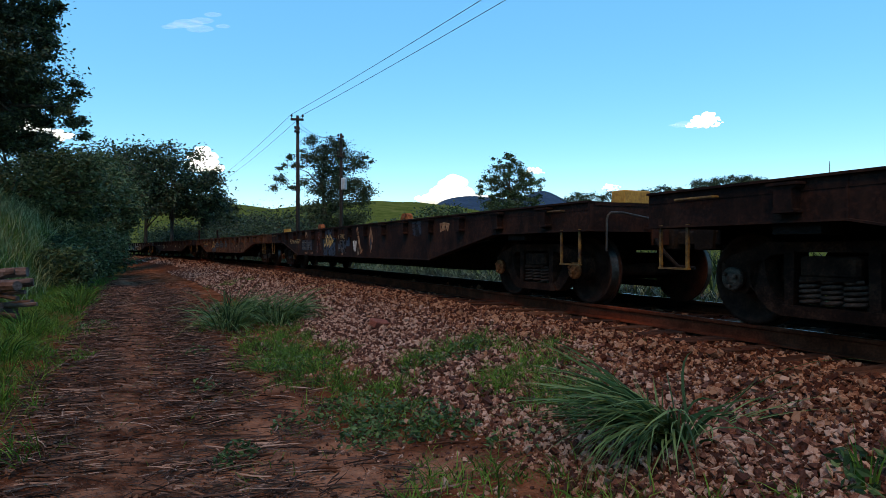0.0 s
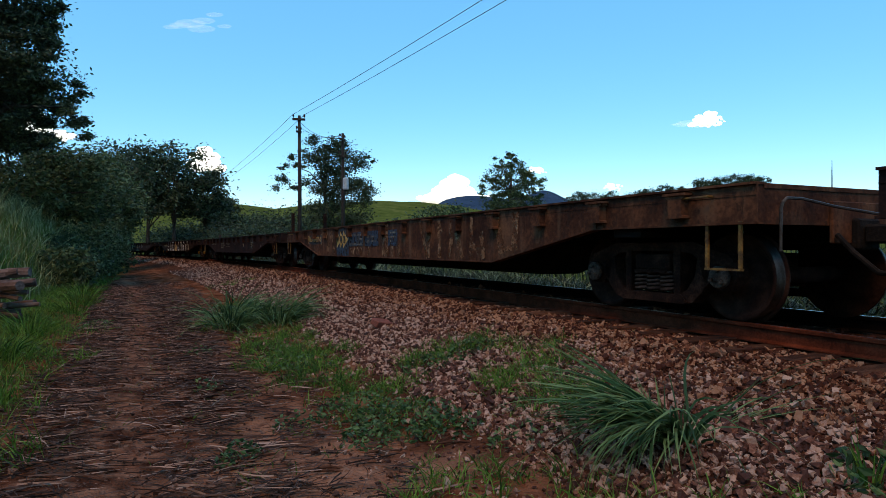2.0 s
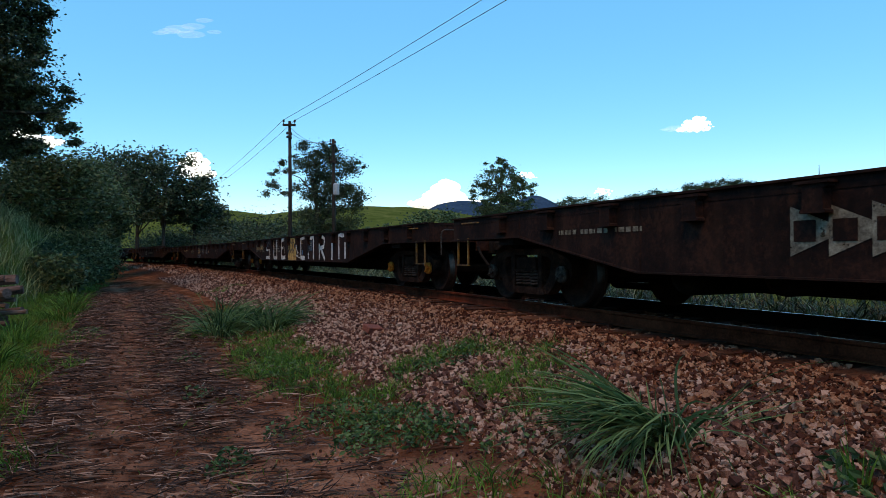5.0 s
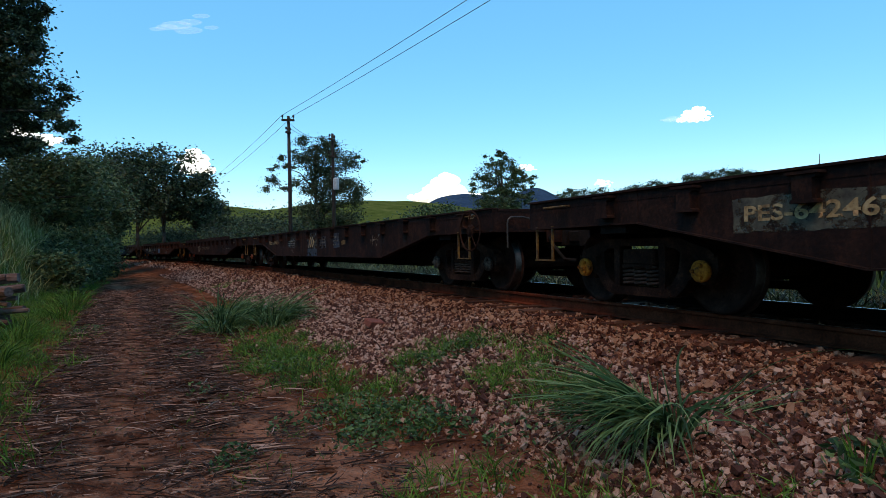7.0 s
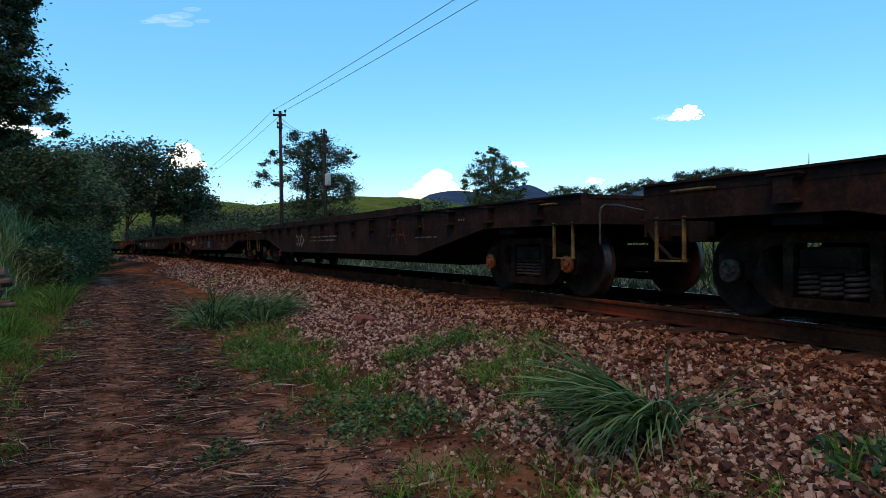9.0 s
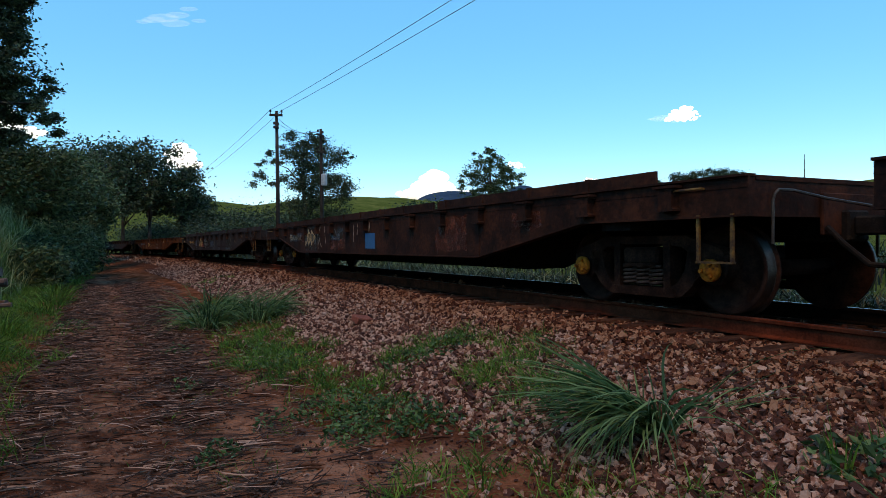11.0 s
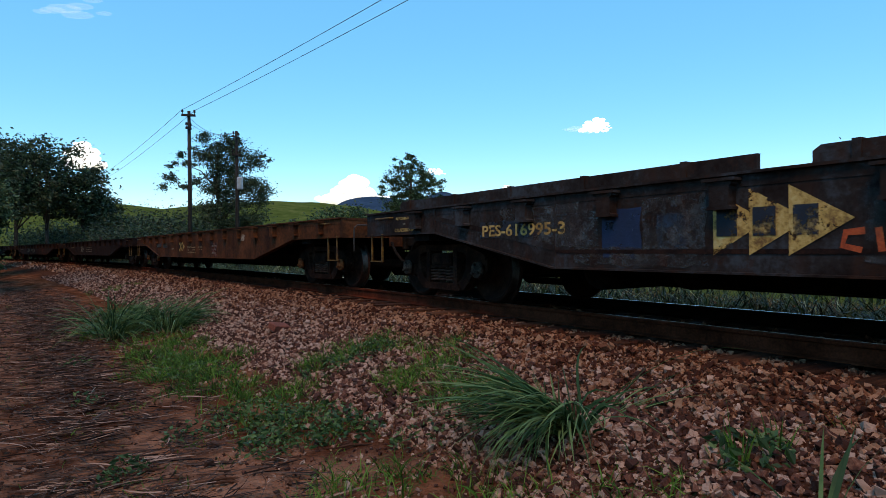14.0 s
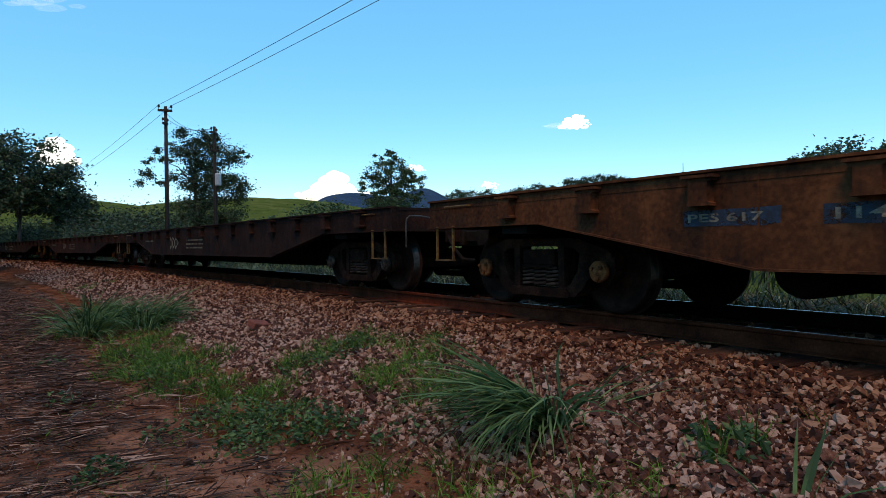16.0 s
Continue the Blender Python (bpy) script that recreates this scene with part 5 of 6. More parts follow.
sheet(8, "paint_patch", ragged(1.53, 2.08, 0.56, 0.96, 167, 0.01), RUST_RED)
bars(8, 1.6, 2.0, 0.62, 0.92, 3, LETTER_DIM, 168)

# wagons further up the line
for q, kk in enumerate((9, 10, 11, 12, 13)):
    arrows(kk, -3.0, -2.0, 0.68, 1.08, LETTER_DIM, RUST_DARK, 170 + q)
    bars(kk, -6.4, -5.1, 0.9, 1.04, 1, LETTER_DIM, 180 + q)
    bars(kk, -1.2, 0.4, 0.68, 1.0, 3, LETTER_DIM, 190 + q)
# ---------------------------------------------------------------- plants: blades, leaves, trees
def blades_mesh(name, base, length, width, azimuth, lean, droop, mats, profile=(1.0, 0.85, 0.5)):
    """Curved tapering blades from arrays; each blade is an island with one face a step."""
    n = len(base)
    d = np.stack([np.cos(azimuth), np.sin(azimuth), 0 * azimuth], 1)
    side = np.stack([-np.sin(azimuth), np.cos(azimuth), 0 * azimuth], 1)
    face = np.stack([-np.cos(azimuth) * np.cos(lean), -np.sin(azimuth) * np.cos(lean), np.sin(lean)], 1)
    twist = np.random.RandomState(n).normal(0, 0.8, n)[:, None]
    side = side * np.cos(twist) + face * np.sin(twist)
    m = len(profile)
    verts = np.zeros((n, 2 * m + 1, 3))
    pos = np.array(base, float)
    tilt, drift = lean.copy(), np.random.RandomState(n + 1).normal(0, 0.45 / m, n)
    for k, w in enumerate(profile):
        d = np.stack([np.cos(azimuth + drift * k), np.sin(azimuth + drift * k), 0 * azimuth], 1)
        verts[:, 2 * k] = pos - side * (width * w / 2)[:, None]
        verts[:, 2 * k + 1] = pos + side * (width * w / 2)[:, None]
        step = (length / m)[:, None] * (d * np.sin(tilt)[:, None] + np.array([0, 0, 1.0]) * np.cos(tilt)[:, None])
        pos = pos + step
        tilt = tilt + droop
    verts[:, 2 * m] = pos
    o = (np.arange(n) * (2 * m + 1))[:, None]
    q = np.vstack([o + [2 * j, 2 * j + 1, 2 * j + 3, 2 * j + 2] for j in range(m - 1)]).tolist() + (o + [2 * m - 2, 2 * m - 1, 2 * m]).tolist()
    return mesh_of(name, verts.reshape(-1, 3).tolist(), q, mats, smooth_shade=True)


def grass_field(name, label, xs, ys, mat, rng, long=(0.1, 0.3), wide=(0.004, 0.010), lean=(0.05, 0.7), droop=(0.15, 0.6), category="grass", kind="stuff"):
    n = len(xs)
    base = np.stack([xs, ys, height(xs, ys) - 0.01], 1)
    me = blades_mesh(name, base, rng.uniform(*long, n), rng.uniform(*wide, n), rng.uniform(0, 6.283, n), rng.uniform(*lean, n), rng.uniform(*droop, n), [mat])
    return tagged(new(name, me), label, category, kind=kind)


def tussock(name, label, x, y, n, rng, mat, long=(0.4, 0.8), wide=(0.010, 0.02), spread=0.12, toward=None, droop=(0.3, 0.75), lean=(0.15, 0.9), one_way=0.72, fan=0.75, profile=(1.0, 0.85, 0.5)):
    """A clump of arching blades that spring from one root."""
    a = rng.uniform(0, 6.283, n)
    if toward is not None:
        a = np.where(rng.rand(n) < one_way, toward + rng.normal(0, fan, n), a)
    r = spread * np.sqrt(rng.rand(n))
    bx, by = x + r * np.cos(a), y + r * np.sin(a)
    base = np.stack([bx, by, height(bx, by) - 0.02], 1)
    me = blades_mesh(name, base, rng.uniform(*long, n), rng.uniform(*wide, n), a, rng.uniform(*lean, n), rng.uniform(*droop, n), [mat], profile)
    return tagged(new(name, me), label, "grass tussock")


def leaf_verts(pos, size, rng, narrow=0.45):
    """Diamond leaves with a fold, turned at random."""
    n = len(pos)
    u = rng.normal(size=(n, 3))
    u[:, 2] *= 0.6
    u /= np.linalg.norm(u, axis=1)[:, None]
    v = np.cross(u, rng.normal(size=(n, 3)))
    v /= np.linalg.norm(v, axis=1)[:, None] + 1e-9
    s = np.asarray(size)[:, None] if np.ndim(size) else size
    w = np.cross(u, v) * 0.15 * s
    verts = np.stack([pos - u * s, pos + v * s * narrow + w, pos + u * s, pos - v * s * narrow + w], 1)
    return verts.reshape(-1, 3), (np.arange(n)[:, None] * 4 + [0, 1, 2, 3])


def weed(name, label, x, y, rng, n=120, r=0.2, tall=0.18, size=0.03, mat=None):
    a, q = rng.uniform(0, 6.283, n), r * np.sqrt(rng.rand(n))
    px, py = x + q * np.cos(a), y + q * np.sin(a)
    pz = height(px, py) + rng.uniform(0.02, tall, n) * (1 - 0.6 * q / r)
    v, f = leaf_verts(np.stack([px, py, pz], 1), rng.uniform(0.6, 1.3, n) * size, rng, 0.5)
    return tagged(new(name, mesh_of(name, v.tolist(), f.tolist(), [mat or WEED])), label, "weed", kind="stuff")


def tree(name, label, x, y, crowns, leaves, leaf, rng, mat=LEAF, trunk=0.25, clumps=40, tight=0.16, base=None, limb_n=9):
    """Trunk with limbs, and a crown of many leaves in clumps. crowns: (dx, dy, z, rx, ry, rz) above the foot."""
    z0 = float(height(x, y)) if base is None else base
    t = tagged(new(name), label, "tree")
    t.matrix_basis = pose(x, y, z0)
    total = sum(c[3] * c[4] * c[5] for c in crowns)
    centres, sizes = [], []
    for dx, dy, z, rx, ry, rz in crowns:
        m = max(4, int(clumps * rx * ry * rz / total))
        d = rng.normal(size=(m, 3))
        d /= np.linalg.norm(d, axis=1)[:, None]
        d *= (rng.uniform(0.25, 1.0, m) ** 0.45)[:, None]
        centres.append(np.array([dx, dy, z]) + d * [rx, ry, rz])
        sizes += [tight * (rx + ry + rz)] * m
    centres, sizes = np.vstack(centres), np.array(sizes)
    pick = rng.randint(0, len(centres), leaves)
    off = rng.normal(size=(leaves, 3)) * [1.0, 1.0, 0.62]
    pos = centres[pick] + off * sizes[pick][:, None] * rng.uniform(0.35, 1.0, leaves)[:, None]
    v, f = leaf_verts(pos, rng.uniform(0.6, 1.35, leaves) * leaf, rng, 0.5)
    crown = new("crown", mesh_of("crown", v.tolist(), f.tolist(), [mat]))
    crown.parent = t
    bm = bmesh.new()
    top = float(max(c[2] for c in crowns))
    mid = np.mean([c[:2] for c in crowns], 0)
    pts = [(0, 0, -0.3), (0.04 * top * rng.normal() * 0.3, 0.02, top * 0.3), (float(mid[0]) * 0.6, float(mid[1]) * 0.6, top * 0.65), (float(mid[0]), float(mid[1]), top)]
    tube(bm, pts, trunk, 8, radii=[trunk * 1.25, trunk, trunk * 0.6, trunk * 0.2])
    for k in range(limb_n):
        c = centres[rng.randint(len(centres))]
        h = rng.uniform(0.3, 0.7)
        start = Vector(pts[1]).lerp(Vector(pts[2]), (h - 0.3) / 0.4)
        end = Vector(c)
        bend = start.lerp(end, 0.5) + Vector((0, 0, 0.05 * top))
        tube(bm, [start, bend, end], trunk * 0.3, 5, radii=[trunk * 0.42, trunk * 0.25, trunk * 0.08])
    tr = part("trunk", bm, BARK, t, smooth_shade=True)
    return t


rs = np.random.RandomState(11)
# the large tree on the bank, hanging over the picture
tree("tree", "large dark broadleaf tree on the grassy bank", -17.6, 23.0, [(0.0, 0, 5.2, 3.3, 3, 2.6), (1.2, 0.8, 3.2, 2.2, 2.0, 1.0), (-1.8, 1.0, 2.6, 2.6, 2.0, 1.2), (0.9, 0, 8.6, 2.9, 2.4, 2.2), (2.6, 0, 5.0, 1.8, 1.8, 1.3), (2.3, 0, 7.2, 1.3, 1.2, 1.0), (3.3, 0, 3.2, 1.4, 1.3, 1.2)],
     95000, 0.075, rs, trunk=0.32, clumps=480, tight=0.05, limb_n=16)
tree("tree", "dense dark tree behind the bank grass", -21.5, 31.0, [(0, 0, 2.1, 4.5, 4, 2.2), (1.6, 0, 1.0, 3.0, 3, 1.7)], 22000, 0.11, rs, LEAF_FAR, clumps=130, tight=0.07)
tree("tree", "low dark tree on the bank above the line", -24.6, 42.0, [(0, 0, 2.1, 4.0, 4, 2.3), (1.6, 1, 1.2, 2.6, 3, 1.8)], 15000, 0.13, rs, LEAF_FAR, clumps=120, tight=0.07)
tree("tree", "low dark tree on the bank above the line", -30.2, 53.0, [(0, 0, 3.3, 4.4, 4, 2.9), (1.6, 0, 1.6, 2.8, 3, 2.2)], 14000, 0.15, rs, LEAF_FAR, clumps=120, tight=0.07)
tree("tree", "low dark tree on the bank above the line", -38.0, 66.0, [(0, 0, 4.8, 5, 4, 3.6)], 11000, 0.18, rs, LEAF_FAR, clumps=110, tight=0.08)
# trees beyond the line, where the train goes out of sight
for tx, ty, th, tw in ((-38.5, 82, 12.6, 4.6), (-34.3, 80, 12.8, 4.4), (-32.0, 84, 11.0, 3.6), (-45, 90, 14.5, 5.5), (-33.5, 95, 8.0, 3.0), (-53, 98, 15, 6), (-42, 84, 11, 4.5)):
    tree("tree", "dark leafy tree beside the distant line", tx, ty, [(0, 0, th * 0.82, tw, tw, th * 0.30), (tw * 0.4, 0, th * 0.6, tw * 0.7, tw * 0.7, th * 0.18),
                                                                       (-tw * 0.4, 0, th * 0.55, tw * 0.7, tw * 0.7, th * 0.2)], 7000, 0.22, rs, trunk=0.22, clumps=80, tight=0.085)
# the loose tree behind the poles
tree("tree", "spreading open-crowned tree behind the utility poles", -11.6, 60.0, [(0.6, 0, 11.2, 2.2, 2, 0.8), (1.4, 0, 9.6, 3.0, 2.4, 1.1), (0.8, 0, 7.4, 2.6, 2, 1.5), (-3.4, 0, 7.6, 2.2, 1, 0.7), (-2.6, 0, 9.0, 1.6, 1, 0.5),
                                                                                     (-2.4, 0, 10.2, 1.5, 1, 0.45), (3.0, 0, 6.6, 2.1, 1.6, 1.6), (4.5, 0, 9.9, 1.1, 0.8, 0.45), (1.2, 0, 4.6, 3.4, 2, 1.6)],
     30000, 0.10, rs, trunk=0.2, clumps=320, tight=0.085, limb_n=18)
tree("tree", "single round-crowned tree in the meadow", 9.5, 90.0, [(0, 0, 11.2, 3.5, 3, 2.6), (3.0, 0, 10.2, 2.3, 2, 2.0), (-2.8, 0, 9.6, 2.1, 2, 2.6), (0.4, 0, 7.6, 4.3, 3, 1.8), (-0.8, 0, 13.7, 2.1, 1.6, 1.3)],
     17000, 0.14, rs, LEAF_FAR, trunk=0.25, clumps=210, tight=0.055, limb_n=14)
tree("tree", "feathery-leaved tree beyond the rails", 23.8, 24.4, [(0, 0, 5.0, 2.6, 2.4, 0.9), (-2.4, 0.5, 4.9, 1.0, 1, 0.35), (2.5, 0, 5.2, 2, 2, 1.0)], 4200, 0.10, rs, trunk=0.12, clumps=60, tight=0.07)
for bx, by, bh in ((-14.2, 23.5, 1.8), (-15.6, 26.5, 2.2), (-17.4, 30.5, 2.6), (-19.0, 34.5, 3.0), (-21.6, 39.5, 3.2), (-24.8, 46.0, 3.4), (-28.4, 53, 3.2)):
    tree("bush", "dense leafy bush on the grassy bank", bx, by, [(0, 0, bh * 0.5, bh * 0.55, bh * 0.55, bh * 0.42), (0.5, -0.3, bh * 0.25, bh * 0.5, bh * 0.5, bh * 0.3)], 3600, 0.085, rs, LEAF_FAR, trunk=0.06, clumps=60, tight=0.09,
         limb_n=4)
for bs in range(16):
    bx, by, _ = on_track(50 + 4.2 * bs, 7.5 + 4.5 * rs.rand())
    bh = rs.uniform(4.2, 6.4)
    tree("bush", "dense dark bush beside the distant line", float(bx), float(by), [(0, 0, bh * 0.5, bh * 0.7, bh * 0.7, bh * 0.42)], 1500, 0.14, rs, LEAF, trunk=0.08, clumps=40, tight=0.12, limb_n=3)
# bushes and small trees along the meadow
for bx, by, bh in ((-0.37, 96, 5.0), (-0.345, 104, 6.5), (-0.31, 92, 5.2), (-0.285, 110, 7.0), (-0.26, 84, 5.0), (-0.225, 80, 5.0), (-0.17, 76, 4.4), (-0.135, 82, 5.0), (-0.10, 88, 5.2),
                   (-0.065, 98, 5.4), (-0.03, 112, 6.0), (-0.40, 100, 5.5), (-0.05, 150, 9), (0.0, 190, 11), (0.04, 150, 8), (0.165, 170, 10), (0.10, 200, 11), (0.2, 190, 11)):
    wide = bh * rs.uniform(0.55, 0.8)
    tree("bush" if bh < 6 else "tree", "rounded green bush in the meadow" if bh < 6 else "small green tree in the meadow", bx * by, by,
         [(0, 0, bh * 0.55, wide, wide, bh * 0.38), (wide * 0.5, 0, bh * 0.4, wide * 0.6, wide * 0.6, bh * 0.3)], 2600, 0.055 * bh ** 0.9, rs, LEAF_FAR, trunk=0.12, clumps=45, tight=0.1, limb_n=5)
# small trees on the pasture ridge: bearing, depth, rise of the top
for bx, by, rise in ((0.209, 320, 0.0893), (0.231, 330, 0.088), (0.262, 330, 0.089), (0.300, 335, 0.091), (0.322, 335, 0.094), (0.348, 335, 0.099), (0.366, 335, 0.097), (0.407, 335, 0.109), (0.422, 345, 0.107), (0.436, 340, 0.113),
                     (0.459, 340, 0.117), (0.481, 340, 0.115), (0.497, 345, 0.111), (-0.375, 300, 0.075)):
    bh = float(np.clip(rise * by + EYE - height(bx * by, by), 3, 22))
    wide = min(bh * 0.42, 5.0)
    tree("tree", "small dark tree on the pasture ridge", bx * by, by, [(0, 0, bh * 0.78, wide, wide, bh * 0.2)], 1500, 0.42, rs, LEAF, trunk=0.2, clumps=18, tight=0.12, limb_n=4)

# ---------------------------------------------------------------- poles, wires, mast
def utility_pole(x, y, tall, label, arms, box_on=False):
    p = tagged(new("utility_pole"), label, "utility pole")
    p.matrix_basis = pose(x, y, float(height(x, y)))
    bm = bmesh.new()
    tube(bm, [(0, 0, -0.5), (0.02, 0, tall * 0.5), (0, 0, tall)], 0.13, 10, radii=[0.15, 0.125, 0.095])
    part("pole", bm, POLE, p, smooth_shade=True)
    for z, half, turn in arms:
        bm = bmesh.new()
        box(bm, -half, half, -0.06, 0.06, -0.07, 0.07, bevel=0.01)
        arm = part("crossarm", bm, POLE, p)
        arm.matrix_basis = pose(0, -0.14, z, 0, 0, turn)
        for q in (-0.85, 0.85):
            bm = bmesh.new()
            tube(bm, [(0, 0, 0.05), (0, 0, 0.14), (0, 0, 0.16), (0, 0, 0.24), (0, 0, 0.26), (0, 0, 0.33)], 0.05, 8, radii=[0.02, 0.02, 0.075, 0.06, 0.075, 0.03])
            ins = part("insulator", bm, POLE, arm)
            ins.matrix_basis = pose(q * half, 0, 0.03)
    if box_on:
        bm = bmesh.new()
        tube(bm, [(0, 0, 0), (0, 0, 0.04), (0, 0, 0.75), (0, 0, 0.82)], 0.2, 14, radii=[0.18, 0.21, 0.21, 0.15])
        tb = part("transformer", bm, GALV, p, "pale grey pole transformer")
        tb.matrix_basis = pose(0.25, -0.3, tall * 0.58)
    return p


P1, P2 = (-9.65, 42.0), (-7.25, 45.0)
utility_pole(*P1, 10.1, "weathered wooden utility pole with a short crossarm", [(9.82, 0.42, 8), (9.0, 0.22, 60)])
utility_pole(*P2, 9.55, "weathered wooden utility pole carrying a grey transformer", [(9.1, 0.4, 70), (7.9, 0.3, 30)], True)


def wire(points, sag, label):
    bm = bmesh.new()
    for a, b in zip(points, points[1:]):
        a, b = Vector(a), Vector(b)
        tube(bm, [a.lerp(b, u) + Vector((0, 0, -4 * sag * u * (1 - u))) for u in np.linspace(0, 1, 25)], 0.014, 5)
    return tagged(part("power_line", bm, WIRE), label, "power line")


Z1 = float(height(*P1)) + 9.82 + 0.3
Z2 = float(height(*P2)) + 9.1 + 0.3
wire([(-35, 95, 10.4), (P1[0] - 0.40, P1[1] - 0.2, Z1), (18.3, -4.8, 10.9)], 0.35, "thin overhead power line sagging between poles")
wire([(-34.2, 95, 10.2), (P1[0] + 0.40, P1[1] - 0.2, Z1), (19.2, -4.6, 10.9)], 0.35, "thin overhead power line sagging between poles")
wire([(P1[0] + 0.2, P1[1] - 0.1, Z1 - 0.9), (P2[0] - 0.1, P2[1], Z2)], 0.35, "short wire between the two poles")
wire([(P1[0] + 0.1, P1[1] - 0.1, Z1 - 0.5), (P2[0] - 0.1, P2[1] - 0.3, Z2)], 0.5, "short wire between the two poles")
bm_mast = bmesh.new()
tube(bm_mast, [(0, 0, 0), (0, 0, 5.8), (0, 0, 7.5)], 0.05, 6, radii=[0.06, 0.045, 0.02])
tube(bm_mast, [(-0.07, 0, 6.8), (0.07, 0, 6.8)], 0.012, 5)
mast = tagged(part("antenna_mast", bm_mast, WIRE), "thin bare mast standing beyond the train", "mast")
mast.matrix_basis = pose(0.611 * 45, 45, float(height(0.611 * 45, 45)))
for qx, qy in ((-0.355, 62), (-0.30, 66), (-0.20, 62)):
    bm = bmesh.new()
    box(bm, -0.09, 0.09, -0.09, 0.09, -0.3, 2.6, bevel=0.015)
    post = tagged(part("fence_post", bm, POLE), "dark weathered wooden post in the meadow", "post")
    post.matrix_basis = pose(qx * qy, qy, float(height(qx * qy, qy)))


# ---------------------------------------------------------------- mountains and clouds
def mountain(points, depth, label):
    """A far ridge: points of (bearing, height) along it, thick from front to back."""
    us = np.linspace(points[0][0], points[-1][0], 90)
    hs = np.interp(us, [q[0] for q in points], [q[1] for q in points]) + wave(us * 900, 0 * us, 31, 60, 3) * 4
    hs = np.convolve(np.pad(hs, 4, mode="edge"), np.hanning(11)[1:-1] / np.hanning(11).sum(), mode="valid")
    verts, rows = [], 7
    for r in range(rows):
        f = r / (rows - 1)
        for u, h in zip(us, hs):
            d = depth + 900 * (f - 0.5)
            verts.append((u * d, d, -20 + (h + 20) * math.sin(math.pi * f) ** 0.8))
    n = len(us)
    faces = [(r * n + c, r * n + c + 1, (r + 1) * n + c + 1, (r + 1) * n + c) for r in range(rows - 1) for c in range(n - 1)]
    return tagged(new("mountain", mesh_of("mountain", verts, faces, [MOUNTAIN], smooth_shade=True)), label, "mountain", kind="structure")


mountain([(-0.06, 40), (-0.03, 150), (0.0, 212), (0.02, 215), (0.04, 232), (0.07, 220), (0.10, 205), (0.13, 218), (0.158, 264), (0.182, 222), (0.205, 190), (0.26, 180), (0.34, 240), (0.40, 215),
          (0.55, 120)], 2700, "distant forested mountain ridge, coloured blue for haze")


def cloud(u, v, w, h, seed, label, mat=None, lumps=70):
    """Heaped lumps of cloud over a flat base at a bearing u and a rise v, both as slopes."""
    r, depth = np.random.RandomState(seed), 4000.0
    bm = bmesh.new()
    peaks = [(r.uniform(-0.6, 0.6), r.uniform(0.5, 1.0)) for k in range(3)]
    for k in range(lumps):
        a = r.uniform(-1, 1) if mat is None else -1 + 2 * (k + 0.5) / lumps
        top = max(0.12, max(q * (1 - min(1, abs(a - c) / 0.55) ** 2) for c, q in peaks))
        lift = r.rand() * top
        rad = depth * h * (r.uniform(0.13, 0.26) if mat is None else r.uniform(0.4, 0.7)) * (1 - 0.55 * abs(a))
        m = Matrix.Translation((depth * (u + w * a), depth + r.uniform(-60, 60), 0.743 + depth * (v + h * (lift - 0.45)))) @ Matrix.Diagonal((rad * (1.35 if mat is None else 2.4), rad, rad * (0.8 if mat is None else 0.55), 1))
        bmesh.ops.create_icosphere(bm, subdivisions=2, radius=1, matrix=m)
    for vert in bm.verts:
        p = vert.co * 0.03
        vert.co += Vector((noise.noise(p), 0, noise.noise(p + Vector((7, 3, 1))))) * depth * h * 0.05
    return tagged(part("cloud", bm, mat or CLOUD, smooth_shade=True), label, "cloud", kind="structure")


cloud(-0.375, 0.142, 0.028, 0.038, 1, "small bright white cumulus cloud")
cloud(0.015, 0.098, 0.055, 0.052, 2, "white heaped cumulus cloud low over the mountains")
cloud(0.412, 0.203, 0.026, 0.022, 3, "small bright white cloud")
cloud(0.385, 0.197, 0.03, 0.012, 4, "thin wisp of white cloud", CLOUD_THIN, 6)
cloud(-0.66, 0.20, 0.07, 0.055, 5, "white cloud behind the large tree")
cloud(0.145, 0.124, 0.015, 0.012, 6, "thin wisp of white cloud", None, 26)
cloud(0.265, 0.097, 0.016, 0.012, 7, "thin wisp of white cloud", None, 26)
cloud(-0.39, 0.358, 0.05, 0.02, 8, "faint thin wisp of cloud", CLOUD_THIN, 7)
# ---------------------------------------------------------------- ballast stones
def ico():
    g = (1 + 5 ** 0.5) / 2
    v = np.array([(-1, g, 0), (1, g, 0), (-1, -g, 0), (1, -g, 0), (0, -1, g), (0, 1, g), (0, -1, -g), (0, 1, -g), (g, 0, -1), (g, 0, 1), (-g, 0, -1), (-g, 0, 1)]) / 1.9
    f = [(0, 11, 5), (0, 5, 1), (0, 1, 7), (0, 7, 10), (0, 10, 11), (1, 5, 9), (5, 11, 4), (11, 10, 2), (10, 7, 6), (7, 1, 8), (3, 9, 4), (3, 4, 2), (3, 2, 6), (3, 6, 8), (3, 8, 9),
         (4, 9, 5), (2, 4, 11), (6, 2, 10), (8, 6, 7), (9, 8, 1)]
    return v, np.array(f)


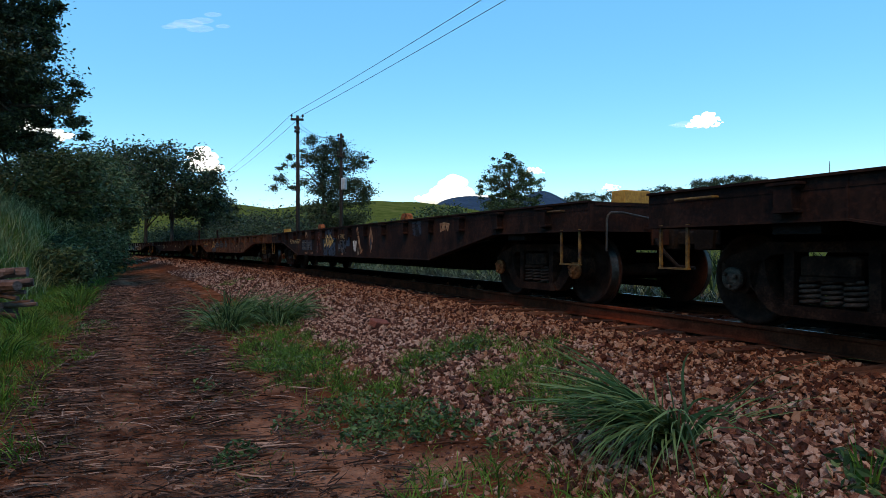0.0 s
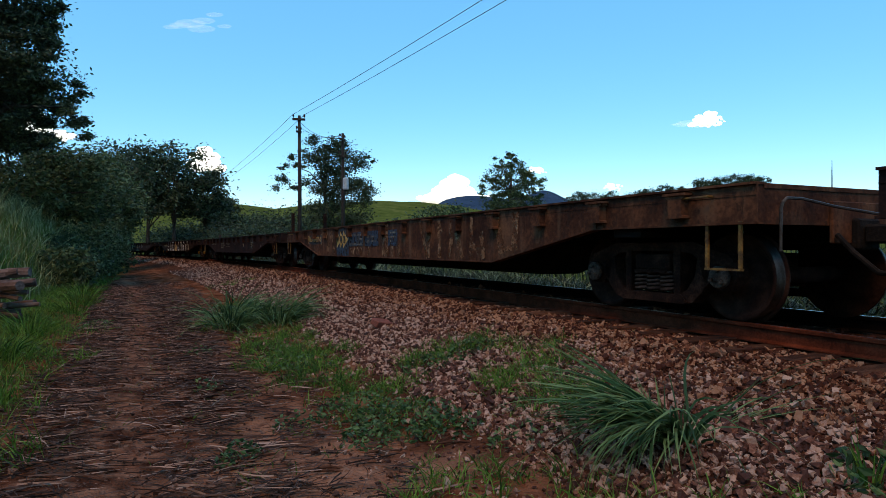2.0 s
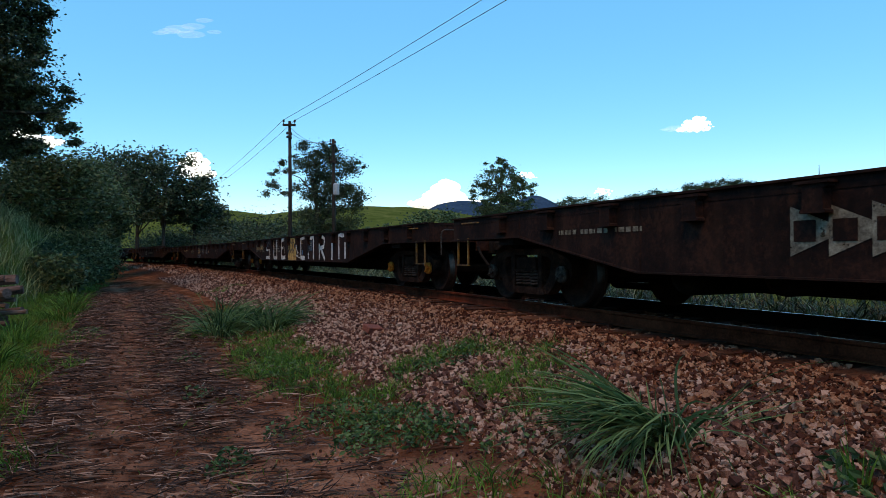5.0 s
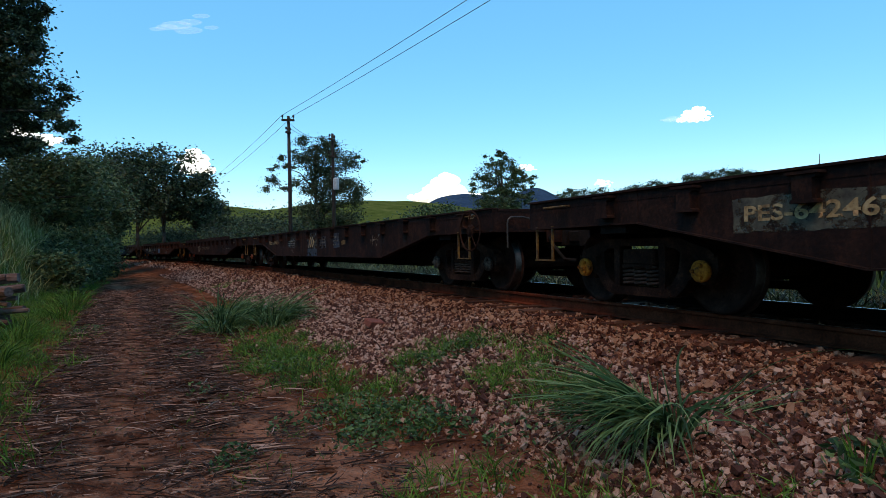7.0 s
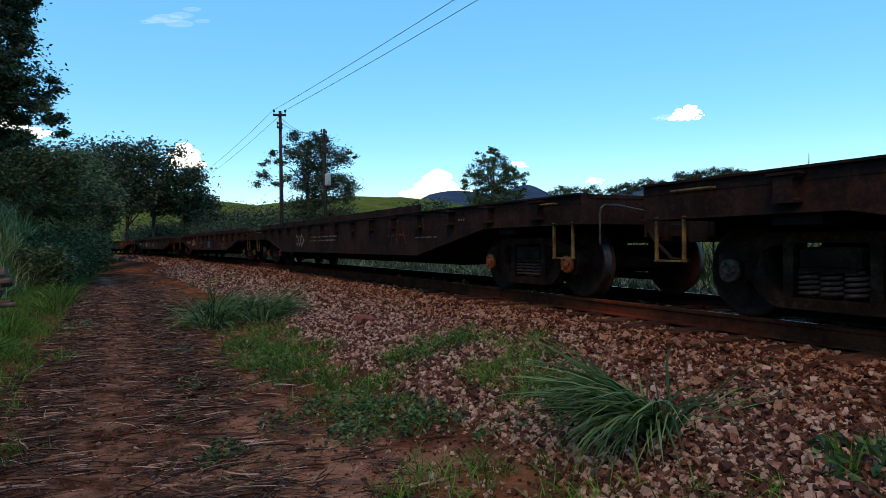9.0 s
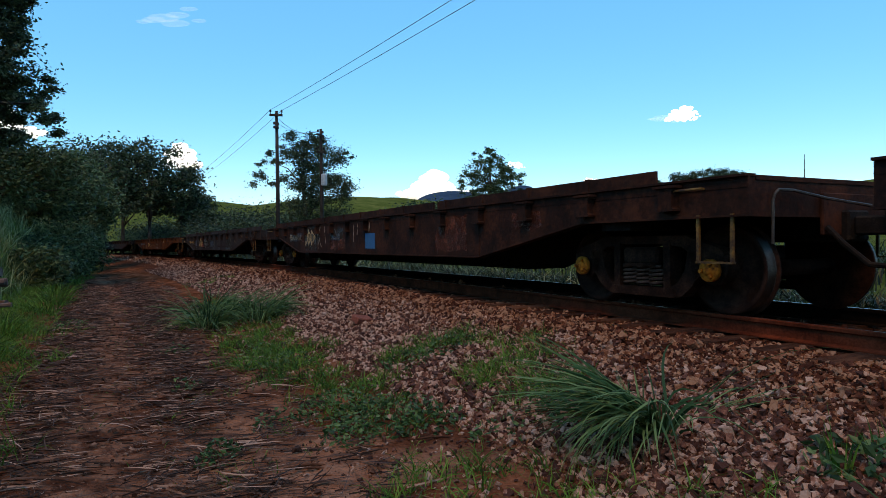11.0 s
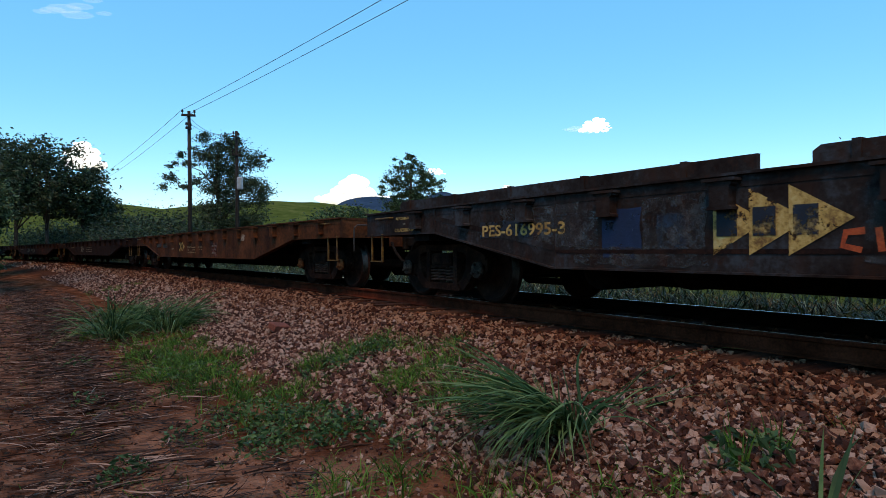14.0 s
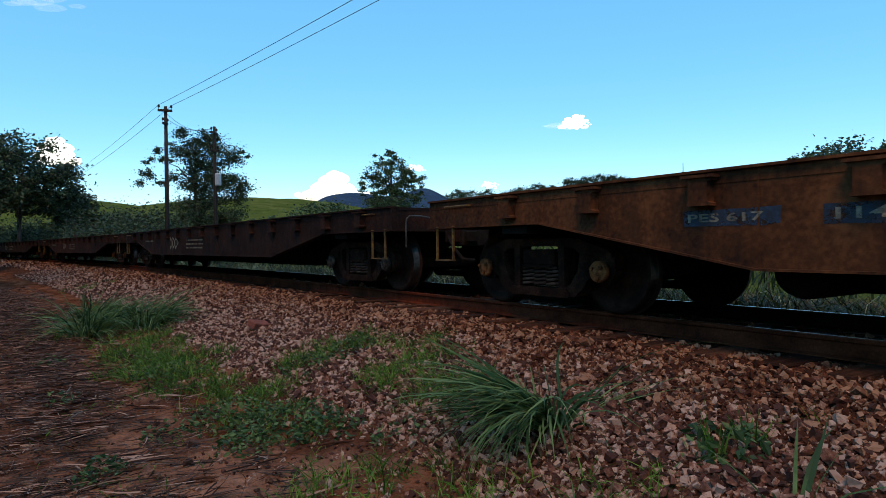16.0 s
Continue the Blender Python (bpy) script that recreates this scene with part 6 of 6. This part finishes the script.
def stones_mesh(name, xs, ys, size, rng, mat, sink=0.25, block=True):
    """Crushed stones: knocked-about blocks (or rounder icosahedra), each an island."""
    if block:
        base = np.array([(x, y, z) for x in (-1, 1) for y in (-1, 1) for z in (-1, 1)]) * 0.72
        faces = np.array([(0, 1, 3, 2), (4, 6, 7, 5), (0, 4, 5, 1), (2, 3, 7, 6), (0, 2, 6, 4), (1, 5, 7, 3)])
    else:
        base, faces = ico()
    n, m = len(xs), len(base)
    v = base[None] * rng.uniform(0.38, 1.30, (n, m, 3)) * rng.uniform(0.45, 1.30, (n, 1, 3)) * size[:, None, None]
    q = rng.normal(size=(n, 4))
    q /= np.linalg.norm(q, axis=1)[:, None]
    w, x, y, z = q.T
    rot = np.stack([np.stack([1 - 2 * (y * y + z * z), 2 * (x * y - z * w), 2 * (x * z + y * w)], -1), np.stack([2 * (x * y + z * w), 1 - 2 * (x * x + z * z), 2 * (y * z - x * w)], -1),
                    np.stack([2 * (x * z - y * w), 2 * (y * z + x * w), 1 - 2 * (x * x + y * y)], -1)], 1)
    v = np.einsum("nij,nkj->nki", rot, v)
    lift = rng.uniform(-sink, 0.9, n) * size
    lift -= 0.012 * (np.abs(to_track(xs, ys)[1]) < 1.55) if n > 1 else 0
    v += np.stack([xs, ys, height(xs, ys) + lift], 1)[:, None]
    f = (np.arange(n) * m)[:, None, None] + faces[None]
    return mesh_of(name, v.reshape(-1, 3).tolist(), f.reshape(-1, faces.shape[1]).tolist(), [mat])


def scatter(n, s0, s1, l0, l1, rng):
    s, l = rng.uniform(s0, s1, n), rng.uniform(l0, l1, n)
    x, y, _ = on_track(s, l)
    return x, y, s, l


def build_ballast():
    rng = np.random.RandomState(41)
    xs, ys, sz = [], [], []
    for n, s0, s1, l0, l1, a, b in ((58000, -8, 5, -4.0, -1.0, 0.013, 0.031), (23000, 5, 14, -4.0, -1.0, 0.016, 0.032), (14000, 14, 34, -4.1, -1.0, 0.024, 0.045), (4500, 34, 70, -3.0, -1.0, 0.045, 0.08),
                                    (3500, -8, 14, -0.75, 0.75, 0.028, 0.05), (2200, -8, 14, 0.9, 2.6, 0.03, 0.055), (8000, -6, 8, -5.0, -3.6, 0.009, 0.024), (700, -6, 10, -7.0, -5.0, 0.008, 0.022)):
        x, y, s, l = scatter(n, s0, s1, l0, l1, rng)
        keep = rng.rand(n) < np.clip((l + 5.1) / 1.3 + 0.35 * wave(x, y, 51, 1.2), 0.12, 1) if l0 <= -3.6 else np.ones(n, bool)
        # sleeper ends show through the stones
        over = (np.abs(((s + 22) / 0.56 + 0.5) % 1 - 0.5) * 0.56 < 0.12) & (np.abs(l) < 1.55)
        keep &= ~(over & (rng.rand(n) < 0.93)) & (np.abs(np.abs(l) - 0.835) > 0.13)
        xs.append(x[keep]), ys.append(y[keep]), sz.append(rng.uniform(a, b, n)[keep] * rng.choice([0.6, 1.0, 1.45], n, p=[0.36, 0.52, 0.12])[keep])
    xs, ys, sz = map(np.concatenate, (xs, ys, sz))
    rusty = to_track(xs, ys)[1] + 0.35 * wave(xs, ys, 52, 0.7) + rng.normal(0, 0.3, len(xs)) > -2.35
    tagged(new("ballast", stones_mesh("ballast", xs[rusty], ys[rusty], sz[rusty], rng, STONE_RUST)), "rust-dusted orange-brown crushed stone beside the rails", "ballast", kind="stuff")
    xs, ys, sz = xs[~rusty], ys[~rusty], sz[~rusty]
    bed = tagged(new("ballast", stones_mesh("ballast", xs, ys, sz, rng, STONE)), "loose reddish crushed-stone ballast on the track shoulder", "ballast", kind="stuff")
    # the nearest stones, one by one
    shapes = [stones_mesh("stone", np.zeros(1), np.zeros(1), np.array([1.0]), rng, STONE_OBJ) for k in range(10)]
    for me in shapes:
        mid = np.mean([v.co[:] for v in me.vertices], 0)
        me.transform(Matrix.Translation(-Vector(mid)))
    x, y, s, l = scatter(300, -4.2, -0.5, -3.7, -2.0, rng)
    for k in range(300):
        ob = new("stone", shapes[k % 10])
        ob.parent = bed
        r = float(rng.uniform(0.016, 0.032))
        ob.matrix_basis = pose(float(x[k]), float(y[k]), float(height(x[k], y[k])) + r * 0.8, *rng.uniform(0, 360, 3)) @ Matrix.Diagonal((r, r, r, 1))


build_ballast()


# ---------------------------------------------------------------- grass, weeds, litter
def ground_cover():
    rng = np.random.RandomState(77)

    def patch(n, spots):
        xs, ys = [], []
        for x, y, r, w in spots:
            m = int(n * w)
            a, q = rng.uniform(0, 6.283, m), r * rng.rand(m) ** 0.6
            xs.append(x + q * np.cos(a)), ys.append(y + q * np.sin(a))
        return np.concatenate(xs), np.concatenate(ys)

    def tufts(n, spots, each=(6, 26), spread=0.055):
        """Small clumps: many blades from each root, with bare ground between the clumps."""
        cx, cy = patch(n, spots)
        keep = wave(cx, cy, 57, 0.8) > -0.22
        cx, cy = cx[keep], cy[keep]
        m = rng.randint(*each, len(cx))
        cx, cy = np.repeat(cx, m), np.repeat(cy, m)
        return cx + rng.normal(0, spread, len(cx)), cy + rng.normal(0, spread, len(cx))

    # short grass along the foot of the ballast
    x, y = tufts(85, [(-1.9, 8.1, 0.75, 2.0), (-2.5, 9.3, 0.7, 1.4), (-1.4, 7.0, 0.6, 0.9), (0.1, 7.3, 0.65, 1.4), (0.75, 5.8, 0.5, 1.0), (1.0, 5.0, 0.4, 0.7), (0.15, 3.75, 0.40, 0.45), (0.55, 3.5, 0.40, 0.35),
                      (-0.7, 6.2, 0.6, 0.6), (-3.9, 12.3, 1.0, 1.5), (-4.9, 15, 0.8, 0.6), (-3.0, 10.6, 0.6, 0.6), (1.0, 6.6, 0.4, 0.3), (-0.4, 5.2, 0.5, 0.45), (-7.6, 22, 1.0, 0.4), (1.2, 3.0, 0.5, 0.4)])
    grass_field("grass", "clumps of short green grass between track and ballast", x, y, GRASS, rng, (0.06, 0.27), (0.005, 0.012), (0.1, 1.05), (0.2, 0.65))
    x, y = tufts(26, [(0.6, 4.6, 0.7, 1.0), (0.0, 4.4, 0.4, 0.5), (-0.9, 4.7, 0.5, 0.5), (-1.3, 4.2, 0.5, 0.4), (1.3, 6.4, 0.8, 0.6), (2.5, 3.4, 0.4, 0.2), (-2.2, 6.3, 0.7, 0.6)], (3, 12), 0.04)
    grass_field("grass", "sparse short grass sprouting from soil and stones", x, y, GRASS, rng, (0.04, 0.16), (0.004, 0.009), (0.1, 1.1), (0.2, 0.6))
    # verge on the far side of the cart track
    n = 16000
    s, d = rng.uniform(-4, 30, n), rng.rand(n) ** 1.3 * 2.6
    l = verge(s) - d + 0.5 * wave(s, d, 61, 2.0)
    x, y, _ = on_track(s, l)
    grass_field("grass", "lush green grass along the cart track's edge", x, y, GRASS, rng, (0.10, 0.42), (0.006, 0.014), (0.1, 0.9), (0.15, 0.6))
    # thin grass on the hump between the wheel ruts
    n = 1600
    s, l = rng.uniform(-3, 18, n), rng.normal(-6.2, 0.55, n)
    x, y, _ = on_track(s, l)
    keep = wave(x, y, 63, 1.0) > 0.15
    grass_field("grass", "sparse low grass between the wheel ruts", x[keep], y[keep], GRASS, rng, (0.04, 0.13), (0.004, 0.008), (0.2, 1.1), (0.15, 0.6))
    # tall grass over the bank
    n = 30000
    s = rng.uniform(3, 60, n)
    d = bank_foot(s) + rng.rand(n) ** 0.9 * 11.0
    l = verge(s) - d
    x, y, _ = on_track(s, l)
    grass_field("bank_grass", "tall pale green grass covering the bank", x, y, GRASS_TALL, rng, (0.5, 1.35), (0.012, 0.035), (0.05, 0.6), (0.15, 0.7))
    # tall grass beyond the rails
    n = 21000
    s, l = rng.uniform(-14, 62, n), 2.3 + rng.rand(n) ** 1.4 * 5
    x, y, _ = on_track(s, l)
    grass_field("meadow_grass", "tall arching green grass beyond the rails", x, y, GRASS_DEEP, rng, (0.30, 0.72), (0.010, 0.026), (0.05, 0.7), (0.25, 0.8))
    n = 15000
    s, l = rng.uniform(-13, 16, n), 2.35 + rng.rand(n) * 2.4
    x, y, _ = on_track(s, l)
    grass_field("meadow_grass", "dense undergrowth beyond the rails, darkened for the train's shade", x, y, GRASS_DEEP, rng, (0.28, 0.72), (0.014, 0.036), (0.1, 0.8), (0.25, 0.75))
    n = 2200
    s, l = rng.uniform(-12, 30, n), 2.25 + rng.rand(n) ** 1.6 * 1.8
    x, y, _ = on_track(s, l)
    keep = wave(x, y, 65, 2.2) > -0.25
    grass_field("meadow_grass", "grass blades coloured pale for sunlight, arching beyond the rails", x[keep], y[keep], GRASS_PALE, rng, (0.45, 0.95), (0.010, 0.024), (0.05, 0.45), (0.45, 0.95))
    n = 9000
    s, l = rng.uniform(0, 110, n), rng.uniform(7, 30, n)
    x, y, _ = on_track(s, l)
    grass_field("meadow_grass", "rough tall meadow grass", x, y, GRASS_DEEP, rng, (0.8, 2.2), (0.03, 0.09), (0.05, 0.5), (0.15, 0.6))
    # single tussocks
    LONG = (0.7, 0.95, 1.0, 0.9, 0.72, 0.42)
    tussock("grass_tussock", "large arching blue-green grass tussock on the ballast", 1.60, 4.08, 130, rng, GRASS_BLUE, (0.75, 1.30), (0.010, 0.024), 0.15, toward=3.25, lean=(0.70, 1.15), droop=(0.06, 0.22), one_way=0.98, fan=0.30, profile=LONG)
    tussock("grass_tussock", "drooping grey-green blades at the tussock's foot", 1.52, 4.04, 130, rng, GRASS_BLUE, (0.55, 1.02), (0.011, 0.024), 0.15, toward=3.85, lean=(0.45, 0.95), droop=(0.18, 0.38), fan=0.42, one_way=0.98, profile=LONG)
    tussock("grass_tussock", "upright young blades in the tussock's middle", 1.44, 4.12, 9, rng, GRASS_BLUE, (0.32, 0.50), (0.012, 0.022), 0.10, toward=3.0, lean=(0.05, 0.40), droop=(0.01, 0.06), fan=0.6, profile=LONG)
    tussock("grass_tussock", "trodden grass stems leaning over the stones", 1.70, 4.12, 20, rng, GRASS_BLUE, (0.45, 0.85), (0.006, 0.012), 0.07, toward=0.30, lean=(1.0, 1.40), droop=(0.02, 0.13), fan=0.28, one_way=0.97, profile=LONG)
    for tx, ty in ((-3.8, 12.3), (-3.3, 12.2), (-4.4, 12.8), (-3.0, 11.6), (-3.9, 11.5), (-4.6, 13.4)):
        tussock("grass_tussock", "blue-green grass tussock at the ballast's foot", tx, ty, 150, rng, GRASS_BLUE, (0.65, 1.2), (0.012, 0.024), 0.32, toward=-0.5, lean=(0.2, 0.95), droop=(0.16, 0.38), profile=LONG)
    for tx, ty in ((-11.2, 19.5), (-10.4, 18.2), (-12.2, 21.5), (-7.6, 11.5), (-6.4, 9.0), (-9.2, 15.6)):
        tussock("grass_tussock", "green grass tussock on the verge", tx, ty, 110, rng, GRASS, (0.4, 0.9), (0.010, 0.022), 0.35)
    for tx, ty in ((0.15, 7.2), (1.0, 5.2), (-1.9, 8.4), (-2.1, 7.6)):
        tussock("grass_tussock", "small green grass tussock", tx, ty, 70, rng, GRASS, (0.2, 0.42), (0.006, 0.012), 0.18)
    tussock("grass_tussock", "upright green shoots among the stones", 2.10, 3.12, 14, rng, GRASS, (0.22, 0.42), (0.012, 0.02), 0.06, lean=(0.05, 0.35), droop=(0.05, 0.2))
    tussock("grass_tussock", "upright green shoots among the stones", 2.36, 3.16, 16, rng, GRASS, (0.14, 0.26), (0.008, 0.014), 0.08, lean=(0.05, 0.6), droop=(0.05, 0.3))
    tussock("grass_tussock", "broad green blades close to the eye", 1.15, 2.75, 8, rng, GRASS_BLUE, (0.3, 0.5), (0.014, 0.024), 0.10, toward=2.6, lean=(0.9, 1.2), droop=(0.05, 0.25))
    tussock("grass_tussock", "broad green blades close to the eye", 2.1, 2.55, 10, rng, GRASS_BLUE, (0.3, 0.55), (0.014, 0.026), 0.12, lean=(0.5, 1.1), droop=(0.05, 0.3))
    tussock("grass_tussock", "broad green blades at the path's edge", -3.75, 4.95, 6, rng, GRASS_BLUE, (0.4, 0.6), (0.02, 0.03), 0.06, toward=0.3, lean=(0.8, 1.1), droop=(0.05, 0.2))
    # broad-leaved weeds
    for wx, wy, wr, wn in ((-0.35, 5.1, 0.45, 620), (-0.8, 5.6, 0.4, 380), (0.0, 4.85, 0.3, 240), (-0.55, 4.75, 0.25, 160), (-1.5, 4.6, 0.17, 130), (0.5, 4.4, 0.2, 70), (1.0, 4.6, 0.3, 130), (0.25, 7.1, 0.35, 240), (2.16, 3.16, 0.24, 110), (-1.75, 7.6, 0.4, 220),
                           (-0.2, 6.8, 0.3, 160), (-2.6, 6.9, 0.16, 50), (-2.2, 8.4, 0.3, 120), (-6.3, 9.6, 0.4, 160), (-7.0, 12.4, 0.5, 200), (-3.6, 9.2, 0.2, 60), (-1.25, 5.3, 0.2, 70)):
        weed("weed", "low green broad-leaved weeds on red soil", wx, wy, rng, wn, wr, 0.20, 0.026 if wx < 2 else 0.040)
    # dry straw and twigs on the cart track
    n = 105000
    s, l = -5 + 29 * rng.rand(n) ** 1.3, rng.uniform(-7.6, -4.7, n)
    x, y, _ = on_track(s, l)
    keep = rng.rand(n) < np.clip(0.45 + 0.5 * wave(x, y, 71, 1.3, 2) + 1.1 * wave(x, y * 1.8, 73, 0.45, 2), 0.04, 1) * np.clip(1.25 * np.minimum(np.hypot((x + 1.0) / 0.75, (y - 4.45) / 0.4), np.hypot((x + 1.65) / 0.5, (y - 5.5) / 0.55)) - 0.2, 0.06, 1) * (1 - 0.88 * np.exp(-((l + 6.45) / 0.33) ** 2) - 0.88 * np.exp(-((l + 5.0) / 0.28) ** 2))
    x, y = x[keep], y[keep]
    n = len(x)
    a = np.where(rng.rand(n) < 0.6, rng.normal(0.1, 0.5, n), rng.uniform(0, 6.283, n))
    base = np.stack([x, y, height(x, y) + rng.uniform(0.006, 0.05, n)], 1)
    long, wide = rng.uniform(0.04, 0.17, n) * rng.choice([0.6, 1.2, 2.6], n), rng.uniform(0.004, 0.012, n)
    lean, curl, pale = rng.uniform(1.42, 1.62, n), rng.uniform(-0.05, 0.10, n), rng.rand(n) < 0.34
    for sel, mat, words in ((pale, STRAW, "dry pale straw strewn on the cart track"), (~pale, STRAW_DARK, "dark broken stalks strewn on the cart track")):
        me = blades_mesh("straw_litter", base[sel], long[sel], wide[sel], a[sel], lean[sel], curl[sel], [mat])
        tagged(new("straw_litter", me), words, "straw", kind="stuff")
    n = 8000
    s, l = -5 + 27 * rng.rand(n) ** 1.2, rng.uniform(-7.8, -4.5, n)
    x, y, _ = on_track(s, l)
    tagged(new("soil_clods", stones_mesh("soil_clods", x, y, rng.uniform(0.005, 0.020, n) * rng.choice([0.6, 1.0, 2.0], n, p=[0.45, 0.4, 0.15]), rng, CLOD)), "small crumbs of dry red soil on the track", "soil", kind="stuff")
    # thicker cane stalks, mostly lying across the track
    n = 13000
    s, l = -5 + 24 * rng.rand(n) ** 1.25, rng.uniform(-7.5, -4.7, n)
    x, y, _ = on_track(s, l)
    keep = rng.rand(n) < np.clip(0.55 + 1.0 * wave(x, y, 75, 0.8, 2), 0.05, 1) * (1 - 0.85 * np.exp(-((l + 6.45) / 0.33) ** 2) - 0.9 * np.exp(-((l + 5.0) / 0.28) ** 2))
    x, y = x[keep], y[keep]
    n = len(x)
    a = np.where(rng.rand(n) < 0.7, rng.normal(0.1, 0.4, n), rng.uniform(0, 6.283, n))
    base = np.stack([x, y, height(x, y) + rng.uniform(0.015, 0.055, n)], 1)
    long, wide, pale = rng.uniform(0.12, 0.46, n), rng.uniform(0.006, 0.014, n), rng.rand(n) < 0.32
    lean, curl = rng.uniform(1.46, 1.60, n), rng.uniform(-0.03, 0.08, n)
    for sel, mat, words in ((pale, STRAW, "pale brown cane stalks lying across the track"), (~pale, STRAW_DARK, "dark rotting cane stalks lying across the track")):
        me = blades_mesh("cane_litter", base[sel], long[sel], wide[sel], a[sel], lean[sel], curl[sel], [mat], (0.9, 1.0, 0.95, 0.8))
        tagged(new("cane_litter", me), words, "stalks", kind="stuff")
    # a few thicker sticks
    for k, (sx, sy, ln, ang) in enumerate(((-0.78, 4.26, 0.36, 5), (-0.74, 4.2, 0.28, -12), (-1.35, 4.6, 0.3, 40), (-2.6, 5.2, 0.4, 12), (-1.9, 5.9, 0.35, -20), (-3.2, 6.4, 0.45, 8), (-0.45, 4.5, 0.25, 20),
                                           (-1.1, 3.9, 0.3, -5), (0.05, 4.55, 0.3, 8), (-2.2, 7.4, 0.3, -30), (1.75, 4.5, 0.3, 35))):
        bm = bmesh.new()
        tube(bm, [(-ln / 2, 0, 0), (0, 0.02, 0.01), (ln / 2, -0.01, 0)], 0.011, 6, radii=[0.007, 0.012, 0.008])
        st = tagged(part("stick", bm, SLEEPER), "dry brown broken stick on the soil", "stick")
        st.matrix_basis = pose(sx, sy, float(height(sx, sy)) + 0.012, 0, 0, ang)


CLOD = material("dry_red_soil_clods", [(0.04, 0.016, 0.009), (0.095, 0.042, 0.026), (0.18, 0.09, 0.058)], rough=0.95, scale=9, fine=60, bump=0.3, island=0.5)
ground_cover()


def log_pile():
    rng = random.Random(9)
    for k in range(14):
        x, y = -9.25 + rng.uniform(-0.22, 0.22), 13.0 + rng.uniform(-0.4, 0.4)
        ln, r = rng.uniform(0.9, 1.7), rng.uniform(0.05, 0.12)
        bm = bmesh.new()
        tube(bm, [(-ln / 2, 0, 0), (-ln * 0.15, 0.03, 0.02), (ln * 0.2, -0.02, 0.0), (ln / 2, 0.02, 0)], r, 8, radii=[r, r * 1.05, r * 0.95, r * 0.85])
        ob = tagged(part("log", bm, BARK_RED), "reddish-brown felled log in a roadside pile", "log", "logs in the pile")
        ob.matrix_basis = pose(x, y, float(height(x, y)) + 0.08 + 0.20 * (k // 3), rng.uniform(0, 360), rng.uniform(-6, 6), rng.uniform(-25, 30))


BARK_RED = material("reddish_stripped_bark", [(0.045, 0.024, 0.018), (0.10, 0.055, 0.042), (0.19, 0.12, 0.10)], rough=0.9, scale=4, fine=30, bump=0.6, stretch=(0.3, 1, 1))
log_pile()


def brick():
    bm = bmesh.new()
    box(bm, -0.14, 0.14, -0.10, 0.10, -0.05, 0.05, bevel=0.012)
    for v in bm.verts:
        v.co += Vector((noise.noise(v.co * 9), noise.noise(v.co * 11 + Vector((3, 0, 0))), 0)) * 0.02
    ob = tagged(part("broken_brick", bm, BRICK), "broken dark red brick lying on the ballast", "brick")
    ob.matrix_basis = pose(-0.96, 9.64, float(height(-0.96, 9.64)) + 0.06, 14, 8, 35)


BRICK = material("dark_red_brick", [(0.10, 0.028, 0.018), (0.17, 0.05, 0.032), (0.22, 0.07, 0.045)], rough=0.9, scale=8, fine=50, bump=0.5)
brick()
# ---------------------------------------------------------------- motion of the train
def motions():
    for k, w in WAGONS.items():
        walk(w, [(0.5 * j, wagon_pose(k, 0.5 * j)) for j in range(33)])
    spin = SPEED / WHEEL_R
    for k, ws, x in SPINNING:
        # a wheelset rolls all through the clip; while far up the line or gone by it is keyed at rest
        mid = FIRST + PERIOD * k + CENTRE / SPEED
        t0, t1 = max(0.0, mid - 5.2), min(16.0, mid + 1.9)
        if t1 <= t0:
            walk(ws, [(0, pose(x, 0, WHEEL_R)), (16, pose(x, 0, WHEEL_R))])
            continue
        times = [j / FPS for j in range(round(t0 * FPS), round(t1 * FPS) + 1)]
        rows = [(t, pose(x, 0, WHEEL_R, 0, math.degrees(spin * (t - t0)) % 360, 0)) for t in times]
        if times[0] > 0:
            rows.insert(0, (0, rows[0][1]))
        if times[-1] < 16:
            rows.append((16, rows[-1][1]))
        walk(ws, rows)


motions()
